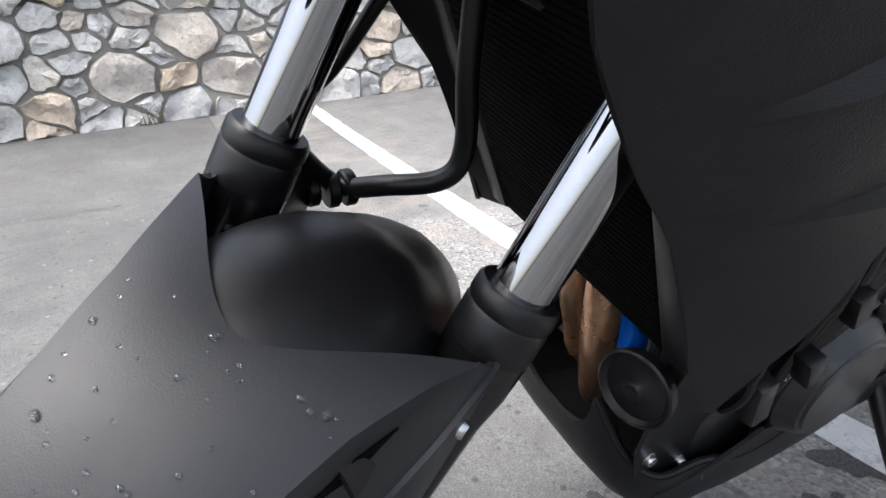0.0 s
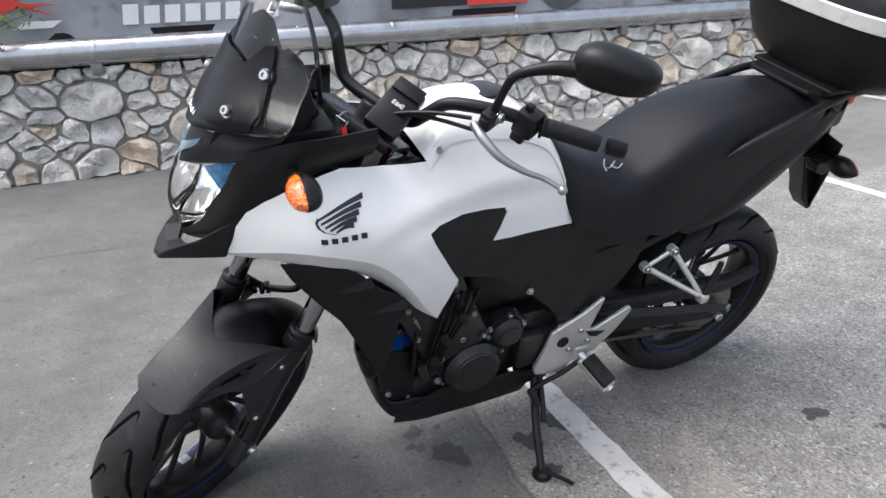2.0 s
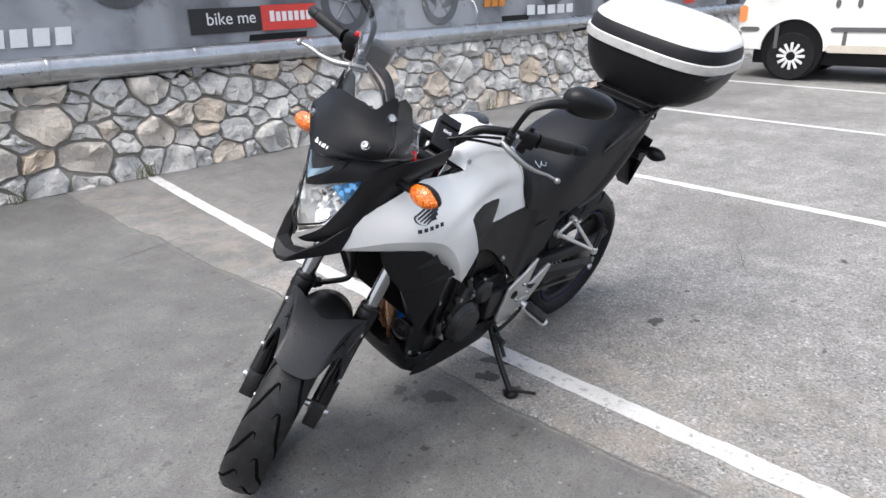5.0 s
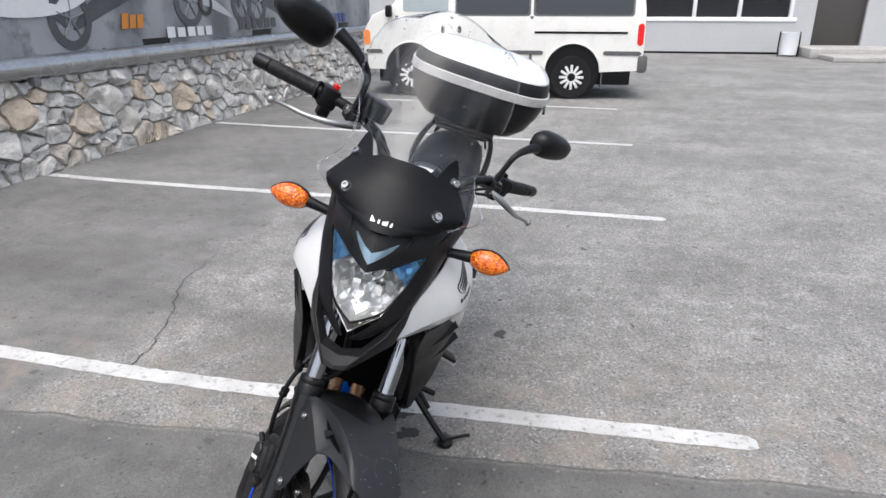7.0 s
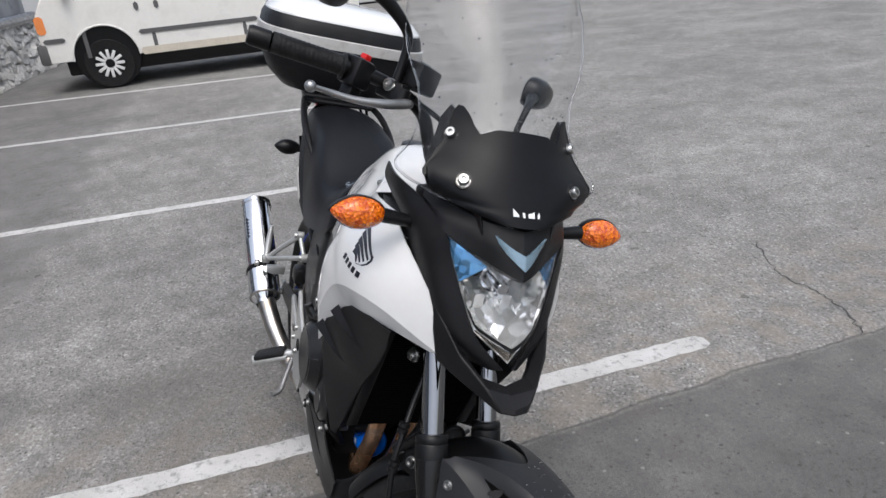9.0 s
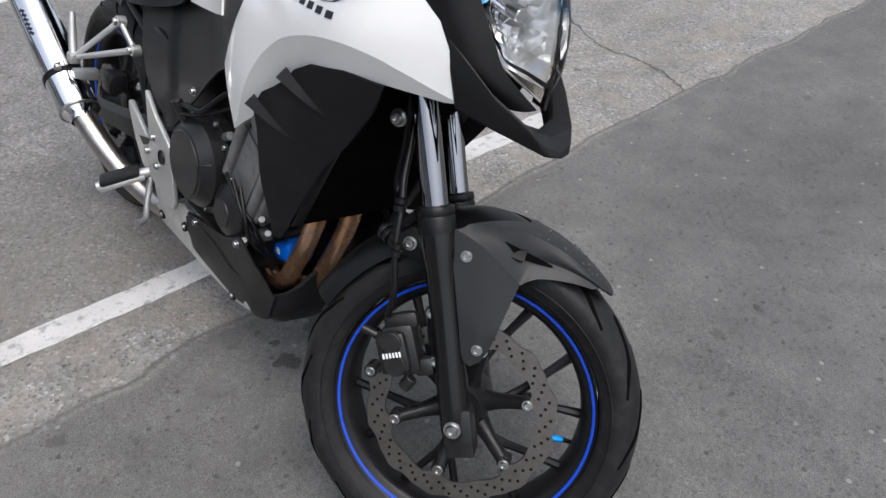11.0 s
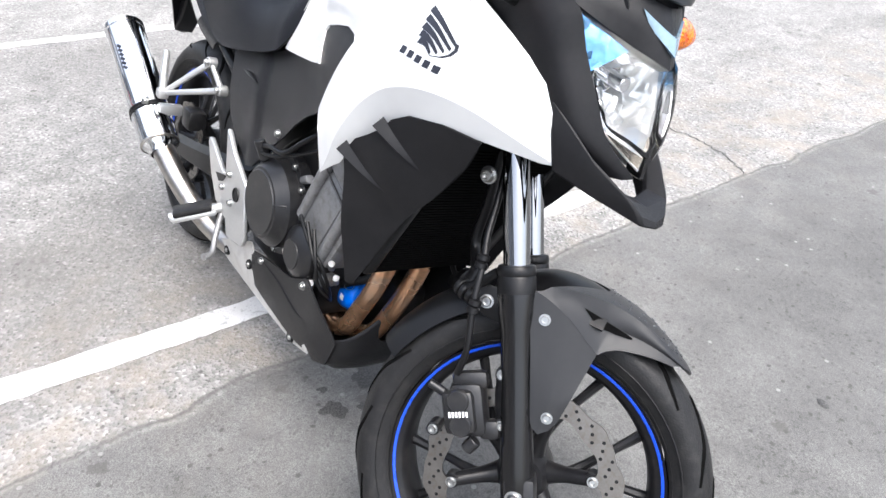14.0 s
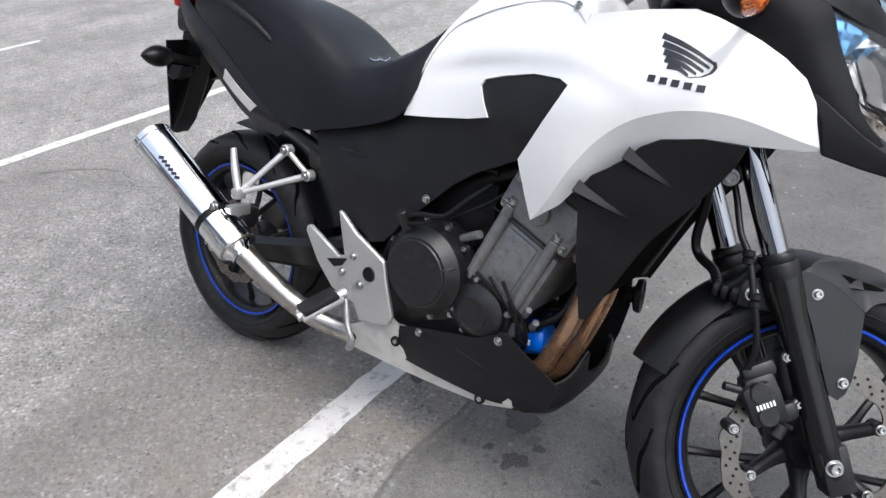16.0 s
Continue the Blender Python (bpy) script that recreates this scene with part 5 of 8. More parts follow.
rack = part("luggage_rack", box_bm((-0.42, -0.10, 1.000), (-0.10, 0.10, 1.014), bev=0.005), M_BLACK, bike, "black luggage rack plate")
for s in (1, -1):
    part("rack_arm", tube_bm([(-0.12, s * 0.09, 1.005), (-0.2, s * 0.115, 1.0), (-0.36, s * 0.10, 1.0), (-0.42, s * 0.05, 1.0)], 0.010, 10, 20), M_BLACK, rack)
    part("rack_loop", tube_bm([(-0.19, s * 0.10, 0.995), (-0.205, s * 0.112, 0.96), (-0.24, s * 0.112, 0.95), (-0.265, s * 0.10, 0.97), (-0.26, s * 0.095, 0.995)], 0.005, 8, 20), M_BLACK, rack)


def case_loop(z, x0, x1, half, sq=3.2, n=48):
    """A rounded oblong at height z, between x0 (rear) and x1 (front)."""
    out = []
    for i in range(n):
        a = 2 * math.pi * i / n
        c, s_ = math.cos(a), math.sin(a)
        cx = math.copysign(abs(c) ** (2 / sq), c)
        sy = math.copysign(abs(s_) ** (2 / sq), s_)
        narrow = 1 - 0.16 * max(0, -cx) ** 2
        out.append(Vector(((x0 + x1) / 2 + (x1 - x0) / 2 * cx, half * sy * narrow, z)))
    return out


case_m = Matrix.Translation((-0.13, 0, 1.02)) @ Matrix.Rotation(radians(3), 4, "Y") @ Matrix.Translation((0.13, 0, -1.02))
rows = [case_loop(1.016, -0.46, -0.20, 0.15), case_loop(1.022, -0.50, -0.17, 0.20), case_loop(1.06, -0.545, -0.145, 0.245), case_loop(1.12, -0.575, -0.128, 0.275), case_loop(1.175, -0.592, -0.120, 0.290), case_loop(1.185, -0.592, -0.120, 0.290)]
case = part("top_case", grid_bm(rows, closed_v=True, cap=True), M_DARK, bike, "black and white hard top case", case_m)
rows = [case_loop(1.183, -0.597, -0.115, 0.294), case_loop(1.185, -0.600, -0.112, 0.297), case_loop(1.217, -0.600, -0.112, 0.297), case_loop(1.220, -0.596, -0.116, 0.293)]
band = part("case_band", grid_bm(rows, closed_v=True, cap=True), M_SILVER, case, "silver band round the case", case_m)
rows = [case_loop(1.216, -0.594, -0.118, 0.291), case_loop(1.245, -0.588, -0.124, 0.287), case_loop(1.275, -0.572, -0.140, 0.272), case_loop(1.297, -0.548, -0.165, 0.248), case_loop(1.310, -0.51, -0.20, 0.21), case_loop(1.316, -0.45, -0.26, 0.14)]
lid = part("case_lid", grid_bm(rows, closed_v=True, cap=True), M_DARK, case, "black case lid", case_m)
rows = [case_loop(1.266, -0.578, -0.135, 0.2775), case_loop(1.272, -0.577, -0.136, 0.2770), case_loop(1.284, -0.566, -0.148, 0.2660), case_loop(1.303, -0.545, -0.168, 0.245), case_loop(1.316, -0.508, -0.202, 0.208), case_loop(1.322, -0.45, -0.26, 0.14)]
for r in rows[:2]:
    for p in r:
        # the white cover's edge dips towards the back
        p.z -= 0.016 * max(0.0, -(p.x + 0.356) / 0.23) ** 2
part("lid_cover", grid_bm(rows, closed_v=True, cap=True), M_WHITE, lid, "glossy white lid cover", case_m)
rows = []
for z in (1.226, 1.262):
    rows.append([Vector((-0.352 + (-0.246 + (1.262 - z) * 0.08) * math.cos(a), 0.292 * math.sin(a) * 0.88, z)) for a in [radians(-62 + 124 * k / 18) for k in range(19)]])
part("case_reflector", grid_bm(rows, thick=0.004), M_RED, case, "red reflector across the back", case_m)
for s in (1, -1):
    b = box_bm((-0.30, s * 0.288 - 0.004, 1.176), (-0.128, s * 0.288 + 0.006, 1.186), bev=0.002, m=case_m)
    part("case_seam_trim", b, M_BLACK, case)
    for k in range(7):
        x = -0.50 - 0.010 * k
        y = 0.298 * (1 - abs((x + 0.356) / 0.244) ** 3.2) ** (1 / 3.2) * (1 - 0.16 * max(0, -(x + 0.356) / 0.244) ** 2) + 0.0005
        part("print_bar", box_bm((x - 0.004, s * y - 0.001, 1.197), (x + 0.004, s * y + 0.001, 1.207), m=case_m), M_DECAL, band)
part("case_mount", box_bm((-0.42, -0.13, 1.010), (-0.14, 0.13, 1.024), bev=0.006), M_BLACK, case)

# ---- engine ----
b = box_bm((0.52, -0.115, 0.29), (0.88, 0.115, 0.50), bev=0.03)
box_bm((0.78, -0.10, 0.32), (0.862, 0.10, 0.46), b, None, 0.025)
engine = part("engine", b, M_ENGB, bike, "black and grey twin-cylinder engine")
cm = Matrix.Translation((0.845, 0, 0.50)) @ Matrix.Rotation(radians(24), 4, "Y")
cyl = part("cylinder_block", box_bm((-0.078, -0.130, -0.05), (0.082, 0.130, 0.115), bev=0.018, m=cm), M_ENGG, engine, "grey cast cylinder block")
part("cylinder_head", box_bm((-0.088, -0.138, 0.115), (0.092, 0.138, 0.215), bev=0.020, m=cm), M_ENGG, cyl)
part("head_cover", box_bm((-0.058, -0.130, 0.20), (0.066, 0.130, 0.245), bev=0.018, m=cm), M_ENGB, cyl)
for s in (1, -1):
    for x in (-0.056, 0.056):
        q0, q1 = cm @ Vector((x, s * 0.13, -0.035)), cm @ Vector((x, s * 0.134, 0.14))
        part("block_rib", solid_rod(q0, q1, 0.0125, 14), M_ENGG, cyl)
        bolt(cyl, cm @ Vector((x, s * 0.135, 0.15)), cm.to_3x3() @ Vector((0, s * 0.4, 1)), 1.3)
    part("block_face", box_bm((-0.036, s * 0.128 - 0.006, -0.03), (0.036, s * 0.128 + 0.006, 0.10), bev=0.005, m=cm), M_ENGG, cyl)
    part("head_boss", solid_rod(cm @ Vector((0.0, s * 0.125, 0.165)), cm @ Vector((0.0, s * 0.150, 0.165)), 0.024, 20), M_ENGG, cyl)
    for x, z in ((-0.07, 0.135), (0.075, 0.135), (-0.07, 0.195), (0.075, 0.195)):
        bolt(cyl, cm @ Vector((x, s * 0.139, z)), cm.to_3x3() @ Vector((0, s, 0)), 0.9)
    part("gasket_line", box_bm((-0.084, s * 0.1385, 0.112), (0.088, s * 0.1395, 0.1155), m=cm), M_ENGB, cyl)


def cover(name, c, r, depth, s, label, lip=0.010, bolts=8, inner=0.62, parent=None):
    """A round engine cover with a raised inner face and bolts round the rim."""
    prof = [(0, depth), (r * inner * 0.97, depth), (r * inner, depth - 0.003), (r * (inner + 0.05), depth - 0.004), (r * 0.86, depth * 0.62), (r * 0.9, depth * 0.55), (r * 0.92, lip), (r * 1.06, lip), (r * 1.07, lip - 0.003), (r * 1.07, -0.02)]
    ob = part(name, lathe_bm([(a, s * h) for a, h in prof], 56, "y", c), M_ENGB, parent or engine, label, angle=30)
    for k in range(bolts):
        a = 2 * math.pi * (k + 0.3) / bolts
        p = Vector(c) + Vector((r * 1.0 * math.cos(a), s * lip, r * 1.0 * math.sin(a)))
        solid = part("cover_boss", solid_rod(p - Vector((0, s * 0.02, 0)), p, 0.011, 14), M_ENGB, ob)
        bolt(ob, p, (0, s, 0), 0.95)
    return ob


clutch = cover("clutch_cover", (0.668, -0.116, 0.464), 0.108, 0.060, -1, "black round clutch cover", bolts=12, inner=0.66)
for k in range(3):
    a = radians(20 + 120 * k)
    p0 = Vector((0.668 + 0.070 * math.cos(a), -0.174, 0.464 + 0.070 * math.sin(a)))
    p1 = Vector((0.668 + 0.092 * math.cos(a), -0.154, 0.464 + 0.092 * math.sin(a)))
    part("cover_rib", solid_rod(p0, p1, 0.003, 8), M_ENGB, clutch)
cover("pulser_cover", (0.808, -0.118, 0.414), 0.066, 0.038, -1, "small black engine side cover", bolts=8, inner=0.48)
alt = cover("generator_cover", (0.782, 0.115, 0.387), 0.088, 0.050, 1, "black round generator cover", bolts=7, inner=0.7)
cover("starter_cover", (0.690, 0.115, 0.47), 0.05, 0.036, 1, "small black starter cover", bolts=5, inner=0.6)
part("sprocket_cover", box_bm((0.53, 0.10, 0.33), (0.66, 0.150, 0.45), bev=0.018), M_ENGB, engine)
for p in ((0.824, 0.142, 0.501), (0.874, 0.141, 0.449), (0.875, 0.135, 0.364)):
    bolt(engine, p, (0, 1, 0), 1.1)
part("sump", box_bm((0.80, 0.03, 0.25), (0.955, 0.120, 0.40), bev=0.025), M_ENGB, engine)
part("chain_case", box_bm((-0.084, 0.128, -0.05), (0.086, 0.1455, 0.21), bev=0.008, m=cm), M_ENGB, cyl)
for x, z in ((-0.07, -0.03), (-0.07, 0.06), (-0.06, 0.18), (0.0, 0.195), (0.06, 0.18), (0.072, 0.08), (0.07, -0.02)):
    part("case_boss", solid_rod(cm @ Vector((x, 0.13, z)), cm @ Vector((x, 0.150, z)), 0.011, 14), M_ENGB, cyl)
    bolt(cyl, cm @ Vector((x, 0.150, z)), cm.to_3x3() @ Vector((0, 1, 0)), 0.85)
for k in range(5):
    part("wiring", tube_bm([(0.80 + 0.02 * k, 0.15, 0.66), (0.83 + 0.018 * k, 0.162, 0.60 - 0.01 * k), (0.86 + 0.012 * k, 0.158, 0.53), (0.88 + 0.01 * k, 0.150, 0.46 - 0.01 * k), (0.87, 0.14, 0.41)], 0.0042, 8, 24), M_BLACK, engine)
for x, z in ((0.845, 0.60), (0.885, 0.545), (0.905, 0.48)):
    part("connector", box_bm((-0.010, -0.010, -0.020), (0.010, 0.010, 0.020), bev=0.003, m=Matrix.Translation((x, 0.166, z)) @ Matrix.Rotation(radians(25), 4, "Y")), M_BLACK, engine)
# dipstick, sensor, hoses
b = solid_rod((0.625, -0.155, 0.545), (0.615, -0.172, 0.585), 0.012, 12)
part("oil_filler", b, M_ENGB, engine)
part("breather_hose", tube_bm([(0.62, -0.165, 0.575), (0.665, -0.168, 0.59), (0.72, -0.165, 0.60), (0.76, -0.15, 0.64), (0.80, -0.13, 0.68)], 0.0055, 10, 30), M_BLACK, engine)
part("sensor", solid_rod((0.74, -0.12, 0.55), (0.79, -0.135, 0.575), 0.009, 12), M_ENGG, engine)
part("clutch_cable", tube_bm([(0.62, -0.168, 0.56), (0.70, -0.16, 0.585), (0.82, -0.12, 0.66), (0.93, -0.10, 0.80)], 0.004, 8, 30), M_BLACK, engine)
for k in (1, 2):
    part("water_hose", tube_bm([(0.86, -0.10 + 0.05 * k, 0.36), (0.91, -0.12 + 0.05 * k, 0.38 + 0.02 * k), (0.955, -0.09 + 0.04 * k, 0.44), (0.97, -0.06 + 0.04 * k, 0.52)], 0.009, 10, 20), M_BLACK, engine)
    part("hose_clamp", rod_bm((0.893 + 0.01 * k, -0.112 + 0.05 * k, 0.372 + 0.018 * k), (0.905 + 0.01 * k, -0.118 + 0.05 * k, 0.378 + 0.02 * k), [(0.0105, 0), (0.0115, 0.1), (0.0115, 0.9), (0.0105, 1)], 14), M_BOLT, engine)
part("water_joint", solid_rod((0.880, -0.088, 0.392), (0.880, -0.118, 0.392), 0.015, 18), M_ENGG, engine)
for k, p in enumerate(((0.902, -0.112, 0.432), (0.868, -0.128, 0.368), (0.918, -0.105, 0.408))):
    part("hose_union", solid_rod(Vector(p), Vector(p) + Vector((0.014, -0.012, 0.020)), 0.0070, 14), M_ENGG, engine)
for k in range(3):
    part("wiring", tube_bm([(0.80 + 0.03 * k, -0.145, 0.50), (0.86 + 0.02 * k, -0.150, 0.47 - 0.012 * k), (0.905, -0.138, 0.44 - 0.02 * k), (0.915, -0.115, 0.39 - 0.01 * k), (0.90, -0.095, 0.352)], 0.004, 8, 24), M_BLACK, engine)
# left side harness and reservoir
for k in range(4):
    part("wiring", tube_bm([(0.93, 0.11, 0.62 - 0.03 * k), (0.95, 0.15, 0.55 - 0.03 * k), (0.945, 0.135, 0.47 - 0.02 * k), (0.92, 0.12, 0.40)], 0.005, 8, 18), M_BLACK, engine)
part("connector", box_bm((-0.012, -0.012, -0.03), (0.012, 0.012, 0.03), bev=0.004, m=Matrix.Translation((0.925, 0.148, 0.43)) @ Matrix.Rotation(radians(15), 4, "Y")), M_ENGB, engine)
part("hose_cover", box_bm((0.885, 0.066, 0.325), (0.950, 0.104, 0.455), bev=0.012), M_BLACK, engine)
# black shield that closes the pan on the left in front of the headers
o = [(0.905, 0.300), (0.960, 0.270), (1.004, 0.300), (1.022, 0.365), (1.030, 0.430), (1.020, 0.500), (0.985, 0.505), (0.935, 0.480), (0.900, 0.420)]
shield = part("pan_shield", skin_bm([o], [lambda x, z: 0.118 + 0.10 * max(0, z - 0.36)], 0.02, 0.004, 1), M_DARK, engine, bevel=0.002)
for x, z in ((1.000, 0.345), (0.945, 0.310), (0.930, 0.440)):
    bolt(shield, (x, 0.119 + 0.10 * max(0, z - 0.36), z), (0, 1, 0), 0.9)
# oil filter
b = rod_bm((0.850, -0.029, 0.344), (0.930, -0.029, 0.366), [(0, 0), (0.036, 0), (0.0375, 0.05), (0.0375, 0.72), (0.036, 0.86), (0.030, 0.95), (0.012, 1), (0, 1)], 32)
part("oil_filter", b, M_FILTER, engine, "bright blue oil filter")
part("print_bar", box_bm((0.890, -0.067, 0.350), (0.902, -0.0655, 0.362)), M_LIGHTLOGO, engine)
# ---- exhaust ----
exh = None
for y, pts in ((-0.05, [(0.945, -0.05, 0.590), (0.985, -0.05, 0.560), (0.994, -0.05, 0.500), (0.975, -0.052, 0.420), (0.950, -0.056, 0.355), (0.928, -0.058, 0.305), (0.87, -0.045, 0.266), (0.78, -0.02, 0.255)]), (0.018, [(0.955, 0.018, 0.590), (1.005, 0.018, 0.565), (1.014, 0.018, 0.505), (0.996, 0.012, 0.420), (0.972, 0.004, 0.345), (0.946, -0.004, 0.290), (0.89, -0.012, 0.262), (0.78, -0.02, 0.255)])):
    h = part("header_pipe", tube_bm(pts, 0.0195, 18, 60), M_BRONZE, bike, "heat-tinted exhaust header pipe")
    exh = exh or h
    part("header_flange", box_bm((-0.035, -0.030, -0.006), (0.035, 0.030, 0.006), bev=0.004, m=Matrix.Translation((0.962, y, 0.590)) @ Matrix.Rotation(radians(70), 4, "Y")), M_ENGG, h)
mid_pipe = tube_bm([(0.60, -0.06, 0.235), (0.48, -0.10, 0.225), (0.38, -0.13, 0.232), (0.30, -0.165, 0.268), (0.235, -0.198, 0.322), (0.150, -0.224, 0.385)], [0.026, 0.026, 0.0265, 0.027, 0.028, 0.030], 24, 50)
mp = part("exhaust_pipe", mid_pipe, M_STEEL, bike, "stainless exhaust pipe")
A_, B_ = Vector((0.165, -0.222, 0.372)), Vector((-0.168, -0.252, 0.600))
muf = part("muffler", rod_bm(A_, B_, [(0.030, -0.03), (0.032, 0.0), (0.047, 0.035), (0.051, 0.05), (0.051, 0.95), (0.053, 0.955), (0.053, 0.99), (0.049, 1.0), (0.034, 1.005), (0.030, 1.0), (0.028, 0.8), (0, 0.8)], 40), M_CHROME, bike, "polished stainless muffler")
d = (B_ - A_).normalized()
c0 = A_ + d * 0.115
part("muffler_strap", rod_bm(c0 - d * 0.009, c0 + d * 0.009, [(0.0512, 0), (0.0535, 0.1), (0.0535, 0.4), (0.052, 0.5), (0.0535, 0.6), (0.0535, 0.9), (0.0512, 1)], 36), M_BLACK, muf)
part("muffler_seam", rod_bm(A_ + d * 0.012, A_ + d * 0.022, [(0.046, 0), (0.050, 0.2), (0.050, 0.8), (0.048, 1)], 36), M_STEEL, muf)
part("muffler_bracket", box_bm((-0.012, -0.03, -0.014), (0.012, 0.03, 0.014), bev=0.004, m=Matrix.Translation(c0 + Vector((0.045, 0.035, 0.03)))), M_CAST, muf)
bolt(muf, c0 + Vector((0.026, -0.022, 0.042)), (0, -1, 0.2), 1.5)
up = Vector((0, -0.65, 0.55)).normalized()
perp = (up - d * up.dot(d)).normalized()
for k in range(6):
    p = A_ + d * (0.24 + 0.014 * k) + perp * 0.0512
    mm = Matrix.Translation(p) @ perp.to_track_quat("Z", "X").to_matrix().to_4x4()
    part("print_bar", box_bm((-0.004, -0.007, -0.0005), (0.004, 0.007, 0.0006), m=mm), M_DECAL, muf)

# ---- belly pan ----
def belly_row(x, hw, zt, zb):
    pts = [(hw, zt), (hw * 1.0, zt - (zt - zb) * 0.35), (hw * 0.94, zt - (zt - zb) * 0.7), (hw * 0.72, zb + 0.006), (hw * 0.35, zb), (0, zb)]
    pts = pts + [(-y, z) for y, z in pts[-2::-1]]
    return [Vector((x, y, z)) for y, z in pts]


bl = [(1.024, 0.055, 0.380, 0.325), (1.014, 0.100, 0.338, 0.282), (0.985, 0.126, 0.316, 0.240), (0.935, 0.134, 0.322, 0.218), (0.86, 0.138, 0.300, 0.204), (0.76, 0.140, 0.318, 0.198), (0.66, 0.138, 0.318, 0.200), (0.60, 0.130, 0.300, 0.206)]
rows = [belly_row(*q) for q in bl]
L = [smooth_line([r[j] for r in rows], 30) for j in range(11)]
belly = part("belly_pan", grid_bm([[L[j][i] for j in range(11)] for i in range(30)], thick=-0.005), M_DARK, bike, "black and silver belly pan", angle=30)
tube_pts = [(x, hw, zt) for x, hw, zt, zb in bl]
rim_ = bmesh.new()
for s in (1, -1):
    tube_bm([(x, s * hw, zt) for x, hw, zt in tube_pts], 0.004, 8, 40, rim_)
part("pan_edge", rim_, M_DARK, belly)
# right-hand upper black wing and silver lower blade
o = [(0.990, 0.262), (1.006, 0.322), (0.978, 0.342), (0.920, 0.378), (0.892, 0.396), (0.878, 0.398), (0.858, 0.384), (0.815, 0.361), (0.74, 0.345), (0.672, 0.330), (0.640, 0.322), (0.614, 0.302), (0.622, 0.284), (0.713, 0.290), (0.82, 0.280), (0.886, 0.272), (0.920, 0.254), (0.940, 0.236)]
f = lambda x, z: 0.141 - 0.35 * max(0, 0.26 - z) - 0.12 * max(0, x - 0.93) + 0.10 * max(0, z - 0.30)
wing = part("pan_wing", skin_bm([o], [f], 0.02, 0.004, -1), M_DARK, belly)
wing_l = part("pan_wing", skin_bm([[(0.985, 0.240), (0.985, 0.29), (0.90, 0.325), (0.86, 0.345), (0.82, 0.335), (0.70, 0.318), (0.60, 0.310), (0.61, 0.215), (0.75, 0.205), (0.90, 0.218)]], [f], 0.02, 0.004, 1), M_DARK, belly)
o = [(0.608, 0.312), (0.590, 0.322), (0.514, 0.288), (0.398, 0.226), (0.400, 0.206), (0.470, 0.198), (0.61, 0.195), (0.726, 0.200), (0.848, 0.210), (0.918, 0.236), (0.914, 0.257), (0.886, 0.270), (0.82, 0.278), (0.713, 0.288), (0.620, 0.282)]
g_ = lambda x, z: 0.137 - 0.30 * max(0, 0.25 - z) + 0.02 * max(0, 0.6 - x)
blade = part("pan_blade", skin_bm([o], [g_], 0.02, 0.004, -1), M_SILVER, belly, "silver lower blade of the belly pan")
for x, z in ((0.470, 0.232), (0.606, 0.270), (0.838, 0.222)):
    p = (x, -(g_(x, z) + 0.002), z)
    part("blade_grommet", lathe_bm([(0.006, -0.002), (0.0115, -0.003), (0.0125, 0.001), (0.0125, 0.004)], 18, "y", p), M_BLACK, blade)
    bolt(blade, p, (0, -1, 0), 0.8)
for x, z in ((0.672, 0.318), (0.872, 0.376)):
    bolt(wing, (x, -(f(x, z) + 0.001), z), (0, -1, 0), 1.0)
bolt(belly, (0.931, 0.132, 0.297), (0.3, 1, 0), 1.2)
# horn
hm = aim((1.048, 0.110, 0.464), (1.110, 0.122, 0.468)) @ Matrix.Diagonal((0.86, 0.86, 0.9, 1))
horn = part("horn", lathe_bm([(0, 0.010), (0.008, 0.012), (0.012, 0.008), (0.034, 0.004), (0.038, 0.008), (0.041, 0.006), (0.042, 0.0), (0.040, -0.006), (0.022, -0.012), (0.018, -0.03), (0, -0.03)], 36, "z"), M_BLACK, bike, "round black horn", hm)
part("horn_rim", lathe_bm([(0.0385, 0.0075), (0.0405, 0.0092), (0.0425, 0.0075), (0.0425, 0.002)], 36, "z"), M_BLACK, horn, m=hm)
part("horn_stay", tube_bm([(1.035, 0.105, 0.465), (1.02, 0.09, 0.50), (1.03, 0.085, 0.55)], 0.006, 8, 10), M_BLACK, horn)

# ---- frame, swingarm, rear wheel ----
for s in (1, -1):
    part("frame_spar", tube_bm([(1.13, s * 0.05, 0.88), (1.0, s * 0.085, 0.80), (0.85, s * 0.09, 0.72), (0.68, s * 0.08, 0.63), (0.55, s * 0.09, 0.48), (0.53, s * 0.10, 0.36)], [0.02, 0.022, 0.022, 0.020, 0.022, 0.02], 14, 40), M_BLACK, bike, "black steel frame tube")
    part("frame_rail", tube_bm([(0.80, s * 0.10, 0.70), (0.60, s * 0.10, 0.72), (0.40, s * 0.105, 0.69), (0.2, s * 0.105, 0.71)], 0.014, 12, 20), M_BLACK, bike)
part("airbox", box_bm((0.45, -0.10, 0.52), (0.80, 0.10, 0.74), bev=0.03), M_BLACK, bike, "black airbox under the seat")
part("battery_box", box_bm((0.22, -0.075, 0.58), (0.45, 0.075, 0.74), bev=0.02), M_BLACK, bike)
REAR = Vector((-0.057, 0.006, 0.310))
I4 = Matrix.Identity(4)
rear_wheel = wheel("rear_wheel", "black cast rear wheel with blue rim tape", REAR, 0.312, 0.080, 0.062, I4, -0.082, 0.120, 10.0, False)
swing = None
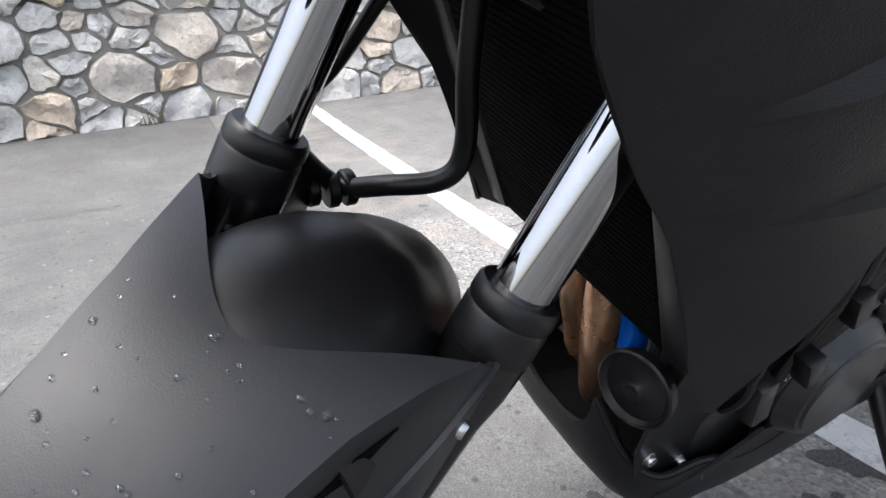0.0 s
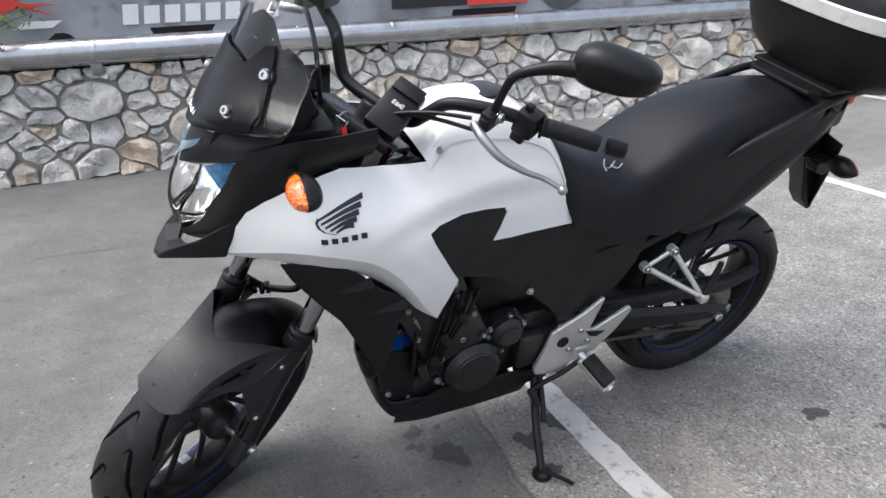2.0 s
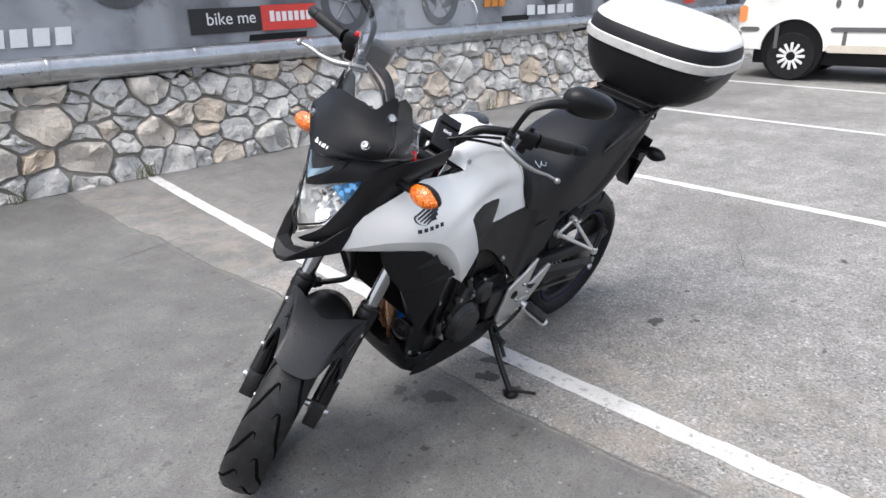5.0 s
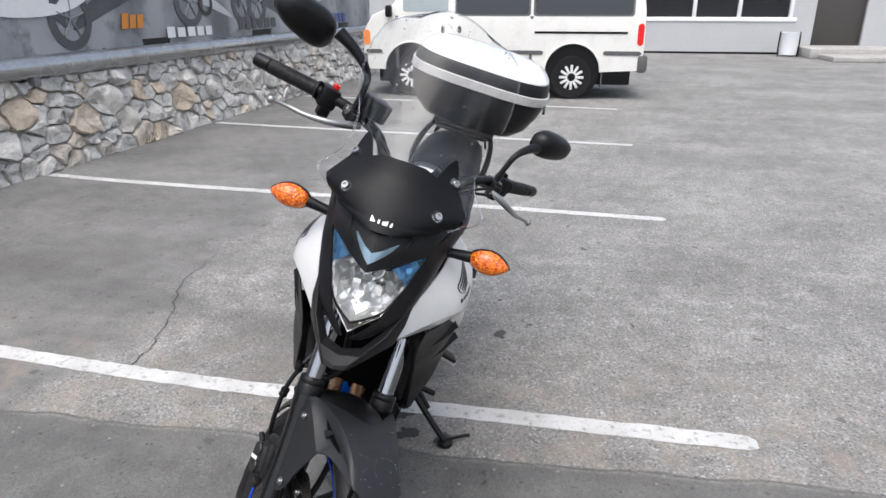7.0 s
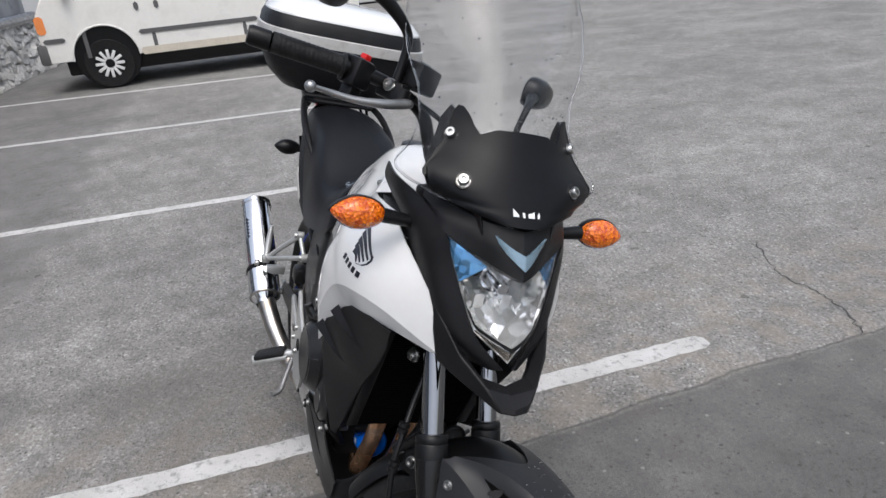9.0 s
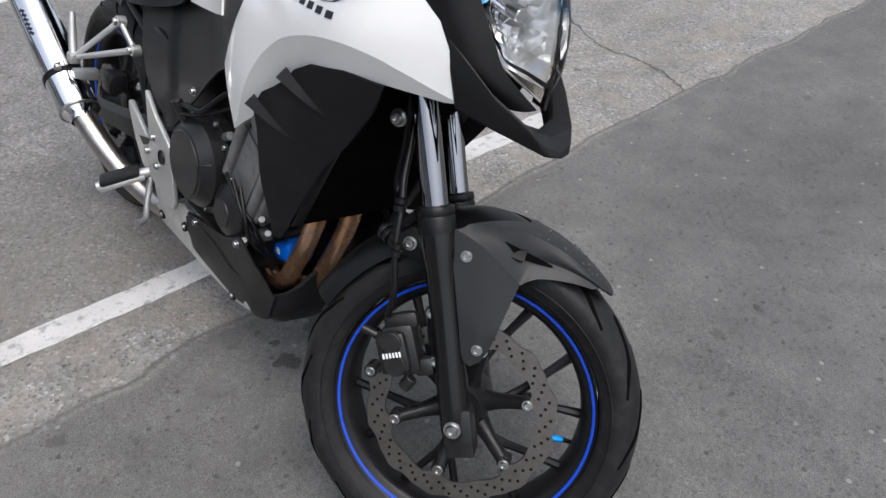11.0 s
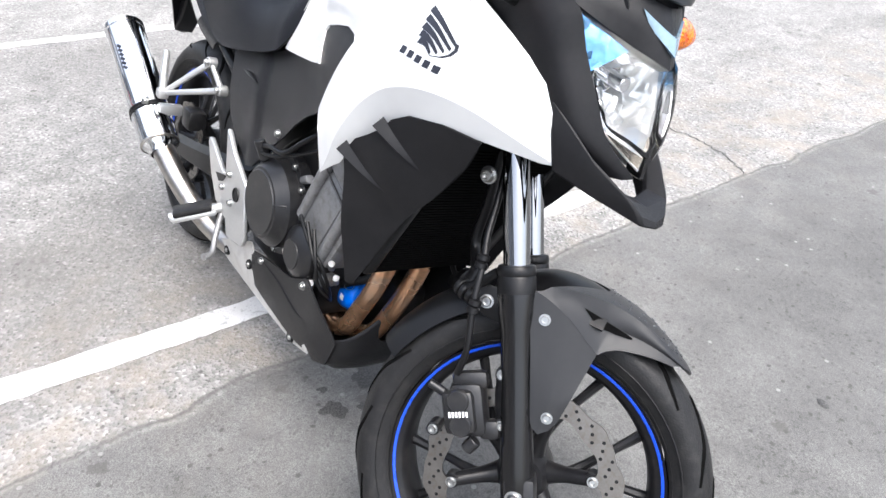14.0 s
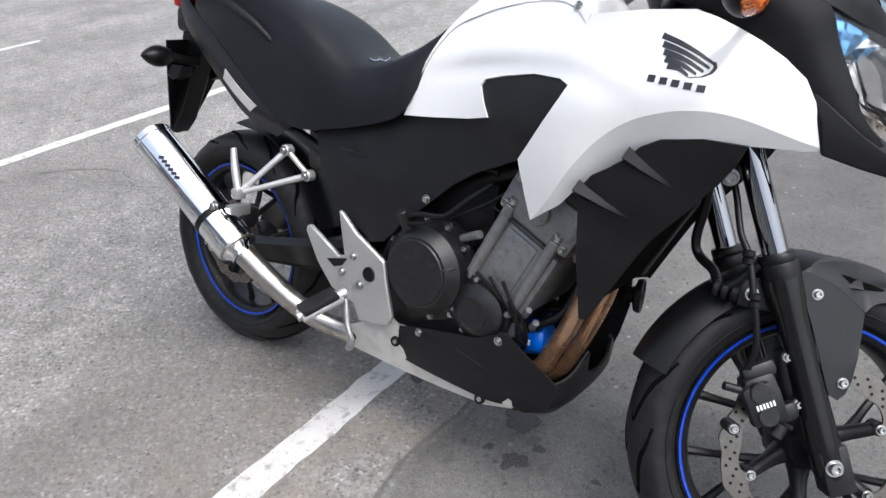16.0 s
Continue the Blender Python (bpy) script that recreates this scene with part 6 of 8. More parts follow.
for s in (1, -1):
    b = lofted([
        [(0.45, s * 0.085, 0.455), (0.32, s * 0.118, 0.432), (0.15, s * 0.125, 0.392), (-0.02, s * 0.122, 0.352), (-0.10, s * 0.120, 0.325)],
        [(0.45, s * 0.105, 0.44), (0.32, s * 0.138, 0.415), (0.15, s * 0.142, 0.375), (-0.02, s * 0.138, 0.335), (-0.105, s * 0.134, 0.310)],
        [(0.45, s * 0.105, 0.38), (0.32, s * 0.138, 0.365), (0.15, s * 0.142, 0.335), (-0.02, s * 0.138, 0.305), (-0.105, s * 0.134, 0.295)],
        [(0.45, s * 0.085, 0.365), (0.32, s * 0.118, 0.350), (0.15, s * 0.125, 0.322), (-0.02, s * 0.122, 0.292), (-0.10, s * 0.120, 0.285)],
        [(0.45, s * 0.080, 0.455), (0.32, s * 0.112, 0.430), (0.15, s * 0.120, 0.390), (-0.02, s * 0.117, 0.350), (-0.10, s * 0.115, 0.323)],
    ], 24, 13, 0, sharp=True)
    a_ = part("swingarm", b, M_BLACK, bike, "black box-section swingarm")
    swing = swing or a_
    part("axle_nut", solid_rod((-0.057, s * 0.132, 0.310), (-0.057, s * 0.155, 0.310), 0.014, 6), M_BOLT, a_)
    part("chain_adjuster", box_bm((-0.12, s * 0.125 - 0.006, 0.296), (-0.098, s * 0.125 + 0.006, 0.326), bev=0.003), M_BOLT, a_)
part("swing_bridge", box_bm((0.33, -0.12, 0.375), (0.42, 0.12, 0.44), bev=0.02), M_BLACK, swing)
part("rear_axle", solid_rod((-0.057, -0.14, 0.31), (-0.057, 0.15, 0.31), 0.010, 16), M_BOLT, rear_wheel)
# chain, guard and sprocket on the left
b = lathe_bm([(0.0, 0.004), (0.085, 0.004), (0.092, 0.003), (0.092, -0.003), (0.085, -0.004), (0.0, -0.004)], 42, "y", (-0.057, 0.092, 0.31))
spr = part("sprocket", b, M_DISC, rear_wheel, "steel rear sprocket")
for z0, z1 in ((0.398, 0.43), (0.222, 0.348)):
    b = bmesh.new()
    for k in range(34):
        t_ = k / 33
        p = Vector((-0.057 + 0.62 * t_, 0.092 + 0.012 * t_, z0 + (z1 - z0) * t_))
        box_bm((-0.0085, -0.008, -0.0065), (0.0085, 0.008, 0.0065), b, Matrix.Translation(p) @ Matrix.Rotation(-math.atan2(z1 - z0, 0.62), 4, "Y"), 0)
    part("chain_run", b, M_DISC, bike, "grimy drive chain")["kind"] = "stuff"
b = lofted([[(0.40, 0.085, 0.475), (0.2, 0.09, 0.455), (0.0, 0.09, 0.435), (-0.10, 0.09, 0.425), (-0.20, 0.088, 0.435)], [(0.40, 0.118, 0.47), (0.2, 0.124, 0.45), (0.0, 0.122, 0.428), (-0.10, 0.118, 0.415), (-0.205, 0.112, 0.425)], [(0.40, 0.12, 0.44), (0.2, 0.126, 0.415), (0.0, 0.124, 0.395), (-0.10, 0.120, 0.392), (-0.20, 0.113, 0.415)]], 22, 8, 0.003)
part("chain_guard", b, M_DARK, bike, "black plastic chain guard")
b = lofted([[(-0.057 + 0.335 * math.cos(radians(a)), -0.05, 0.31 + 0.335 * math.sin(radians(a))) for a in (20, 45, 70, 95)], [(-0.057 + 0.345 * math.cos(radians(a)), 0.0, 0.31 + 0.345 * math.sin(radians(a))) for a in (20, 45, 70, 95)], [(-0.057 + 0.335 * math.cos(radians(a)), 0.05, 0.31 + 0.335 * math.sin(radians(a))) for a in (20, 45, 70, 95)]], 16, 8, 0.003)
part("inner_mudguard", b, M_BLACK, bike, "black inner rear mudguard")
part("shock_absorber", rod_bm((0.33, 0.0, 0.42), (0.40, 0.0, 0.66), [(0.02, 0), (0.03, 0.1), (0.032, 0.12), (0.026, 0.16), (0.032, 0.24), (0.026, 0.32), (0.032, 0.40), (0.026, 0.48), (0.032, 0.56), (0.026, 0.64), (0.03, 0.8), (0.02, 1)], 18), M_BLACK, bike)
part("rear_caliper", box_bm((-0.03, -0.115, 0.375), (0.035, -0.060, 0.435), bev=0.012), M_ENGB, bike, "black rear brake caliper")

# ---- footrests ----
for s in (1, -1):
    o = [(0.432, 0.540), (0.442, 0.538), (0.490, 0.500), (0.545, 0.474), (0.576, 0.458), (0.590, 0.400), (0.610, 0.340), (0.602, 0.316), (0.560, 0.305), (0.515, 0.298), (0.494, 0.334), (0.455, 0.342), (0.424, 0.350), (0.372, 0.401), (0.330, 0.466), (0.334, 0.480), (0.345, 0.482), (0.404, 0.452), (0.440, 0.434), (0.458, 0.440), (0.452, 0.462)]
    pl = part("footrest_plate", plate_bm(o, s * 0.155 if s > 0 else -0.167, 0.012), M_CAST, bike, "cast aluminium footrest plate", bevel=0.0035)
    p = Vector((0.537, s * 0.168, 0.418))
    part("plate_hole", lathe_bm([(0, 0.0), (0.014, 0.0), (0.014, s * 0.0012), (0.0165, s * 0.0022), (0.0175, s * 0.0)], 22, "y", p), M_BLACK, pl)
    b = plate_bm([(0.405, 0.418), (0.47, 0.436), (0.455, 0.415), (0.43, 0.405)], s * 0.1675 if s > 0 else -0.1685, 0.001)
    part("plate_window", b, M_BLACK, pl)
    for x, z in ((0.487, 0.446), (0.455, 0.400), (0.512, 0.385)):
        bolt(pl, (x, s * 0.1675, z), (0, s, 0), 1.1)
    q0, q1 = Vector((0.468, s * 0.165, 0.352)), Vector((0.428, s * 0.272, 0.305))
    peg = part("foot_peg", tube_bm([q0, q0.lerp(q1, 0.5), q1], [0.012, 0.010, 0.011], 10, 12), M_CAST, pl, "aluminium footpeg with rubber top")
    dd = (q1 - q0).normalized()
    mm = Matrix.Translation(q0.lerp(q1, 0.58) + Vector((0, 0, 0.009))) @ dd.to_track_quat("Y", "Z").to_matrix().to_4x4()
    part("peg_rubber", box_bm((-0.025, -0.046, -0.004), (0.025, 0.044, 0.011), bev=0.005, m=mm), M_RUBBER, peg)
    part("peg_base", box_bm((-0.025, -0.054, -0.016), (0.025, 0.050, -0.003), bev=0.004, m=mm), M_CAST, peg)
    part("peg_mount", box_bm((0.445, s * 0.150 - 0.018, 0.335), (0.492, s * 0.150 + 0.022, 0.380), bev=0.007), M_CAST, pl)
    # passenger footrest bracket: an open triangle
    b = bmesh.new()
    t0, t1, t2 = (0.237, s * 0.150, 0.637), (0.302, s * 0.140, 0.588), (0.172, s * 0.238, 0.528)
    tube_bm([t0, t2], [0.0085, 0.0065], 10, 6, b)
    tube_bm([t1, t2], [0.0085, 0.0065], 10, 6, b)
    tube_bm([t0, t1], [0.007, 0.007], 10, 6, b)
    for q in (t0, t1):
        solid_rod(Vector(q) - Vector((0, s * 0.012, 0)), Vector(q) + Vector((0, s * 0.010, 0)), 0.0135, 18, bm=b)
    pb = part("passenger_bracket", b, M_CAST, bike, "cast triangular passenger footrest bracket")
    for q in (t0, t1):
        bolt(pb, Vector(q) + Vector((0, s * 0.010, 0)), (0, s, 0), 1.2)
    part("bracket_end", box_bm((-0.013, -0.013, -0.013), (0.013, 0.013, 0.012), bev=0.005, m=Matrix.Translation(t2)), M_CAST, pb)
    part("passenger_peg", tube_bm([t2, (0.15, s * 0.232, 0.578), (0.135, s * 0.226, 0.628)], [0.009, 0.010, 0.007], 10, 10), M_CAST if s < 0 else M_BLACK, pb)
# brake pedal and gear lever
part("brake_pedal", tube_bm([(0.47, -0.165, 0.335), (0.50, -0.185, 0.285), (0.53, -0.20, 0.262), (0.545, -0.225, 0.260)], [0.008, 0.007, 0.007, 0.009], 10, 20), M_ENGG, bike, "grey rear brake pedal")
part("gear_lever", tube_bm([(0.46, 0.17, 0.33), (0.53, 0.175, 0.30), (0.60, 0.18, 0.285), (0.625, 0.195, 0.285)], 0.007, 10, 20), M_BLACK, bike, "black gear lever")
part("lever_rubber", solid_rod((0.622, 0.185, 0.285), (0.628, 0.235, 0.283), 0.010, 14), M_RUBBER, bike)
# side stand, reaching the ground
def to_bike(p):
    return bike.matrix_world.inverted() @ Vector(p)


foot = to_bike((0.636, 0.345, 0.014))
top_ = Vector((0.565, 0.115, 0.27))
stand = part("side_stand", tube_bm([top_, top_.lerp(foot, 0.5) + Vector((0.008, 0, 0)), foot], [0.014, 0.011, 0.011], 12, 20), M_BLACK, bike, "black side stand holding the bike up")
fb = lathe_bm([(0, 0.012), (0.016, 0.012), (0.026, 0.005), (0.028, -0.004), (0.024, -0.0115), (0, -0.0115)], 24, "z")
part("stand_foot", fb, M_BLACK, stand, m=Matrix.Translation(foot) @ Matrix.Rotation(LEAN, 4, "X"))
part("stand_tab", tube_bm([foot + Vector((0, 0, 0.012)), foot + Vector((-0.03, 0.05, 0.026)), foot + Vector((-0.04, 0.075, 0.034))], 0.006, 8, 10), M_BLACK, stand)
part("stand_spring", tube_bm([top_ + Vector((0.0, 0.03, 0.0)), top_.lerp(foot, 0.5) + Vector((-0.012, 0.012, 0))], 0.008, 10, 10), M_BLACK, stand)
part("stand_bracket", box_bm((0.53, 0.07, 0.245), (0.615, 0.135, 0.30), bev=0.012), M_BLACK, stand)
# rain drops on the mudguard
random.seed(11)
db = bmesh.new()
bmesh.ops.create_icosphere(db, subdivisions=2, radius=0.0024)
for v in db.verts:
    v.co.z = max(v.co.z, -0.0006) * 0.75
dfirst = None
for i in range(170):
    deg, v = random.uniform(66, 128), random.uniform(-0.75, 0.75)
    if deg < 92:
        r_, y_ = guard_skin(deg, abs(v) * 0.8)
        p = at_hub(r_ + 0.0004, deg, math.copysign(y_, v))
    else:
        p = guard_pt(deg, v * 0.8, 0.3245 + 0.014 * math.sin(math.pi * min(1, (deg - 90) / 74 * 2.4)) * (1 - (v * 0.8) ** 2), 0.078, 0.035)
    n = (p - Vector((HUB.x, p.y * 0.3, HUB.z))).normalized()
    sc = random.choice((0.35, 0.45, 0.6, 0.8, 1.0))
    m = STEER @ Matrix.Translation(p) @ n.to_track_quat("Z", "Y").to_matrix().to_4x4() @ Matrix.Diagonal((sc * random.uniform(0.8, 1.5), sc, sc, 1))
    if dfirst is None:
        dfirst = part("water_drop", db, M_DROP, guard)
        dfirst.matrix_basis = m
    else:
        clone(dfirst, guard, m)

# ---- ground ----
def node_mat(name):
    m = bpy.data.materials.new(name)
    m.use_nodes = True
    return m, m.node_tree.nodes, m.node_tree.links, m.node_tree.nodes["Principled BSDF"]


def noise_node(N, L, tc, scale, detail=4, rough=0.5):
    n = N.new("ShaderNodeTexNoise")
    n.inputs["Scale"].default_value, n.inputs["Detail"].default_value, n.inputs["Roughness"].default_value = scale, detail, rough
    L.new(tc, n.inputs["Vector"])
    return n.outputs["Fac"]


def ramp(N, L, src, lo, hi, a=0.0, b=1.0):
    r = N.new("ShaderNodeMapRange")
    r.inputs["From Min"].default_value, r.inputs["From Max"].default_value = lo, hi
    r.inputs["To Min"].default_value, r.inputs["To Max"].default_value = a, b
    L.new(src, r.inputs["Value"])
    return r.outputs[0]


def blend(N, L, fac, a, b, mode="MIX"):
    m = N.new("ShaderNodeMix")
    m.data_type, m.blend_type = "RGBA", mode
    for key, v in (("Factor", fac), ("A", a), ("B", b)):
        if isinstance(v, (int, float)):
            m.inputs[key].default_value = v
        elif isinstance(v, tuple):
            m.inputs[key].default_value = (*v, 1)
        else:
            L.new(v, m.inputs[key])
    return m.outputs["Result"]


def maths(N, L, op, a, b=0.0):
    m = N.new("ShaderNodeMath")
    m.operation = op
    for k, v in enumerate((a, b)):
        if isinstance(v, (int, float)):
            m.inputs[k].default_value = v
        else:
            L.new(v, m.inputs[k])
    return m.outputs[0]


def asphalt():
    m, N, L, B = node_mat("parking_asphalt")
    geo = N.new("ShaderNodeNewGeometry").outputs["Position"]
    sep = N.new("ShaderNodeSeparateXYZ")
    L.new(geo, sep.inputs[0])
    wob = noise_node(N, L, geo, 2.2, 5)
    # coarse old surface behind the seam, a finer grey layer ahead of it and along the wall
    x_ = maths(N, L, "ADD", sep.outputs["X"], maths(N, L, "MULTIPLY", maths(N, L, "SUBTRACT", wob, 0.5), 0.16))
    y_ = maths(N, L, "ADD", sep.outputs["Y"], maths(N, L, "MULTIPLY", maths(N, L, "SUBTRACT", wob, 0.5), 1.2))
    fine = ramp(N, L, x_, 0.67, 0.71)
    verge = ramp(N, L, y_, -1.15, -1.4)
    grit = N.new("ShaderNodeTexVoronoi"); grit.voronoi_dimensions = "2D"; grit.inputs["Scale"].default_value = 125; L.new(geo, grit.inputs["Vector"])
    tone = N.new("ShaderNodeSeparateColor"); L.new(grit.outputs["Color"], tone.inputs[0])
    grit2 = N.new("ShaderNodeTexVoronoi"); grit2.voronoi_dimensions = "2D"; grit2.inputs["Scale"].default_value = 170; L.new(geo, grit2.inputs["Vector"])
    tone2 = N.new("ShaderNodeSeparateColor"); L.new(grit2.outputs["Color"], tone2.inputs[0])
    speck = noise_node(N, L, geo, 330, 4, 0.65)
    big = noise_node(N, L, geo, 0.9, 11, 0.72)
    mid = noise_node(N, L, geo, 7, 9, 0.72)
    coarse = blend(N, L, ramp(N, L, tone.outputs[0], 0.1, 0.95), (0.200, 0.198, 0.192), (0.325, 0.320, 0.311))
    coarse = blend(N, L, ramp(N, L, tone.outputs[1], 0.95, 0.965, 0, 0.85), coarse, (0.47, 0.465, 0.455))
    coarse = blend(N, L, ramp(N, L, tone2.outputs[0], 0.94, 0.96, 0, 0.75), coarse, (0.085, 0.083, 0.079))
    smooth_ = blend(N, L, ramp(N, L, speck, 0.35, 0.65), (0.080, 0.080, 0.0785), (0.192, 0.191, 0.187))
    smooth_ = blend(N, L, ramp(N, L, tone2.outputs[1], 0.95, 0.98, 0, 0.4), smooth_, (0.18, 0.178, 0.174))
    smooth_ = blend(N, L, ramp(N, L, tone2.outputs[2], 0.955, 0.975, 0, 0.7), smooth_, (0.075, 0.074, 0.07))
    coarse = blend(N, L, verge, coarse, blend(N, L, ramp(N, L, speck, 0.35, 0.65), (0.165, 0.164, 0.160), (0.225, 0.223, 0.217)))
    col = blend(N, L, fine, coarse, smooth_)
    col = blend(N, L, 1.0, col, blend(N, L, ramp(N, L, big, 0.38, 0.64), (0.67, 0.662, 0.652), (1.01, 1.0, 0.985)), "MULTIPLY")
    col = blend(N, L, 1.0, col, blend(N, L, ramp(N, L, mid, 0.34, 0.66), (0.78, 0.775, 0.77), (1.15, 1.15, 1.145)), "MULTIPLY")
    grain = noise_node(N, L, geo, 70, 7, 0.72)
    col = blend(N, L, 1.0, col, blend(N, L, ramp(N, L, grain, 0.36, 0.64), (0.84, 0.84, 0.835), (1.12, 1.12, 1.115)), "MULTIPLY")
    # old oil and tyre marks
    blot = noise_node(N, L, geo, 1.7, 12, 0.75)
    col = blend(N, L, ramp(N, L, blot, 0.57, 0.70, 0, 0.5), col, (0.085, 0.082, 0.078))
    pit = noise_node(N, L, geo, 34, 5, 0.6)
    col = blend(N, L, maths(N, L, "MULTIPLY", ramp(N, L, pit, 0.63, 0.69, 0, 0.75), ramp(N, L, blot, 0.40, 0.58)), col, (0.080, 0.078, 0.074))
    # small open pits and pale chips in the surface
    hole = N.new("ShaderNodeTexVoronoi"); hole.voronoi_dimensions = "2D"; hole.inputs["Scale"].default_value = 19; L.new(geo, hole.inputs["Vector"])
    pick = N.new("ShaderNodeSeparateColor"); L.new(hole.outputs["Color"], pick.inputs[0])
    spot = ramp(N, L, maths(N, L, "ADD", hole.outputs["Distance"], maths(N, L, "MULTIPLY", grain, 0.12)), 0.14, 0.19, 1, 0)
    col = blend(N, L, maths(N, L, "MULTIPLY", spot, ramp(N, L, pick.outputs[0], 0.80, 0.84, 0, 0.75)), col, (0.045, 0.043, 0.04))
    col = blend(N, L, maths(N, L, "MULTIPLY", spot, ramp(N, L, pick.outputs[1], 0.93, 0.95, 0, 0.5)), col, (0.30, 0.295, 0.285))
    # larger, ragged hollows that hold dirt, and tan dust round the bay line
    rag = N.new("ShaderNodeVectorMath"); rag.operation = "MULTIPLY_ADD"
    warp = N.new("ShaderNodeTexNoise"); warp.inputs["Scale"].default_value, warp.inputs["Detail"].default_value = 45, 4
    L.new(geo, warp.inputs["Vector"])
    L.new(warp.outputs["Color"], rag.inputs[0]); rag.inputs[1].default_value = (0.05, 0.05, 0.0); L.new(geo, rag.inputs[2])
    pot = N.new("ShaderNodeTexVoronoi"); pot.voronoi_dimensions = "2D"; pot.inputs["Scale"].default_value = 6.5; L.new(rag.outputs[0], pot.inputs["Vector"])
    pot_pick = N.new("ShaderNodeSeparateColor"); L.new(pot.outputs["Color"], pot_pick.inputs[0])
    size = maths(N, L, "MULTIPLY", pot_pick.outputs[1], 0.10)
    pot_in = ramp(N, L, maths(N, L, "SUBTRACT", pot.outputs["Distance"], size), 0.02, 0.045, 1, 0)
    col = blend(N, L, maths(N, L, "MULTIPLY", pot_in, maths(N, L, "MULTIPLY", ramp(N, L, pot_pick.outputs[0], 0.80, 0.84, 0, 0.65), ramp(N, L, blot, 0.36, 0.50, 0.15, 1))), col, (0.065, 0.062, 0.057))
    dust = maths(N, L, "MULTIPLY", ramp(N, L, maths(N, L, "ABSOLUTE", maths(N, L, "SUBTRACT", x_, 0.45)), 0.15, 0.75, 1, 0), ramp(N, L, noise_node(N, L, geo, 5.5, 8, 0.7), 0.46, 0.62))
    col = blend(N, L, maths(N, L, "MULTIPLY", dust, maths(N, L, "MULTIPLY", maths(N, L, "SUBTRACT", 1.0, maths(N, L, "MULTIPLY", fine, 0.8)), 0.55)), col, (0.255, 0.222, 0.180))
    # broad bands where wheels have passed
    st = N.new("ShaderNodeMapping"); st.inputs["Scale"].default_value = (0.9, 0.28, 1.0); st.inputs["Rotation"].default_value = (0, 0, 0.5)
    L.new(geo, st.inputs["Vector"])
    band = noise_node(N, L, st.outputs[0], 1.5, 12, 0.75)
    col = blend(N, L, 1.0, col, blend(N, L, ramp(N, L, band, 0.36, 0.64), (0.84, 0.835, 0.83), (1.10, 1.10, 1.10)), "MULTIPLY")
    # dirty, damp patches where the bikes stand and the bays are driven over
    for px_, py_, rad_, amt_ in ((-0.02, -0.38, 0.62, 0.80), (0.35, 0.05, 0.55, 0.22), (-1.75, 0.30, 0.75, 0.45), (-0.9, -2.1, 0.7, 0.30)):
        dv = N.new("ShaderNodeVectorMath"); dv.operation = "DISTANCE"
        L.new(geo, dv.inputs[0]); dv.inputs[1].default_value = (px_, py_, 0)
        edge_ = maths(N, L, "ADD", dv.outputs["Value"], maths(N, L, "MULTIPLY", maths(N, L, "SUBTRACT", blot, 0.5), 1.6))
        col = blend(N, L, maths(N, L, "MULTIPLY", ramp(N, L, edge_, rad_, rad_ * 0.25), maths(N, L, "MULTIPLY", ramp(N, L, mid, 0.32, 0.60, 0.35, 1.0), amt_)), col, (0.090, 0.085, 0.078))
    # the joint between the two layers
    seam = ramp(N, L, maths(N, L, "ABSOLUTE", maths(N, L, "SUBTRACT", x_, 0.685)), 0.002, 0.009, 0.8, 0)
    crack = maths(N, L, "MULTIPLY", seam, ramp(N, L, mid, 0.35, 0.55))
    col = blend(N, L, maths(N, L, "MULTIPLY", seam, ramp(N, L, mid, 0.30, 0.60, 0.45, 0.9)), col, (0.06, 0.057, 0.053))
    L.new(col, B.inputs["Base Color"])
    L.new(ramp(N, L, mid, 0.3, 0.7, 0.78, 0.95), B.inputs["Roughness"])
    h = maths(N, L, "ADD", maths(N, L, "MULTIPLY", grit.outputs["Distance"], maths(N, L, "SUBTRACT", 1.1, fine)), maths(N, L, "MULTIPLY", speck, 0.35))
    h = maths(N, L, "SUBTRACT", h, maths(N, L, "MULTIPLY", crack, 1.5))
    bp = N.new("ShaderNodeBump"); bp.inputs["Strength"].default_value, bp.inputs["Distance"].default_value = 0.6, 0.005
    L.new(h, bp.inputs["Height"]); L.new(bp.outputs[0], B.inputs["Normal"])
    return m


M_ASPHALT = asphalt()


def ground_z(x, y):
    """The paving swells a little round the front tyre."""
    return 0.037 * math.exp(-((x - 1.48) ** 2 + (y - 0.04) ** 2) / (2 * 0.30 ** 2))


def axis_steps(lo, hi, c0, c1, fine):
    out, v = [lo, lo * 0.4, lo * 0.15, lo * 0.05], c0
    while v <= c1 + 1e-6:
        out.append(v); v += fine
    return sorted(set(round(q, 4) for q in out + [hi * 0.05, hi * 0.15, hi * 0.4, hi]))


xs, ys = axis_steps(-600, 600, -0.2, 3.0, 0.08), axis_steps(-600, 600, -1.4, 1.5, 0.08)
ground = part("ground", grid_bm([[Vector((x, y, ground_z(x, y))) for y in ys] for x in xs]), M_ASPHALT)
tagged(ground, "worn grey asphalt of a parking lot with seams and stains", "ground", kind="structure")

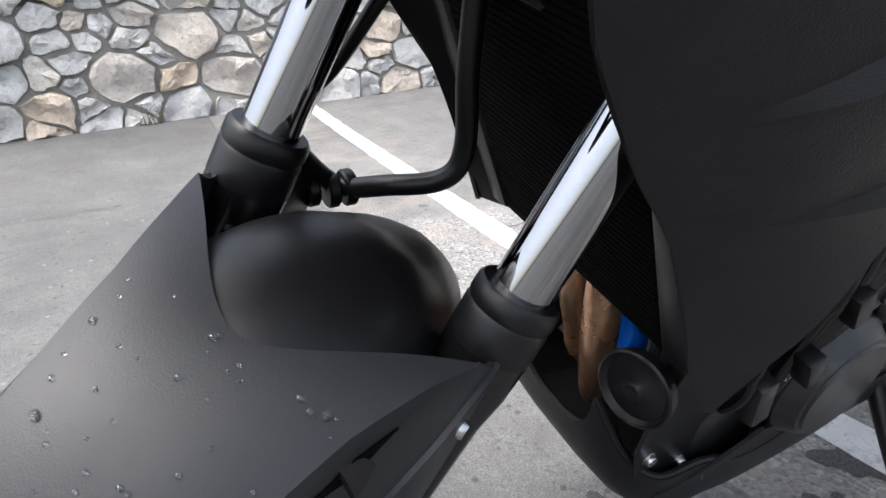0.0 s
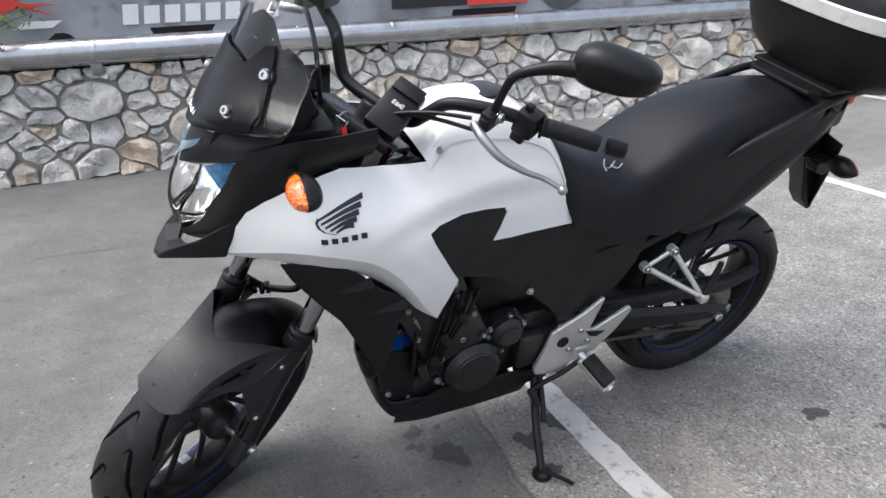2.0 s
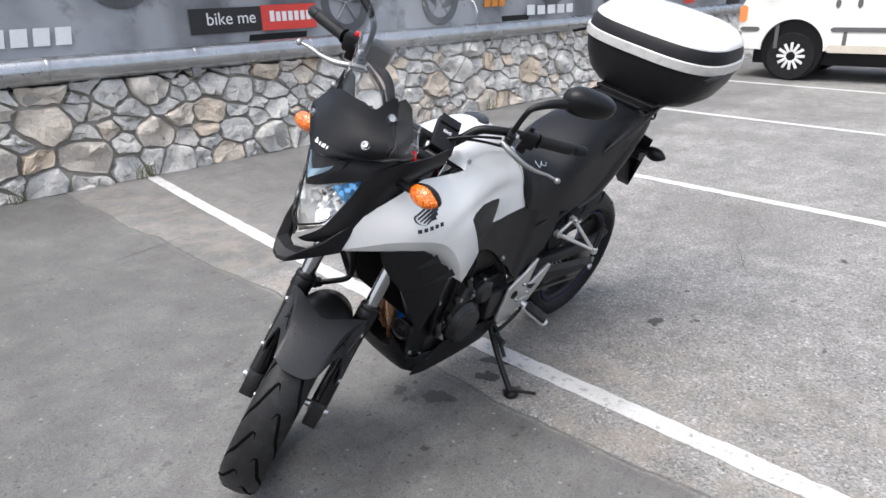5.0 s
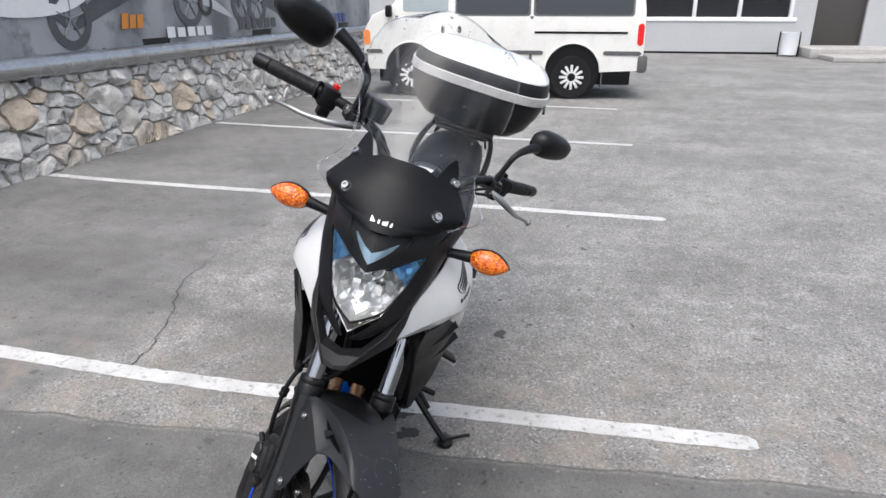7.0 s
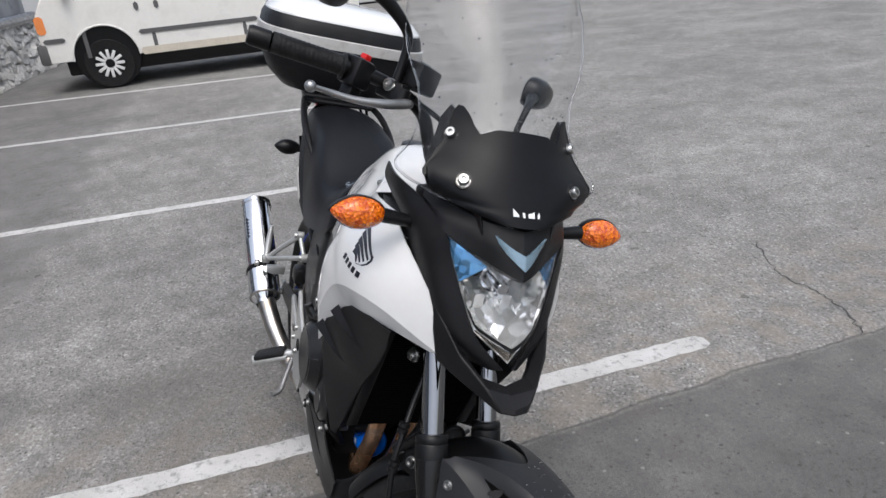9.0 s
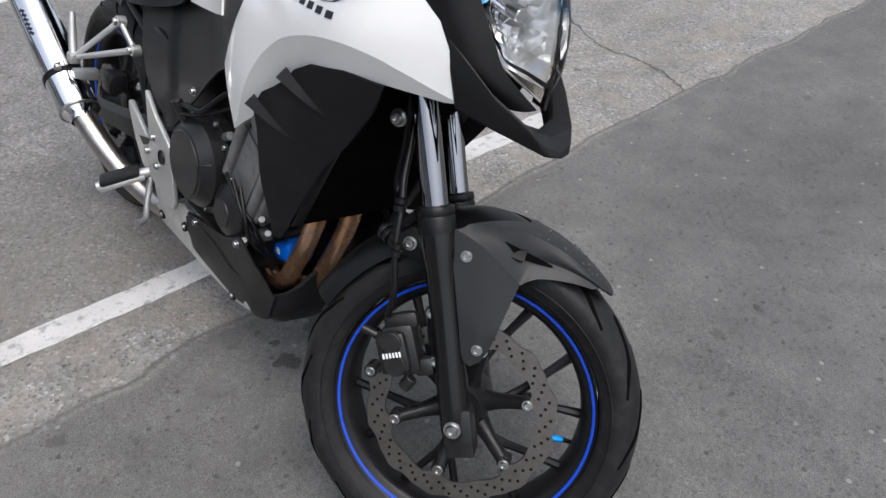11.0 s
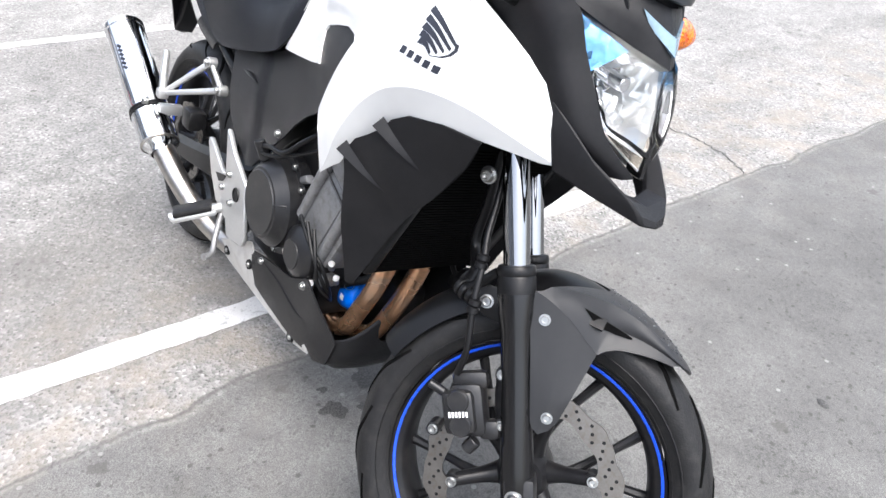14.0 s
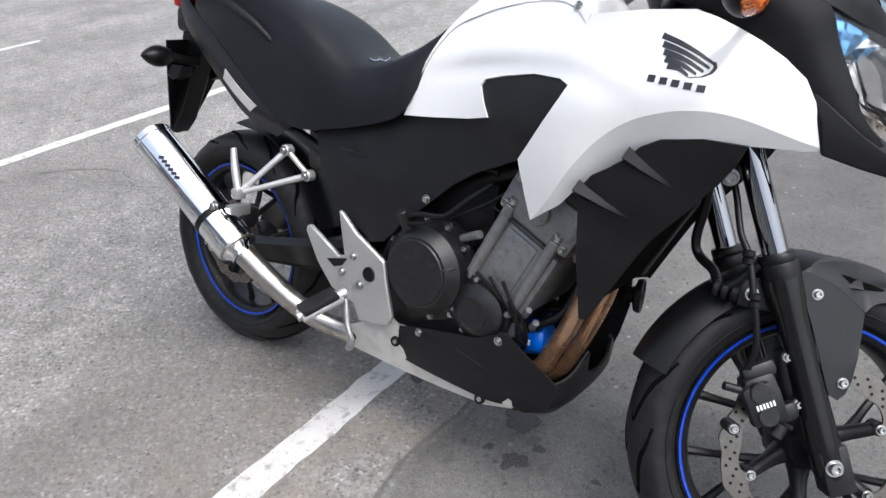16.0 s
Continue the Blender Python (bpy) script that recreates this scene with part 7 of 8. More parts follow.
# white bay lines, worn at the edges
m, N, L, B = node_mat("worn_line_paint")
geo = N.new("ShaderNodeNewGeometry").outputs["Position"]
wear = noise_node(N, L, geo, 26, 8, 0.7)
wear2 = noise_node(N, L, geo, 160, 4, 0.6)
holes = maths(N, L, "MAXIMUM", ramp(N, L, wear, 0.54, 0.64), ramp(N, L, wear2, 0.60, 0.68))
paint = blend(N, L, ramp(N, L, noise_node(N, L, geo, 6, 6), 0.3, 0.7), (0.40, 0.395, 0.38), (0.53, 0.525, 0.515))
L.new(blend(N, L, maths(N, L, "MULTIPLY", holes, 0.8), paint, (0.20, 0.197, 0.19)), B.inputs["Base Color"])
B.inputs["Roughness"].default_value = 0.8
bp = N.new("ShaderNodeBump"); bp.inputs["Strength"].default_value, bp.inputs["Distance"].default_value = 0.5, 0.003
L.new(wear2, bp.inputs["Height"]); L.new(bp.outputs[0], B.inputs["Normal"])
M_LINE = m


def bay_line(pts, width):
    P = smooth_line([(x, y, 0) for x, y in pts], 120)
    random.seed(int(abs(pts[0][0]) * 100))
    rows = []
    for i, p in enumerate(P):
        d = (P[min(i + 1, 119)] - P[max(i - 1, 0)]).normalized()
        n = Vector((-d.y, d.x, 0))
        tip = min(1.0, math.sqrt((i + 0.35) / 1.6), math.sqrt((119 - i + 0.35) / 1.6))
        w = width / 2 * tip + random.uniform(-0.004, 0.004)
        w2 = width / 2 * tip + random.uniform(-0.004, 0.004)
        rows.append([p + n * w + Vector((0, 0, 0.0015)), p + n * w + Vector((0, 0, 0.004)), p - n * w2 + Vector((0, 0, 0.004)), p - n * w2 + Vector((0, 0, 0.0015))])
    ob = part("bay_line", grid_bm(rows), M_LINE)
    return tagged(ob, "worn white painted parking bay line on the asphalt", "road marking", "bay lines", "structure")


bay_line([(0.467, 1.430), (0.42, 0.2), (0.375, -0.75), (0.29, -1.6), (0.14, -2.9), (0.00, -3.98)], 0.088)
bay_line([(-2.14, 1.52), (-2.34, -0.6), (-2.53, -2.76), (-2.66, -3.72)], 0.088)
bay_line([(-4.78, 1.58), (-5.1, -1.0), (-5.44, -3.52)], 0.088)
bay_line([(-7.35, 1.65), (-7.7, -0.8), (-8.06, -3.28)], 0.088)

# wet oil patches under the bike
m, N, L, B = node_mat("oil_stain")
geo = N.new("ShaderNodeNewGeometry").outputs["Position"]
L.new(blend(N, L, ramp(N, L, noise_node(N, L, geo, 260, 4), 0.35, 0.7), (0.018, 0.017, 0.016), (0.07, 0.067, 0.063)), B.inputs["Base Color"])
B.inputs["Roughness"].default_value = 0.62
M_STAIN = m


def stain(x, y, rx, ry, seed):
    random.seed(seed)
    ph = [random.uniform(0, 6.28) for _ in range(6)]
    b = bmesh.new()
    ring = []
    for i in range(40):
        a = 2 * math.pi * i / 40
        r = 1 + sum(0.34 / (k + 1) ** 0.6 * math.sin((k + 2) * a + ph[k]) for k in range(6)) * 0.62
        px, py = x + rx * r * math.cos(a), y + ry * r * math.sin(a)
        ring.append(b.verts.new((px, py, ground_z(px, py) + 0.0022)))
    c = b.verts.new((x, y, ground_z(x, y) + 0.0022))
    for i in range(40):
        b.faces.new((c, ring[i], ring[(i + 1) % 40]))
    return part("stain", b, M_STAIN, ground)


for k, q in enumerate([(0.815, 0.150, 0.045, 0.050), (0.874, 0.014, 0.030, 0.026), (0.905, 0.076, 0.014, 0.012), (0.59, 0.20, 0.035, 0.040), (0.47, 0.150, 0.045, 0.045), (0.60, 0.33, 0.03, 0.025), (-0.224, 0.476, 0.035, 0.03), (1.060, 0.326, 0.015, 0.012), (1.118, 0.316, 0.009, 0.008),
                       (1.062, 0.056, 0.010, 0.008), (0.76, 0.493, 0.010, 0.009), (1.521, 1.051, 0.013, 0.011), (-0.34, 0.61, 0.014, 0.012), (-1.44, 0.91, 0.022, 0.018), (0.81, 0.50, 0.012, 0.01), (-0.40, 1.10, 0.012, 0.010), (0.80, 0.02, 0.012, 0.01), (-0.60, 0.45, 0.012, 0.012)]):
    stain(*q, 30 + k)


def crack(pts, width, seed):
    """A narrow, jagged open crack."""
    random.seed(seed)
    P = smooth_line([(x, y, 0) for x, y in pts], 40)
    rows = []
    for i, p in enumerate(P):
        d = (P[min(i + 1, 39)] - P[max(i - 1, 0)]).normalized()
        n = Vector((-d.y, d.x, 0))
        c = p + n * random.uniform(-0.012, 0.012)
        w = width * random.uniform(0.25, 1.0) * min(1, (i + 1) / 5, (40 - i) / 5)
        rows.append([Vector((q.x, q.y, ground_z(q.x, q.y) + 0.0020)) for q in (c + n * w, c - n * w)])
    return part("crack", grid_bm(rows), M_STAIN, ground)


for k, (q, w) in enumerate((
        ([(0.42, -1.09), (0.25, -1.07), (0.10, -1.08), (-0.20, -1.16), (-0.56, -1.30), (-0.95, -1.32)], 0.005),
        ([(2.28, -2.33), (1.86, -2.27), (1.41, -2.21), (1.05, -2.20), (0.5, -2.3)], 0.004),
        ([(0.69, 1.95), (0.44, 2.05), (0.16, 2.05), (-0.15, 2.2)], 0.005),
        ([(0.68, 0.15), (0.70, 0.24), (0.72, 0.34)], 0.003),
        ([(-0.95, 0.62), (-1.35, 0.40), (-1.62, 0.45), (-2.0, 0.2)], 0.003))):
    crack(q, w, 60 + k)
# grit lying about
random.seed(3)
b = bmesh.new()
for i in range(330):
    x, y = random.uniform(-2.2, 2.2), random.uniform(-1.8, 2.2)
    s = random.choice((0.0015, 0.002, 0.0025, 0.003, 0.0045))
    q = bmesh.ops.create_icosphere(b, subdivisions=1, radius=s, matrix=Matrix.Translation((x, y, ground_z(x, y) + s * 0.6)) @ Euler((i, i * 2, i * 3)).to_matrix().to_4x4() @ Matrix.Diagonal((1, 0.7, 0.6, 1)))
grit = part("grit", b, mat("grit_stone", (0.16, 0.155, 0.145), 0.9, 0, 0.5, 40))
tagged(grit, "loose grit and crumbs scattered on the asphalt", "grit", kind="stuff")

# ---- stone wall ----
def wall_y(x):
    return -4.1 - 0.075 * x


WALL_TOP = 0.80
m, N, L, B = node_mat("rubble_stone")
tc = N.new("ShaderNodeTexCoord").outputs["Object"]
rnd = N.new("ShaderNodeObjectInfo").outputs["Random"]
hue = N.new("ShaderNodeValToRGB")
L.new(rnd, hue.inputs[0])
e = hue.color_ramp.elements
e[0].position, e[0].color = 0.0, (0.38, 0.376, 0.367, 1)
e[1].position, e[1].color = 1.0, (0.62, 0.608, 0.585, 1)
for p_, c_ in ((0.3, (0.50, 0.492, 0.478, 1)), (0.55, (0.56, 0.542, 0.512, 1)), (0.68, (0.50, 0.41, 0.315, 1)), (0.76, (0.43, 0.426, 0.42, 1))):
    q = e.new(p_); q.color = c_
v1 = noise_node(N, L, tc, 9, 8, 0.7)
v2 = noise_node(N, L, tc, 38, 8, 0.7)
col = blend(N, L, 1.0, hue.outputs[0], blend(N, L, ramp(N, L, v1, 0.35, 0.7), (0.98, 0.965, 0.94), (1.60, 1.59, 1.56)), "MULTIPLY")
col = blend(N, L, ramp(N, L, v2, 0.56, 0.66, 0, 0.65), col, (0.70, 0.69, 0.67))
col = blend(N, L, ramp(N, L, v2, 0.40, 0.33, 0, 0.6), col, (0.17, 0.16, 0.145))
L.new(col, B.inputs["Base Color"])
B.inputs["Roughness"].default_value = 0.9
bp = N.new("ShaderNodeBump"); bp.inputs["Strength"].default_value, bp.inputs["Distance"].default_value = 1.0, 0.045
L.new(maths(N, L, "ADD", v1, maths(N, L, "MULTIPLY", v2, 0.6)), bp.inputs["Height"]); L.new(bp.outputs[0], B.inputs["Normal"])
M_STONE = m
M_MORTAR = mat("grey_mortar", (0.29, 0.275, 0.245), 0.95, 0, 0.3, 6, bump=0.6, bump_scale=60)
X0, X1 = 4.6, -12.4
rows = []
for x in [X0 + (X1 - X0) * i / 40 for i in range(41)]:
    y = wall_y(x)
    rows.append([Vector((x, y + 0.09, -0.05)), Vector((x, y - 0.02, WALL_TOP - 0.05)), Vector((x, y - 0.10, WALL_TOP)), Vector((x, y - 0.45, WALL_TOP)), Vector((x, y - 0.45, -0.05))])
wall = part("wall_north", grid_bm(rows, closed_v=True), M_MORTAR)
tagged(wall, "low retaining wall of rough rubble stones in mortar", "wall", kind="structure")


def clip(poly, p, q, wp, wq):
    """The part of poly on the side of p, the larger weight reaching further."""
    n = q - p
    mid_ = p + n * min(0.85, max(0.15, 0.5 + (wp - wq) / (2 * n.length_squared)))
    out = []
    for i in range(len(poly)):
        a, c = poly[i], poly[(i + 1) % len(poly)]
        da, dc = (a - mid_).dot(n), (c - mid_).dot(n)
        if da <= 0:
            out.append(a)
        if da * dc < 0:
            out.append(a + (c - a) * (da / (da - dc)))
    return out


random.seed(21)
seeds, tries = [], 0
length = X0 - X1
while tries < 9000:
    tries += 1
    p = Vector((random.uniform(0, length), random.uniform(0.03, WALL_TOP + 0.02)))
    need = random.choice((0.12, 0.18, 0.24, 0.30, 0.36, 0.40))
    if all(math.hypot((p.x - q.x), (p.y - q.y) * 1.35) > (need + r) * 0.47 for q, r in seeds):
        seeds.append((p, need))
STR = 1.35
pts = [Vector((p.x, p.y * STR)) for p, r in seeds]


def stone(i):
    p = pts[i]
    poly = [Vector((p.x - 1, -0.02)), Vector((p.x + 1, -0.02)), Vector((p.x + 1, (WALL_TOP + 0.015) * STR)), Vector((p.x - 1, (WALL_TOP + 0.015) * STR))]
    for j, q in enumerate(pts):
        if j != i and (q - p).length < 1.2:
            poly = clip(poly, p, q, (seeds[i][1] / 2) ** 2, (seeds[j][1] / 2) ** 2)
            if len(poly) < 3:
                return None
    poly = [Vector((v.x, v.y / STR)) for v in poly]
    c = sum(poly, Vector((0, 0))) / len(poly)
    # even out the outline to 16 points
    per = [(poly[k], poly[(k + 1) % len(poly)]) for k in range(len(poly))]
    tot = sum((a - b_).length for a, b_ in per)
    if tot < 0.16:
        return None
    ring = []
    for k in range(16):
        d_ = tot * k / 16
        for a, b_ in per:
            l = (a - b_).length
            if d_ <= l:
                ring.append(a.lerp(b_, d_ / l)); break
            d_ -= l
    rx = random.Random(i * 7 + 1)
    gap = rx.uniform(0.006, 0.016)
    size = tot / 4
    depth = min(0.105, 0.04 + 0.19 * size) * rx.uniform(0.7, 1.2)
    tilt = (rx.uniform(-0.5, 0.5), rx.uniform(-0.5, 0.5))
    off = Vector((rx.uniform(0, 99), rx.uniform(0, 99), 0))
    prof = ((1.0, -0.05), (0.97, 0.55), (0.88, 0.90), (0.64, 1.0), (0.32, 1.05))
    cuts = []
    for _ in range(5):
        a_ = rx.uniform(0, 6.28)
        cuts.append((Vector((math.cos(a_), math.sin(a_))), rx.uniform(0.8, 2.4), rx.uniform(0.95, 1.30)))
    bm = bmesh.new()
    rings = []

    def place(u, h):
        s_, z_ = u.x, u.y
        x = X0 - s_
        y = wall_y(x) + 0.09 - 0.11 * z_ / WALL_TOP
        return Vector((x, y + h, z_))
    for sc, hh in prof:
        r_ = []
        for u in ring:
            dv = u - c
            dl = max(dv.length, 1e-4)
            w = c + dv * sc * max(0.2, (1 - gap / dl))
            nz_ = noise.noise(Vector((w.x * 7, w.y * 7, 0)) + off)
            nf = noise.noise(Vector((w.x * 22, w.y * 22, 3)) + off)
            facet = min([1.12] + [k_ - g_ * max(0, dv.dot(n_)) * 2 / size for n_, g_, k_ in cuts])
            h = depth * min(hh, max(0.52, facet)) + (0.020 * nz_ + 0.013 * nf + tilt[0] * dv.x * 0.5 + tilt[1] * dv.y * 0.5) * max(0, min(1, hh)) * (1 if hh > 0.3 else 0)
            w2 = w + (Vector((0.020 * nf + 0.016 * nz_, 0.016 * nz_ - 0.016 * nf)) - dv * abs(nf) * 0.10) * (0.9 if sc > 0.9 else 1)
            r_.append(bm.verts.new(place(w2, max(h, -0.03))))
        rings.append(r_)
    for a, b_ in zip(rings, rings[1:]):
        for k in range(16):
            bm.faces.new((a[k], a[(k + 1) % 16], b_[(k + 1) % 16], b_[k]))
    cv = bm.verts.new(sum((v.co for v in rings[-1]), Vector()) / 16)
    for k in range(16):
        bm.faces.new((rings[-1][k], rings[-1][(k + 1) % 16], cv))
    return bm


def build_stones():
    """Single stones along the stretch beside the bike; the wall's far ends joined."""
    rest = bmesh.new()
    for i in range(len(pts)):
        bm = stone(i)
        if bm is None:
            continue
        if -9.2 < X0 - pts[i].x < 3.6:
            part("stone", bm, M_STONE, wall, angle=16)
        else:
            tmp = bpy.data.meshes.new("tmp"); bm.to_mesh(tmp); bm.free(); rest.from_mesh(tmp); bpy.data.meshes.remove(tmp)
    part("stone_run", rest, M_STONE, wall, angle=16)["kind"] = "stuff"


# ---- pipe and advertising banner above the wall ----
M_PIPE = mat("silver_pipe_cladding", (0.42, 0.43, 0.44), 0.26, 0.9, 0.08, 3, dirt=(0.20, 0.195, 0.185), dirt_amount=0.45)
pa, pb = Vector((X0, wall_y(X0) - 0.01, 0.925)), Vector((X1, wall_y(X1) - 0.01, 0.885))
pipe = part("pipe", rod_bm(pa, pb, [(0.1, 0), (0.1, 1)], 32), M_PIPE)
tagged(pipe, "silver clad pipe running along the wall top", "pipe")
dd = (pb - pa).normalized()
for k in range(15):
    c = pa + dd * (0.6 + 1.15 * k)
    part("pipe_joint", rod_bm(c, c + dd * 0.035, [(0.1, 0), (0.1025, 0.2), (0.1025, 0.8), (0.1, 1)], 32), M_PIPE, pipe)
    if k % 2 == 0:
        part("pipe_saddle", box_bm((-0.04, -0.10, -0.16), (0.04, 0.06, -0.075), bev=0.006, m=Matrix.Translation(c)), M_ENGG, pipe)
# black strip added behind the pipe to darken the gap like shade
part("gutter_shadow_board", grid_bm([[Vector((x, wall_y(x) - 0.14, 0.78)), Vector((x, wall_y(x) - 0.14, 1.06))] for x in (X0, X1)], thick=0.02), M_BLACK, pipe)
m, N, L, B = node_mat("printed_banner_vinyl")
tc = N.new("ShaderNodeNewGeometry").outputs["Position"]
n1 = noise_node(N, L, tc, 0.9, 5, 0.55)
n2 = noise_node(N, L, tc, 3.1, 6, 0.6)
wav = N.new("ShaderNodeTexWave"); wav.inputs["Scale"].default_value, wav.inputs["Distortion"].default_value, wav.inputs["Detail"].default_value = 0.35, 6.0, 3
L.new(tc, wav.inputs["Vector"])
col = blend(N, L, ramp(N, L, n1, 0.38, 0.62), (0.085, 0.090, 0.100), (0.26, 0.272, 0.295))
col = blend(N, L, ramp(N, L, wav.outputs["Fac"], 0.45, 0.9, 0, 0.7), col, (0.30, 0.312, 0.33))
col = blend(N, L, ramp(N, L, n2, 0.55, 0.66, 0, 0.6), col, (0.045, 0.047, 0.053))
L.new(col, B.inputs["Base Color"])
B.inputs["Roughness"].default_value = 0.42
M_BANNER = m
rows = []
for i in range(90):
    x = X0 + (X1 - X0) * i / 89
    rows.append([Vector((x, wall_y(x) - 0.115 + 0.012 * math.sin(2.1 * x + 1.7 * z) + 0.006 * math.sin(5.3 * x), z)) for z in (0.96, 1.2, 1.5, 1.8, 2.1, 2.4, 2.6)])
banner = part("banner", grid_bm(rows, thick=0.004), M_BANNER)
tagged(banner, "long grey printed vinyl banner with motorcycle pictures", "banner")
for k in range(9):
    x = X0 - 0.3 - 2.05 * k
    part("banner_post", box_bm((x - 0.03, wall_y(x) - 0.20, WALL_TOP - 0.02), (x + 0.03, wall_y(x) - 0.14, 2.65)), M_ENGG, banner)


def on_banner(x, z, lift=0.012):
    return Vector((x, wall_y(x) - 0.115 + 0.012 * math.sin(2.1 * x + 1.7 * z) + 0.006 * math.sin(5.3 * x) + lift, z))


def patch(name, x0, x1, z0, z1, material, lift=0.012, skew=0.0, nx=10):
    rows = [[on_banner(x0 + (x1 - x0) * i / nx + skew * j, z0 + (z1 - z0) * j, lift) for j in (0, 1)] for i in range(nx + 1)]
    return part(name, grid_bm(rows, thick=0.002), material, banner)


M_PRBLACK = mat("banner_black", (0.015, 0.015, 0.017), 0.45, 0, 0.1, 4)
M_PRRED = mat("banner_red", (0.52, 0.045, 0.035), 0.45, 0, 0.1, 4)
M_PRWHITE = mat("banner_white", (0.62, 0.63, 0.64), 0.45, 0, 0.06, 4)
M_PRGREY = mat("banner_mid_grey", (0.20, 0.207, 0.22), 0.45, 0, 0.3, 5)
M_PRORANGE = mat("banner_orange", (0.55, 0.20, 0.03), 0.45, 0, 0.1, 4)
M_PRDARK = mat("banner_dark_grey", (0.065, 0.068, 0.074), 0.45, 0, 0.3, 5)
patch("sign_black_field", -0.650, -1.350, 1.092, 1.305, M_PRBLACK, 0.016)
patch("sign_red_field", -1.350, -1.935, 1.088, 1.312, M_PRRED, 0.016)
tx = bpy.data.curves.new("sign_lettering", "FONT")
tx.body, tx.size, tx.extrude = "bike me", 0.150, 0.001
to = new("sign_lettering", tx)
to.data.materials.append(M_PRWHITE)
to.parent = banner
to.matrix_basis = Matrix.Translation(on_banner(-0.80, 1.165, 0.022)) @ Matrix.Rotation(math.atan2(0.075, -1), 4, "Z") @ Matrix.Rotation(radians(90), 4, "X")


def block_letters(x0, n, w, h, z, material, step, slant=0.0, gap=0.35):
    """A row of plain blocks in place of a maker's name."""
    for k in range(n):
        x = x0 - step * k
        patch("print_bar", x, x - w * (1 - gap * 0.3), z, z + h * (1.12 if k == 0 else 1), material, 0.018, -slant, 2)


block_letters(-1.44, 7, 0.05, 0.085, 1.165, M_PRWHITE, 0.065)
block_letters(1.47, 8, 0.125, 0.13, 1.09, M_PRWHITE, 0.150, 0.02)
block_letters(-5.10, 5, 0.16, 0.11, 1.05, M_PRWHITE, 0.195)
block_letters(-4.30, 3, 0.12, 0.14, 1.18, M_PRORANGE, 0.13, 0.03)
block_letters(-6.75, 6, 0.16, 0.14, 1.08, M_PRDARK, 0.20)
block_letters(-9.9, 5, 0.18, 0.16, 1.08, mat("banner_blue", (0.05, 0.09, 0.25), 0.45, 0, 0.1, 4), 0.22, 0.03)
patch("print_bar", -9.0, -9.35, 1.05, 1.45, M_PRRED, 0.016)
# broad light and dark sweeps of the printed background
def sweep(x0, x1, z0, z1, wide, material):
    rows = []
    for i in range(21):
        u = i / 20
        x, z = x0 + (x1 - x0) * u, z0 + (z1 - z0) * u + 0.16 * math.sin(u * math.pi)
        w = wide * math.sin(u * math.pi) ** 0.6 + 0.004
        rows.append([on_banner(x, min(2.58, z + w), 0.010), on_banner(x, max(0.98, z - w), 0.010)])
    part("print_sweep", grid_bm(rows, thick=0.001), material, banner)


M_PRPALE = mat("banner_pale_grey", (0.40, 0.41, 0.43), 0.42, 0, 0.25, 3)
for k, q in enumerate(((3.2, 0.2, 1.25, 1.75, 0.10, 1), (0.5, -2.6, 1.75, 1.30, 0.16, 0), (-0.1, -1.9, 1.40, 1.62, 0.07, 1), (-3.6, -5.4, 1.2, 1.7, 0.14, 0), (-4.6, -6.6, 1.55, 1.25, 0.08, 1), (-6.3, -8.4, 1.7, 1.2, 0.15, 0), (-8.2, -10.6, 1.2, 1.6, 0.14, 1), (4.2, 2.6, 1.7, 1.3, 0.18, 0))):
    sweep(*q[:5], M_PRPALE if q[5] else M_PRDARK)
# pictures of motorcycles, reduced to wheels and dark bodies
def pictured_bike(x, z, s):
    for dx in (0, -1.32 * s):
        rows = []
        for i in range(33):
            a = 2 * math.pi * i / 32
            rows.append([on_banner(x + dx + r * s * math.cos(a), z + r * s * math.sin(a), 0.015) for r in (0.21, 0.30)])
        part("picture_wheel", grid_bm(rows, thick=0.002), M_PRDARK, banner)
        for k in range(5):
            a = radians(72 * k + 20)
            p0, p1 = on_banner(x + dx, z, 0.015), on_banner(x + dx + 0.2 * s * math.cos(a), z + 0.2 * s * math.sin(a), 0.015)
            part("picture_spoke", tube_bm([p0, p1], 0.010 * s, 6, 4), M_PRGREY, banner)
    rows = [[on_banner(x - (0.05 + 0.10 * i) * s, z + (0.02 + 0.25 * math.sin(i * 0.3)) * s, 0.014), on_banner(x - (0.05 + 0.10 * i) * s, z + (0.30 + 0.30 * math.sin(i * 0.28 + 0.4)) * s, 0.014)] for i in range(13)]
    part("picture_body", grid_bm(rows, thick=0.002), M_PRDARK, banner)


for x, z in ((-2.30, 1.30), (1.15, 1.62), (-5.6, 1.45), (-7.35, 1.42), (3.9, 1.35)):
    pictured_bike(x, z, 0.97)
rows = []
for i in range(33):
    a = 2 * math.pi * i / 32
    rows.append([on_banner(-3.05 + 0.9 * math.cos(a) * r, 1.62 + 0.30 * math.sin(a) * r, 0.02) for r in (0.02, 1.0)])
part("print_oval", grid_bm(rows, thick=0.002), M_PRWHITE, banner)
rows = []
for i in range(33):
    a = 2 * math.pi * i / 32
    rows.append([on_banner(-5.95 + 0.16 * math.cos(a) * r, 1.44 + 0.16 * math.sin(a) * r, 0.02) for r in (0.68, 1.0)])
part("print_ring", grid_bm(rows, thick=0.002), M_PRBLACK, banner)
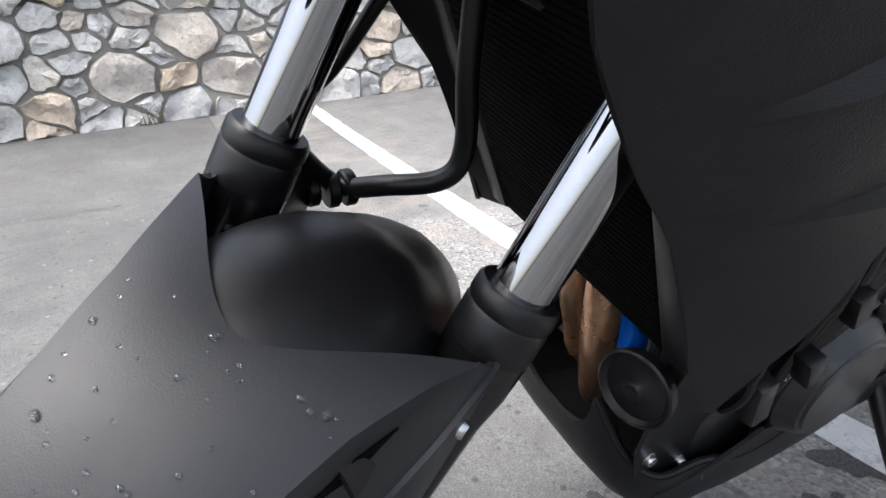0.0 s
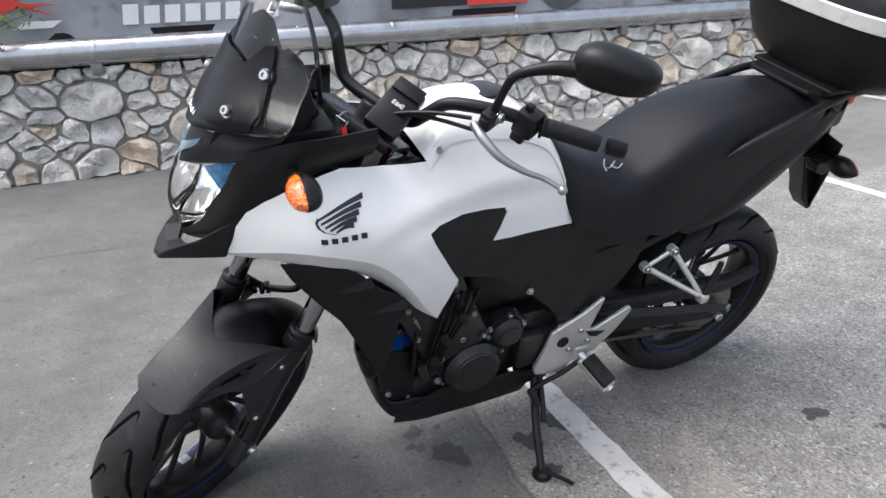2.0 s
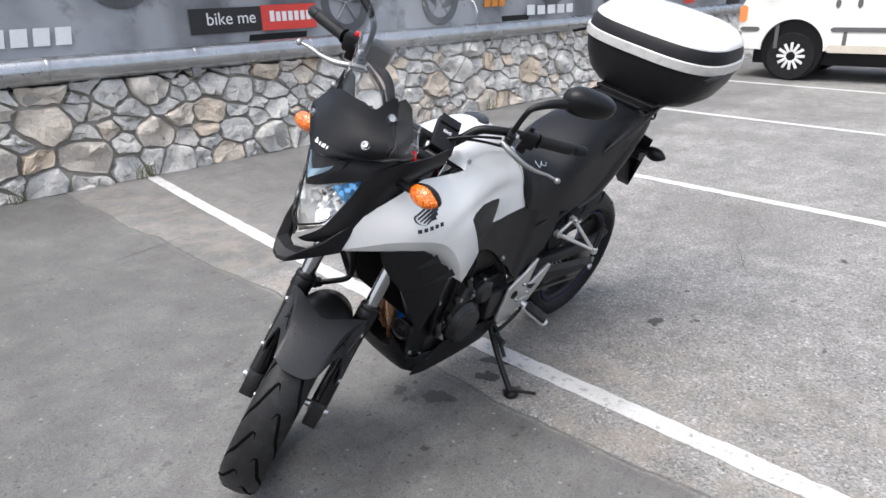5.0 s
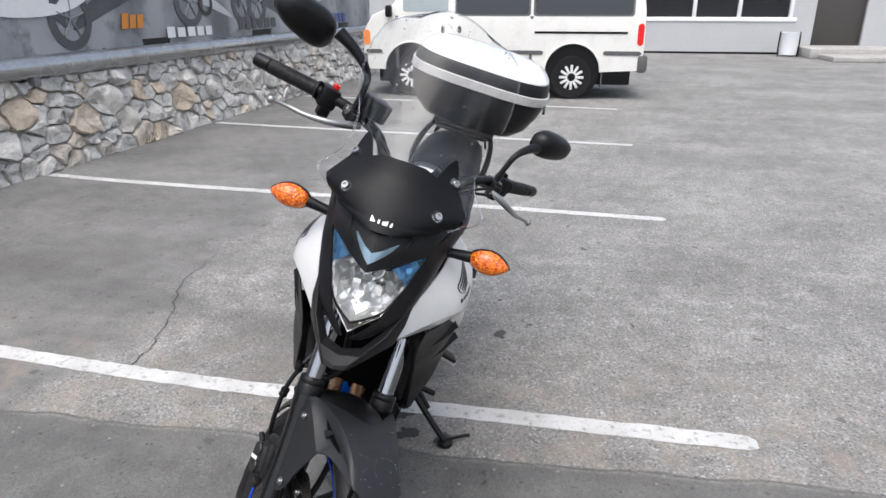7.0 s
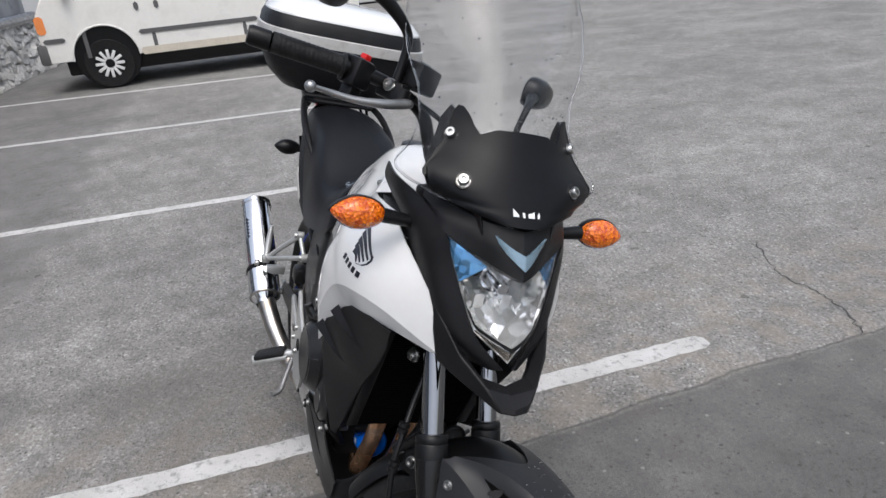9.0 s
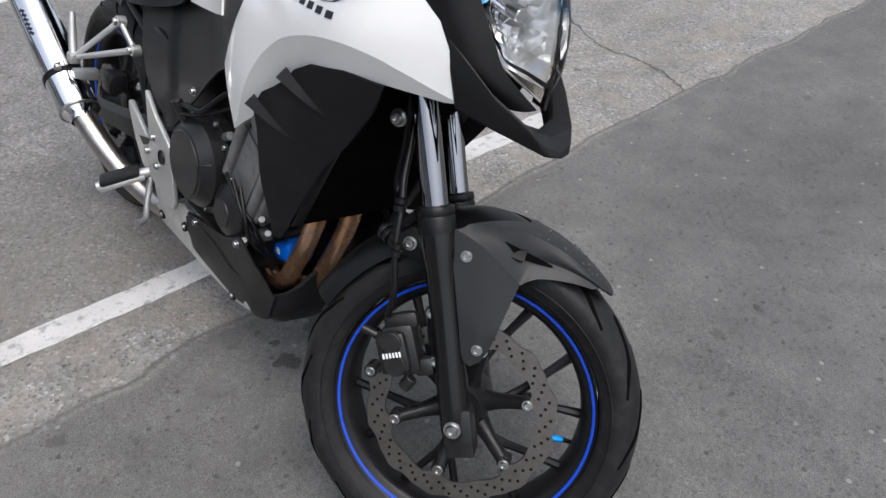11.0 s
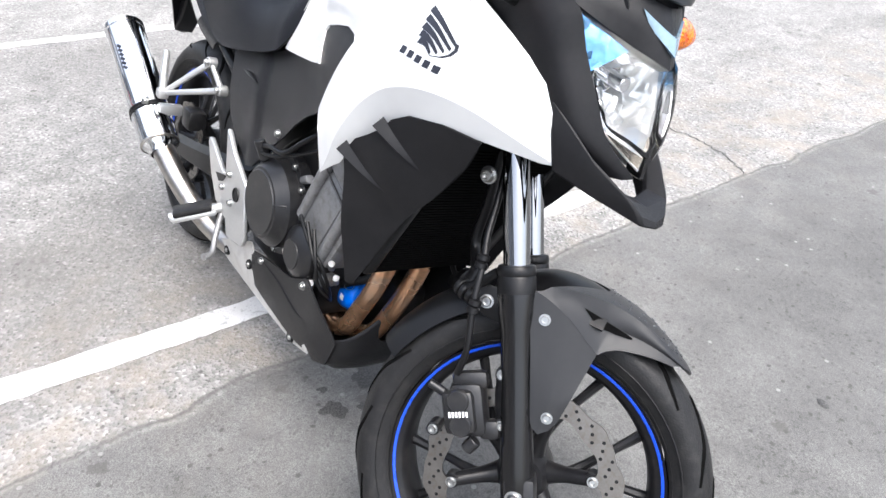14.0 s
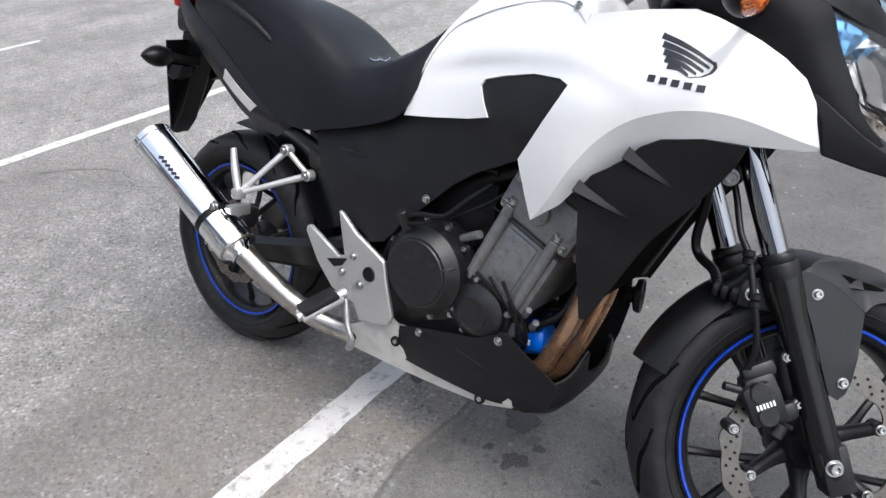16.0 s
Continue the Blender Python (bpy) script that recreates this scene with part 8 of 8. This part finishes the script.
# red star shape in the corner
for k, (x0, z0, x1, z1) in enumerate(((2.45, 1.40, 1.93, 1.18), (2.45, 1.08, 2.05, 1.36), (2.5, 1.25, 1.9, 1.26))):
    d_ = Vector((x1 - x0, z1 - z0)).normalized()
    n_ = Vector((-d_.y, d_.x)) * 0.045
    rows = [[on_banner(x0 + n_.x, z0 + n_.y, 0.017), on_banner(x0 - n_.x, z0 - n_.y, 0.017)], [on_banner(x1, z1 + 0.004, 0.017), on_banner(x1, z1 - 0.004, 0.017)]]
    part("print_star_ray", grid_bm(rows, thick=0.002), M_PRRED, banner)
patch("print_bar", 2.2, 1.95, 1.10, 1.15, M_PRWHITE, 0.02, -0.08)

# ---- leaves and weeds ----
M_LEAF = mat("green_leaf", (0.075, 0.14, 0.03), 0.5, 0, 0.35, 9)
M_WEED = mat("dry_weed", (0.13, 0.13, 0.055), 0.7, 0, 0.4, 12)
M_TWIG = mat("twig", (0.12, 0.09, 0.06), 0.8, 0, 0.2, 20)


def leaf_bm(b, p, d, ln, wd, up):
    d = d.normalized()
    s_ = d.cross(up).normalized()
    pts_ = [p, p + d * ln * 0.35 + s_ * wd, p + d * ln * 0.75 + s_ * wd * 0.6, p + d * ln, p + d * ln * 0.75 - s_ * wd * 0.6, p + d * ln * 0.35 - s_ * wd]
    c = b.verts.new(p + d * ln * 0.5 - up * wd * 0.25)
    v = [b.verts.new(q) for q in pts_]
    for i in range(6):
        b.faces.new((c, v[i], v[(i + 1) % 6]))


random.seed(8)
shrub = tagged(new("shrub"), "leafy green shrub growing over the wall top", "shrub")
root_ = Vector((2.55, wall_y(2.55) + 0.02, WALL_TOP))
for k in range(9):
    tip = root_ + Vector((random.uniform(-0.55, 0.6), random.uniform(0.02, 0.22), random.uniform(0.35, 1.0)))
    midp = root_.lerp(tip, 0.5) + Vector((0, 0.05, 0.1))
    part("branch", tube_bm([root_, midp, tip], [0.010, 0.006, 0.002], 6, 12), M_TWIG, shrub)
    b = bmesh.new()
    for q in range(46):
        t_ = random.uniform(0.3, 1.0)
        p = (root_.lerp(midp, t_ * 2) if t_ < 0.5 else midp.lerp(tip, t_ * 2 - 1)) + Vector([random.uniform(-0.06, 0.06) for _ in range(3)])
        leaf_bm(b, p, Vector((random.uniform(-1, 1), random.uniform(-0.3, 1), random.uniform(-0.8, 0.6))), random.uniform(0.04, 0.075), random.uniform(0.010, 0.018), Vector((0, 0.3, 1)))
    part("foliage", b, M_LEAF, shrub)
for wx, n_ in ((-1.62, 34), (0.05, 26), (-4.1, 16), (1.0, 14)):
    b = bmesh.new()
    for q in range(n_):
        p = Vector((wx + random.uniform(-0.07, 0.07), wall_y(wx) + 0.155 + random.uniform(-0.02, 0.03), 0))
        h = random.uniform(0.05, 0.17)
        tube_bm([p, p + Vector((random.uniform(-0.03, 0.03), random.uniform(0, 0.03), h * 0.6)), p + Vector((random.uniform(-0.07, 0.07), random.uniform(0, 0.06), h))], [0.0025, 0.0018, 0.0005], 4, 6, b)
    tagged(part("weed_tuft", b, M_WEED), "dry weed tuft at the foot of the stone wall", "weed", "weeds along the wall", "stuff")

# ---- parked van beyond the bays ----
M_VAN = mat("white_van_paint", (0.70, 0.69, 0.655), 0.30, 0, 0.04, 2, coat=0.4, dirt=(0.50, 0.46, 0.39), dirt_amount=0.22)
M_GLASSD = mat("dark_vehicle_glass", (0.015, 0.017, 0.02), 0.06, 0, 0.05, 5, spec=0.8)
M_CAPW = mat("white_wheel_trim", (0.68, 0.68, 0.67), 0.4, 0.1, 0.05, 6)
M_TRIM = mat("faded_black_trim", (0.09, 0.09, 0.09), 0.6, 0, 0.15, 8)
van = tagged(new("van"), "white passenger van parked across the bays by the wall", "van")
VX = -8.32
van.matrix_world = Matrix.Translation((VX, -0.15, 0))
side = [(-2.16, 0.42), (-1.83, 0.42)]
for k in range(13):
    a = radians(180 - 15 * k)
    side.append((-1.40 + 0.43 * math.cos(a), 0.42 + 0.42 * math.sin(a)))
side += [(0.70, 0.40)]
for k in range(13):
    a = radians(180 - 15 * k)
    side.append((1.15 + 0.42 * math.cos(a), 0.42 + 0.42 * math.sin(a)))
side += [(2.20, 0.45), (2.22, 0.80), (2.20, 1.30), (2.12, 1.88), (2.02, 1.98), (-0.95, 2.0), (-1.20, 1.95), (-1.72, 1.38), (-2.02, 1.25), (-2.14, 1.05), (-2.18, 0.70)]
b = bmesh.new()
f = b.faces.new([b.verts.new((0, y, z)) for y, z in side])
r = bmesh.ops.extrude_face_region(b, geom=[f])
bmesh.ops.translate(b, vec=(-1.66, 0, 0), verts=[v for v in r["geom"] if isinstance(v, bmesh.types.BMVert)])
for zc in (0.86, 1.15):
    bmesh.ops.bisect_plane(b, geom=b.verts[:] + b.edges[:] + b.faces[:], plane_co=(0, 0, zc), plane_no=(0, 0, 1), dist=1e-5)
for v in b.verts:
    if v.co.z > 1.15:
        k_ = (v.co.z - 1.15) / 0.85
        v.co.x += (-0.10 if v.co.x > -0.8 else 0.10) * k_
bmesh.ops.triangulate(b, faces=[q for q in b.faces if len(q.verts) > 4])
body = part("van_body", b, M_VAN, van, "white van body with grime along the sills", bevel=0.02, angle=30)


def van_panel(name, y0, y1, z0, z1, material, x=0.006, th=0.012, parent=body):
    b = bmesh.new()
    lean = lambda z: -0.10 * max(0, (z - 1.15) / 0.85)
    pts_ = [(y0 + 0.03, z0), (y1 - 0.03, z0), (y1, z0 + 0.03), (y1, z1 - 0.03), (y1 - 0.03, z1), (y0 + 0.03, z1), (y0, z1 - 0.03), (y0, z0 + 0.03)]
    f_ = b.faces.new([b.verts.new((x + lean(z), y, z)) for y, z in pts_])
    r_ = bmesh.ops.extrude_face_region(b, geom=[f_])
    bmesh.ops.translate(b, vec=(-th, 0, 0), verts=[v for v in r_["geom"] if isinstance(v, bmesh.types.BMVert)])
    return part(name, b, material, parent)


van_panel("rear_window", 0.55, 2.00, 1.27, 1.78, M_GLASSD)
van_panel("middle_window", -0.66, 0.45, 1.27, 1.78, M_GLASSD)
van_panel("front_window", -1.52, -0.80, 1.30, 1.78, mat("clear_vehicle_glass", (0.30, 0.34, 0.35), 0.08, 0, 0.1, 3))
for y0, y1 in ((0.52, 2.03), (-0.69, 0.48)):
    van_panel("window_rubber", y0, y1, 1.24, 1.81, M_TRIM, 0.003)
for y0, y1 in ((-0.93, 0.70), (1.60, 2.18), (-2.14, -1.86)):
    van_panel("side_strip", y0, y1, 0.675, 0.735, M_TRIM, 0.012, 0.014)
van_panel("slide_rail", 0.55, 1.95, 0.99, 1.02, M_TRIM, 0.008)
for y in (-0.74, 0.50, -1.62):
    van_panel("door_gap", y - 0.004, y + 0.004, 0.44, 1.24, M_TRIM, 0.0025, 0.004)
for y in (-0.62, -0.88):
    van_panel("door_handle", y - 0.03, y + 0.03, 0.98, 1.10, M_TRIM, 0.012, 0.016)
for y in (-1.40, 1.15):
    # dark hollow of the wheel housing and its rolled lip
    part("wheel_housing", lathe_bm([(0.02, -0.03), (0.415, -0.03), (0.415, -0.36), (0.02, -0.36)], 40, "x", (0, y, 0.42)), M_BLACK, van)
    arc_ = [Vector((0.006, y + 0.43 * math.cos(radians(a)), 0.42 + 0.43 * math.sin(radians(a)))) for a in range(0, 181, 12)]
    part("arch_lip", tube_bm(arc_, 0.014, 8, 40), M_VAN, body)
van_panel("sill", -0.95, 0.72, 0.40, 0.50, mat("dusty_sill_paint", (0.52, 0.47, 0.39), 0.6, 0, 0.15, 5), 0.004, 0.008)
van_panel("tail_lamp", 2.10, 2.19, 0.82, 1.14, M_RED, 0.008)
van_panel("corner_lamp", -2.17, -2.06, 0.80, 1.03, mat("orange_corner_lens", (0.75, 0.25, 0.08), 0.2, 0, 0.1, 10), 0.008)
part("rear_bumper", box_bm((-1.62, 2.12, 0.42), (0.012, 2.28, 0.68), bev=0.04), M_TRIM, van)
part("front_bumper", box_bm((-1.64, -2.24, 0.40), (0.014, -2.10, 0.68), bev=0.04), M_TRIM, van)
part("underbody", box_bm((-1.6, -1.95, 0.22), (-0.08, 2.05, 0.46), bev=0.03), M_BLACK, van)
part("mud_flap", box_bm((-0.22, 1.60, 0.18), (-0.02, 1.62, 0.44)), M_TRIM, van)
for y in (-1.40, 1.15):
    for x in (-0.11, -1.55):
        w = part("van_wheel", lathe_bm([(0.20, 0.09), (0.315, 0.095), (0.332, 0.07), (0.335, 0.0), (0.332, -0.07), (0.315, -0.095), (0.20, -0.09)], 48, "x", (x, y, 0.335)), M_RUBBER, van)
        s = 1 if x > -0.5 else -1
        cap_ = part("hub_cap", lathe_bm([(0, s * 0.085), (0.05, s * 0.085), (0.06, s * 0.075), (0.19, s * 0.070), (0.205, s * 0.085), (0.21, s * 0.08)], 40, "x", (x, y, 0.335)), M_BLACK, w)
        if s > 0:
            for k in range(12):
                a = radians(30 * k)
                bb = box_bm((-0.006, -0.020, 0.06), (0.006, 0.020, 0.190), bev=0.004, m=Matrix.Translation((x + 0.078, y, 0.335)) @ Matrix.Rotation(a, 4, "X"))
                part("cap_spoke", bb, M_CAPW, cap_)
# exterior mirror at the front corner
part("van_mirror", box_bm((0.02, -1.78, 1.22), (0.14, -1.68, 1.40), bev=0.03), M_BLACK, van)

# ---- grey kiosk building ----
M_PLASTER = mat("light_grey_plaster", (0.42, 0.425, 0.43), 0.85, 0, 0.05, 1.5, bump=0.2, bump_scale=120)
M_FRAME = mat("white_window_frame", (0.76, 0.77, 0.78), 0.4, 0, 0.03, 4)
M_DOOR = mat("dark_brown_door", (0.055, 0.05, 0.047), 0.5, 0, 0.1, 4)
M_CONC = mat("rough_concrete", (0.34, 0.33, 0.31), 0.9, 0, 0.2, 3, bump=0.5, bump_scale=60)
hut = tagged(new("kiosk_building"), "low light-grey building with a long window and dark door", "building")
BX = -18.75
for y0, y1, z0, z1 in ((-6.0, 3.30, 0.06, 3.2), (3.30, 7.42, 0.06, 0.95), (3.30, 7.42, 2.5, 3.2), (7.42, 8.03, 0.06, 3.2), (8.03, 9.36, 2.4, 3.2), (9.36, 10.25, 0.06, 3.2)):
    part("facade", box_bm((BX - 0.3, y0, z0), (BX, y1, z1)), M_PLASTER, hut)
part("rear_wall", box_bm((BX - 5, -6.0, 0.06), (BX - 4.7, 10.25, 3.2)), M_PLASTER, hut)
part("side_wall", box_bm((BX - 4.7, 10.0, 0.06), (BX - 0.3, 10.25, 3.2)), M_PLASTER, hut)
part("plinth", box_bm((BX - 0.3, -6.0, 0.0), (BX - 0.03, 10.2, 0.07)), M_BLACK, hut)
part("roof", box_bm((BX - 5.2, -6.2, 3.2), (BX + 0.3, 10.5, 3.4), bev=0.03), M_CONC, hut)
win = part("window_frame", box_bm((BX - 0.10, 3.30, 0.90), (BX + 0.03, 7.55, 1.02), bev=0.01), M_FRAME, hut)
for y in (3.30, 4.74, 5.98, 7.38):
    part("mullion", box_bm((BX - 0.12, y - 0.05, 1.02), (BX + 0.02, y + 0.05, 2.5), bev=0.006), M_FRAME, win)
for y0, y1 in ((3.35, 4.69), (4.79, 5.93), (6.03, 7.33)):
    part("pane", box_bm((BX - 0.10, y0, 1.02), (BX - 0.08, y1, 2.5)), M_GLASSD, win)
part("door_leaf", box_bm((BX - 0.16, 8.03, 0.26), (BX - 0.10, 9.36, 2.4), bev=0.006), M_DOOR, hut)
part("threshold", box_bm((BX - 0.3, 8.03, 0.06), (BX - 0.02, 9.36, 0.26)), M_CONC, hut)
part("step", box_bm((BX, 7.55, 0.0), (BX + 1.5, 9.9, 0.26), bev=0.02), M_CONC, hut)
part("step", box_bm((BX + 1.5, 7.75, 0.0), (BX + 2.6, 9.95, 0.13), bev=0.02), M_CONC, hut)
bin_ = tagged(new("litter_bin"), "white and dark metal litter bin by the door", "litter bin")
bin_.matrix_world = Matrix.Translation((-18.0, 7.22, 0))
part("bin_body", lathe_bm([(0, 0.04), (0.20, 0.04), (0.22, 0.06), (0.24, 0.62), (0.25, 0.64), (0.22, 0.64), (0.20, 0.1), (0, 0.1)], 28, "z"), M_FRAME, bin_)
for s in (1, -1):
    part("bin_stand", tube_bm([(0, s * 0.26, 0.0), (0, s * 0.27, 0.35), (0, s * 0.26, 0.66)], 0.02, 8, 10), M_BLACK, bin_)
post = tagged(new("sign_post"), "pale blue metal post on a concrete foot", "post")
post.matrix_world = Matrix.Translation((-19.0, 12.95, 0))
part("post_foot", box_bm((-0.35, -0.35, 0), (0.35, 0.35, 0.22), bev=0.02), M_CONC, post)
part("post_column", box_bm((-0.18, -0.24, 0.22), (0.18, 0.20, 4.0), bev=0.02), mat("pale_blue_metal", (0.22, 0.36, 0.42), 0.45, 0, 0.05, 3), post)
part("post_edge", box_bm((-0.2, -0.30, 0.22), (0.2, -0.24, 4.0)), M_FRAME, post)


def far_car(x, y, turn, paint, label):
    """A plain saloon seen far off: body, cabin glass, wheels, lamps."""
    car = tagged(new("parked_car"), label, "car", "cars parked far off")
    car.matrix_world = pose(x, y, 0, 0, 0, turn)
    prof = [(-2.1, 0.35), (-2.15, 0.65), (-2.0, 0.85), (-1.1, 0.95), (-0.5, 1.40), (0.9, 1.42), (1.6, 1.0), (2.1, 0.92), (2.15, 0.5), (2.1, 0.35)]
    b = bmesh.new()
    f_ = b.faces.new([b.verts.new((px, -0.85, pz)) for px, pz in prof])
    r_ = bmesh.ops.extrude_face_region(b, geom=[f_])
    bmesh.ops.translate(b, vec=(0, 1.7, 0), verts=[v for v in r_["geom"] if isinstance(v, bmesh.types.BMVert)])
    for v in b.verts:
        if v.co.z > 1.1:
            v.co.y *= 0.8
    part("car_body", b, paint, car, bevel=0.05)
    for s in (1, -1):
        part("car_window", box_bm((-0.75, s * 0.80 - 0.03, 0.98), (1.2, s * 0.80 + 0.03, 1.28), bev=0.02), M_GLASSD, car)
        for px in (-1.35, 1.35):
            w = part("car_wheel", lathe_bm([(0, s * 0.09), (0.2, s * 0.09), (0.22, s * 0.10), (0.31, s * 0.09), (0.32, 0), (0.31, -s * 0.09), (0, -s * 0.09)], 28, "y", (px, s * 0.78, 0.32)), M_RUBBER, car)
            part("wheel_disc", lathe_bm([(0, s * 0.105), (0.06, s * 0.105), (0.20, s * 0.095), (0.21, s * 0.09)], 20, "y", (px, s * 0.78, 0.32)), M_CAST, w)
        part("car_lamp", box_bm((-2.16, s * 0.6 - 0.2, 0.62), (-2.0, s * 0.6 + 0.2, 0.76), bev=0.03), M_CHROME, car)
    part("car_grille", box_bm((-2.19, -0.45, 0.42), (-2.1, 0.45, 0.68), bev=0.02), M_BLACK, car)
    part("car_under", box_bm((-1.9, -0.7, 0.15), (1.9, 0.7, 0.4)), M_BLACK, car)
    return car


far_car(-33.0, 25.5, 205, M_VAN, "white saloon car parked far across the lot")
far_car(-58.0, 31.0, 95, mat("beige_car_paint", (0.42, 0.39, 0.33), 0.3, 0.3, 0.05, 3), "beige saloon car parked far across the lot")
far_car(-57.0, 36.5, 95, mat("grey_car_paint", (0.12, 0.125, 0.13), 0.3, 0.3, 0.05, 3), "dark grey saloon car parked far off")

build_stones()
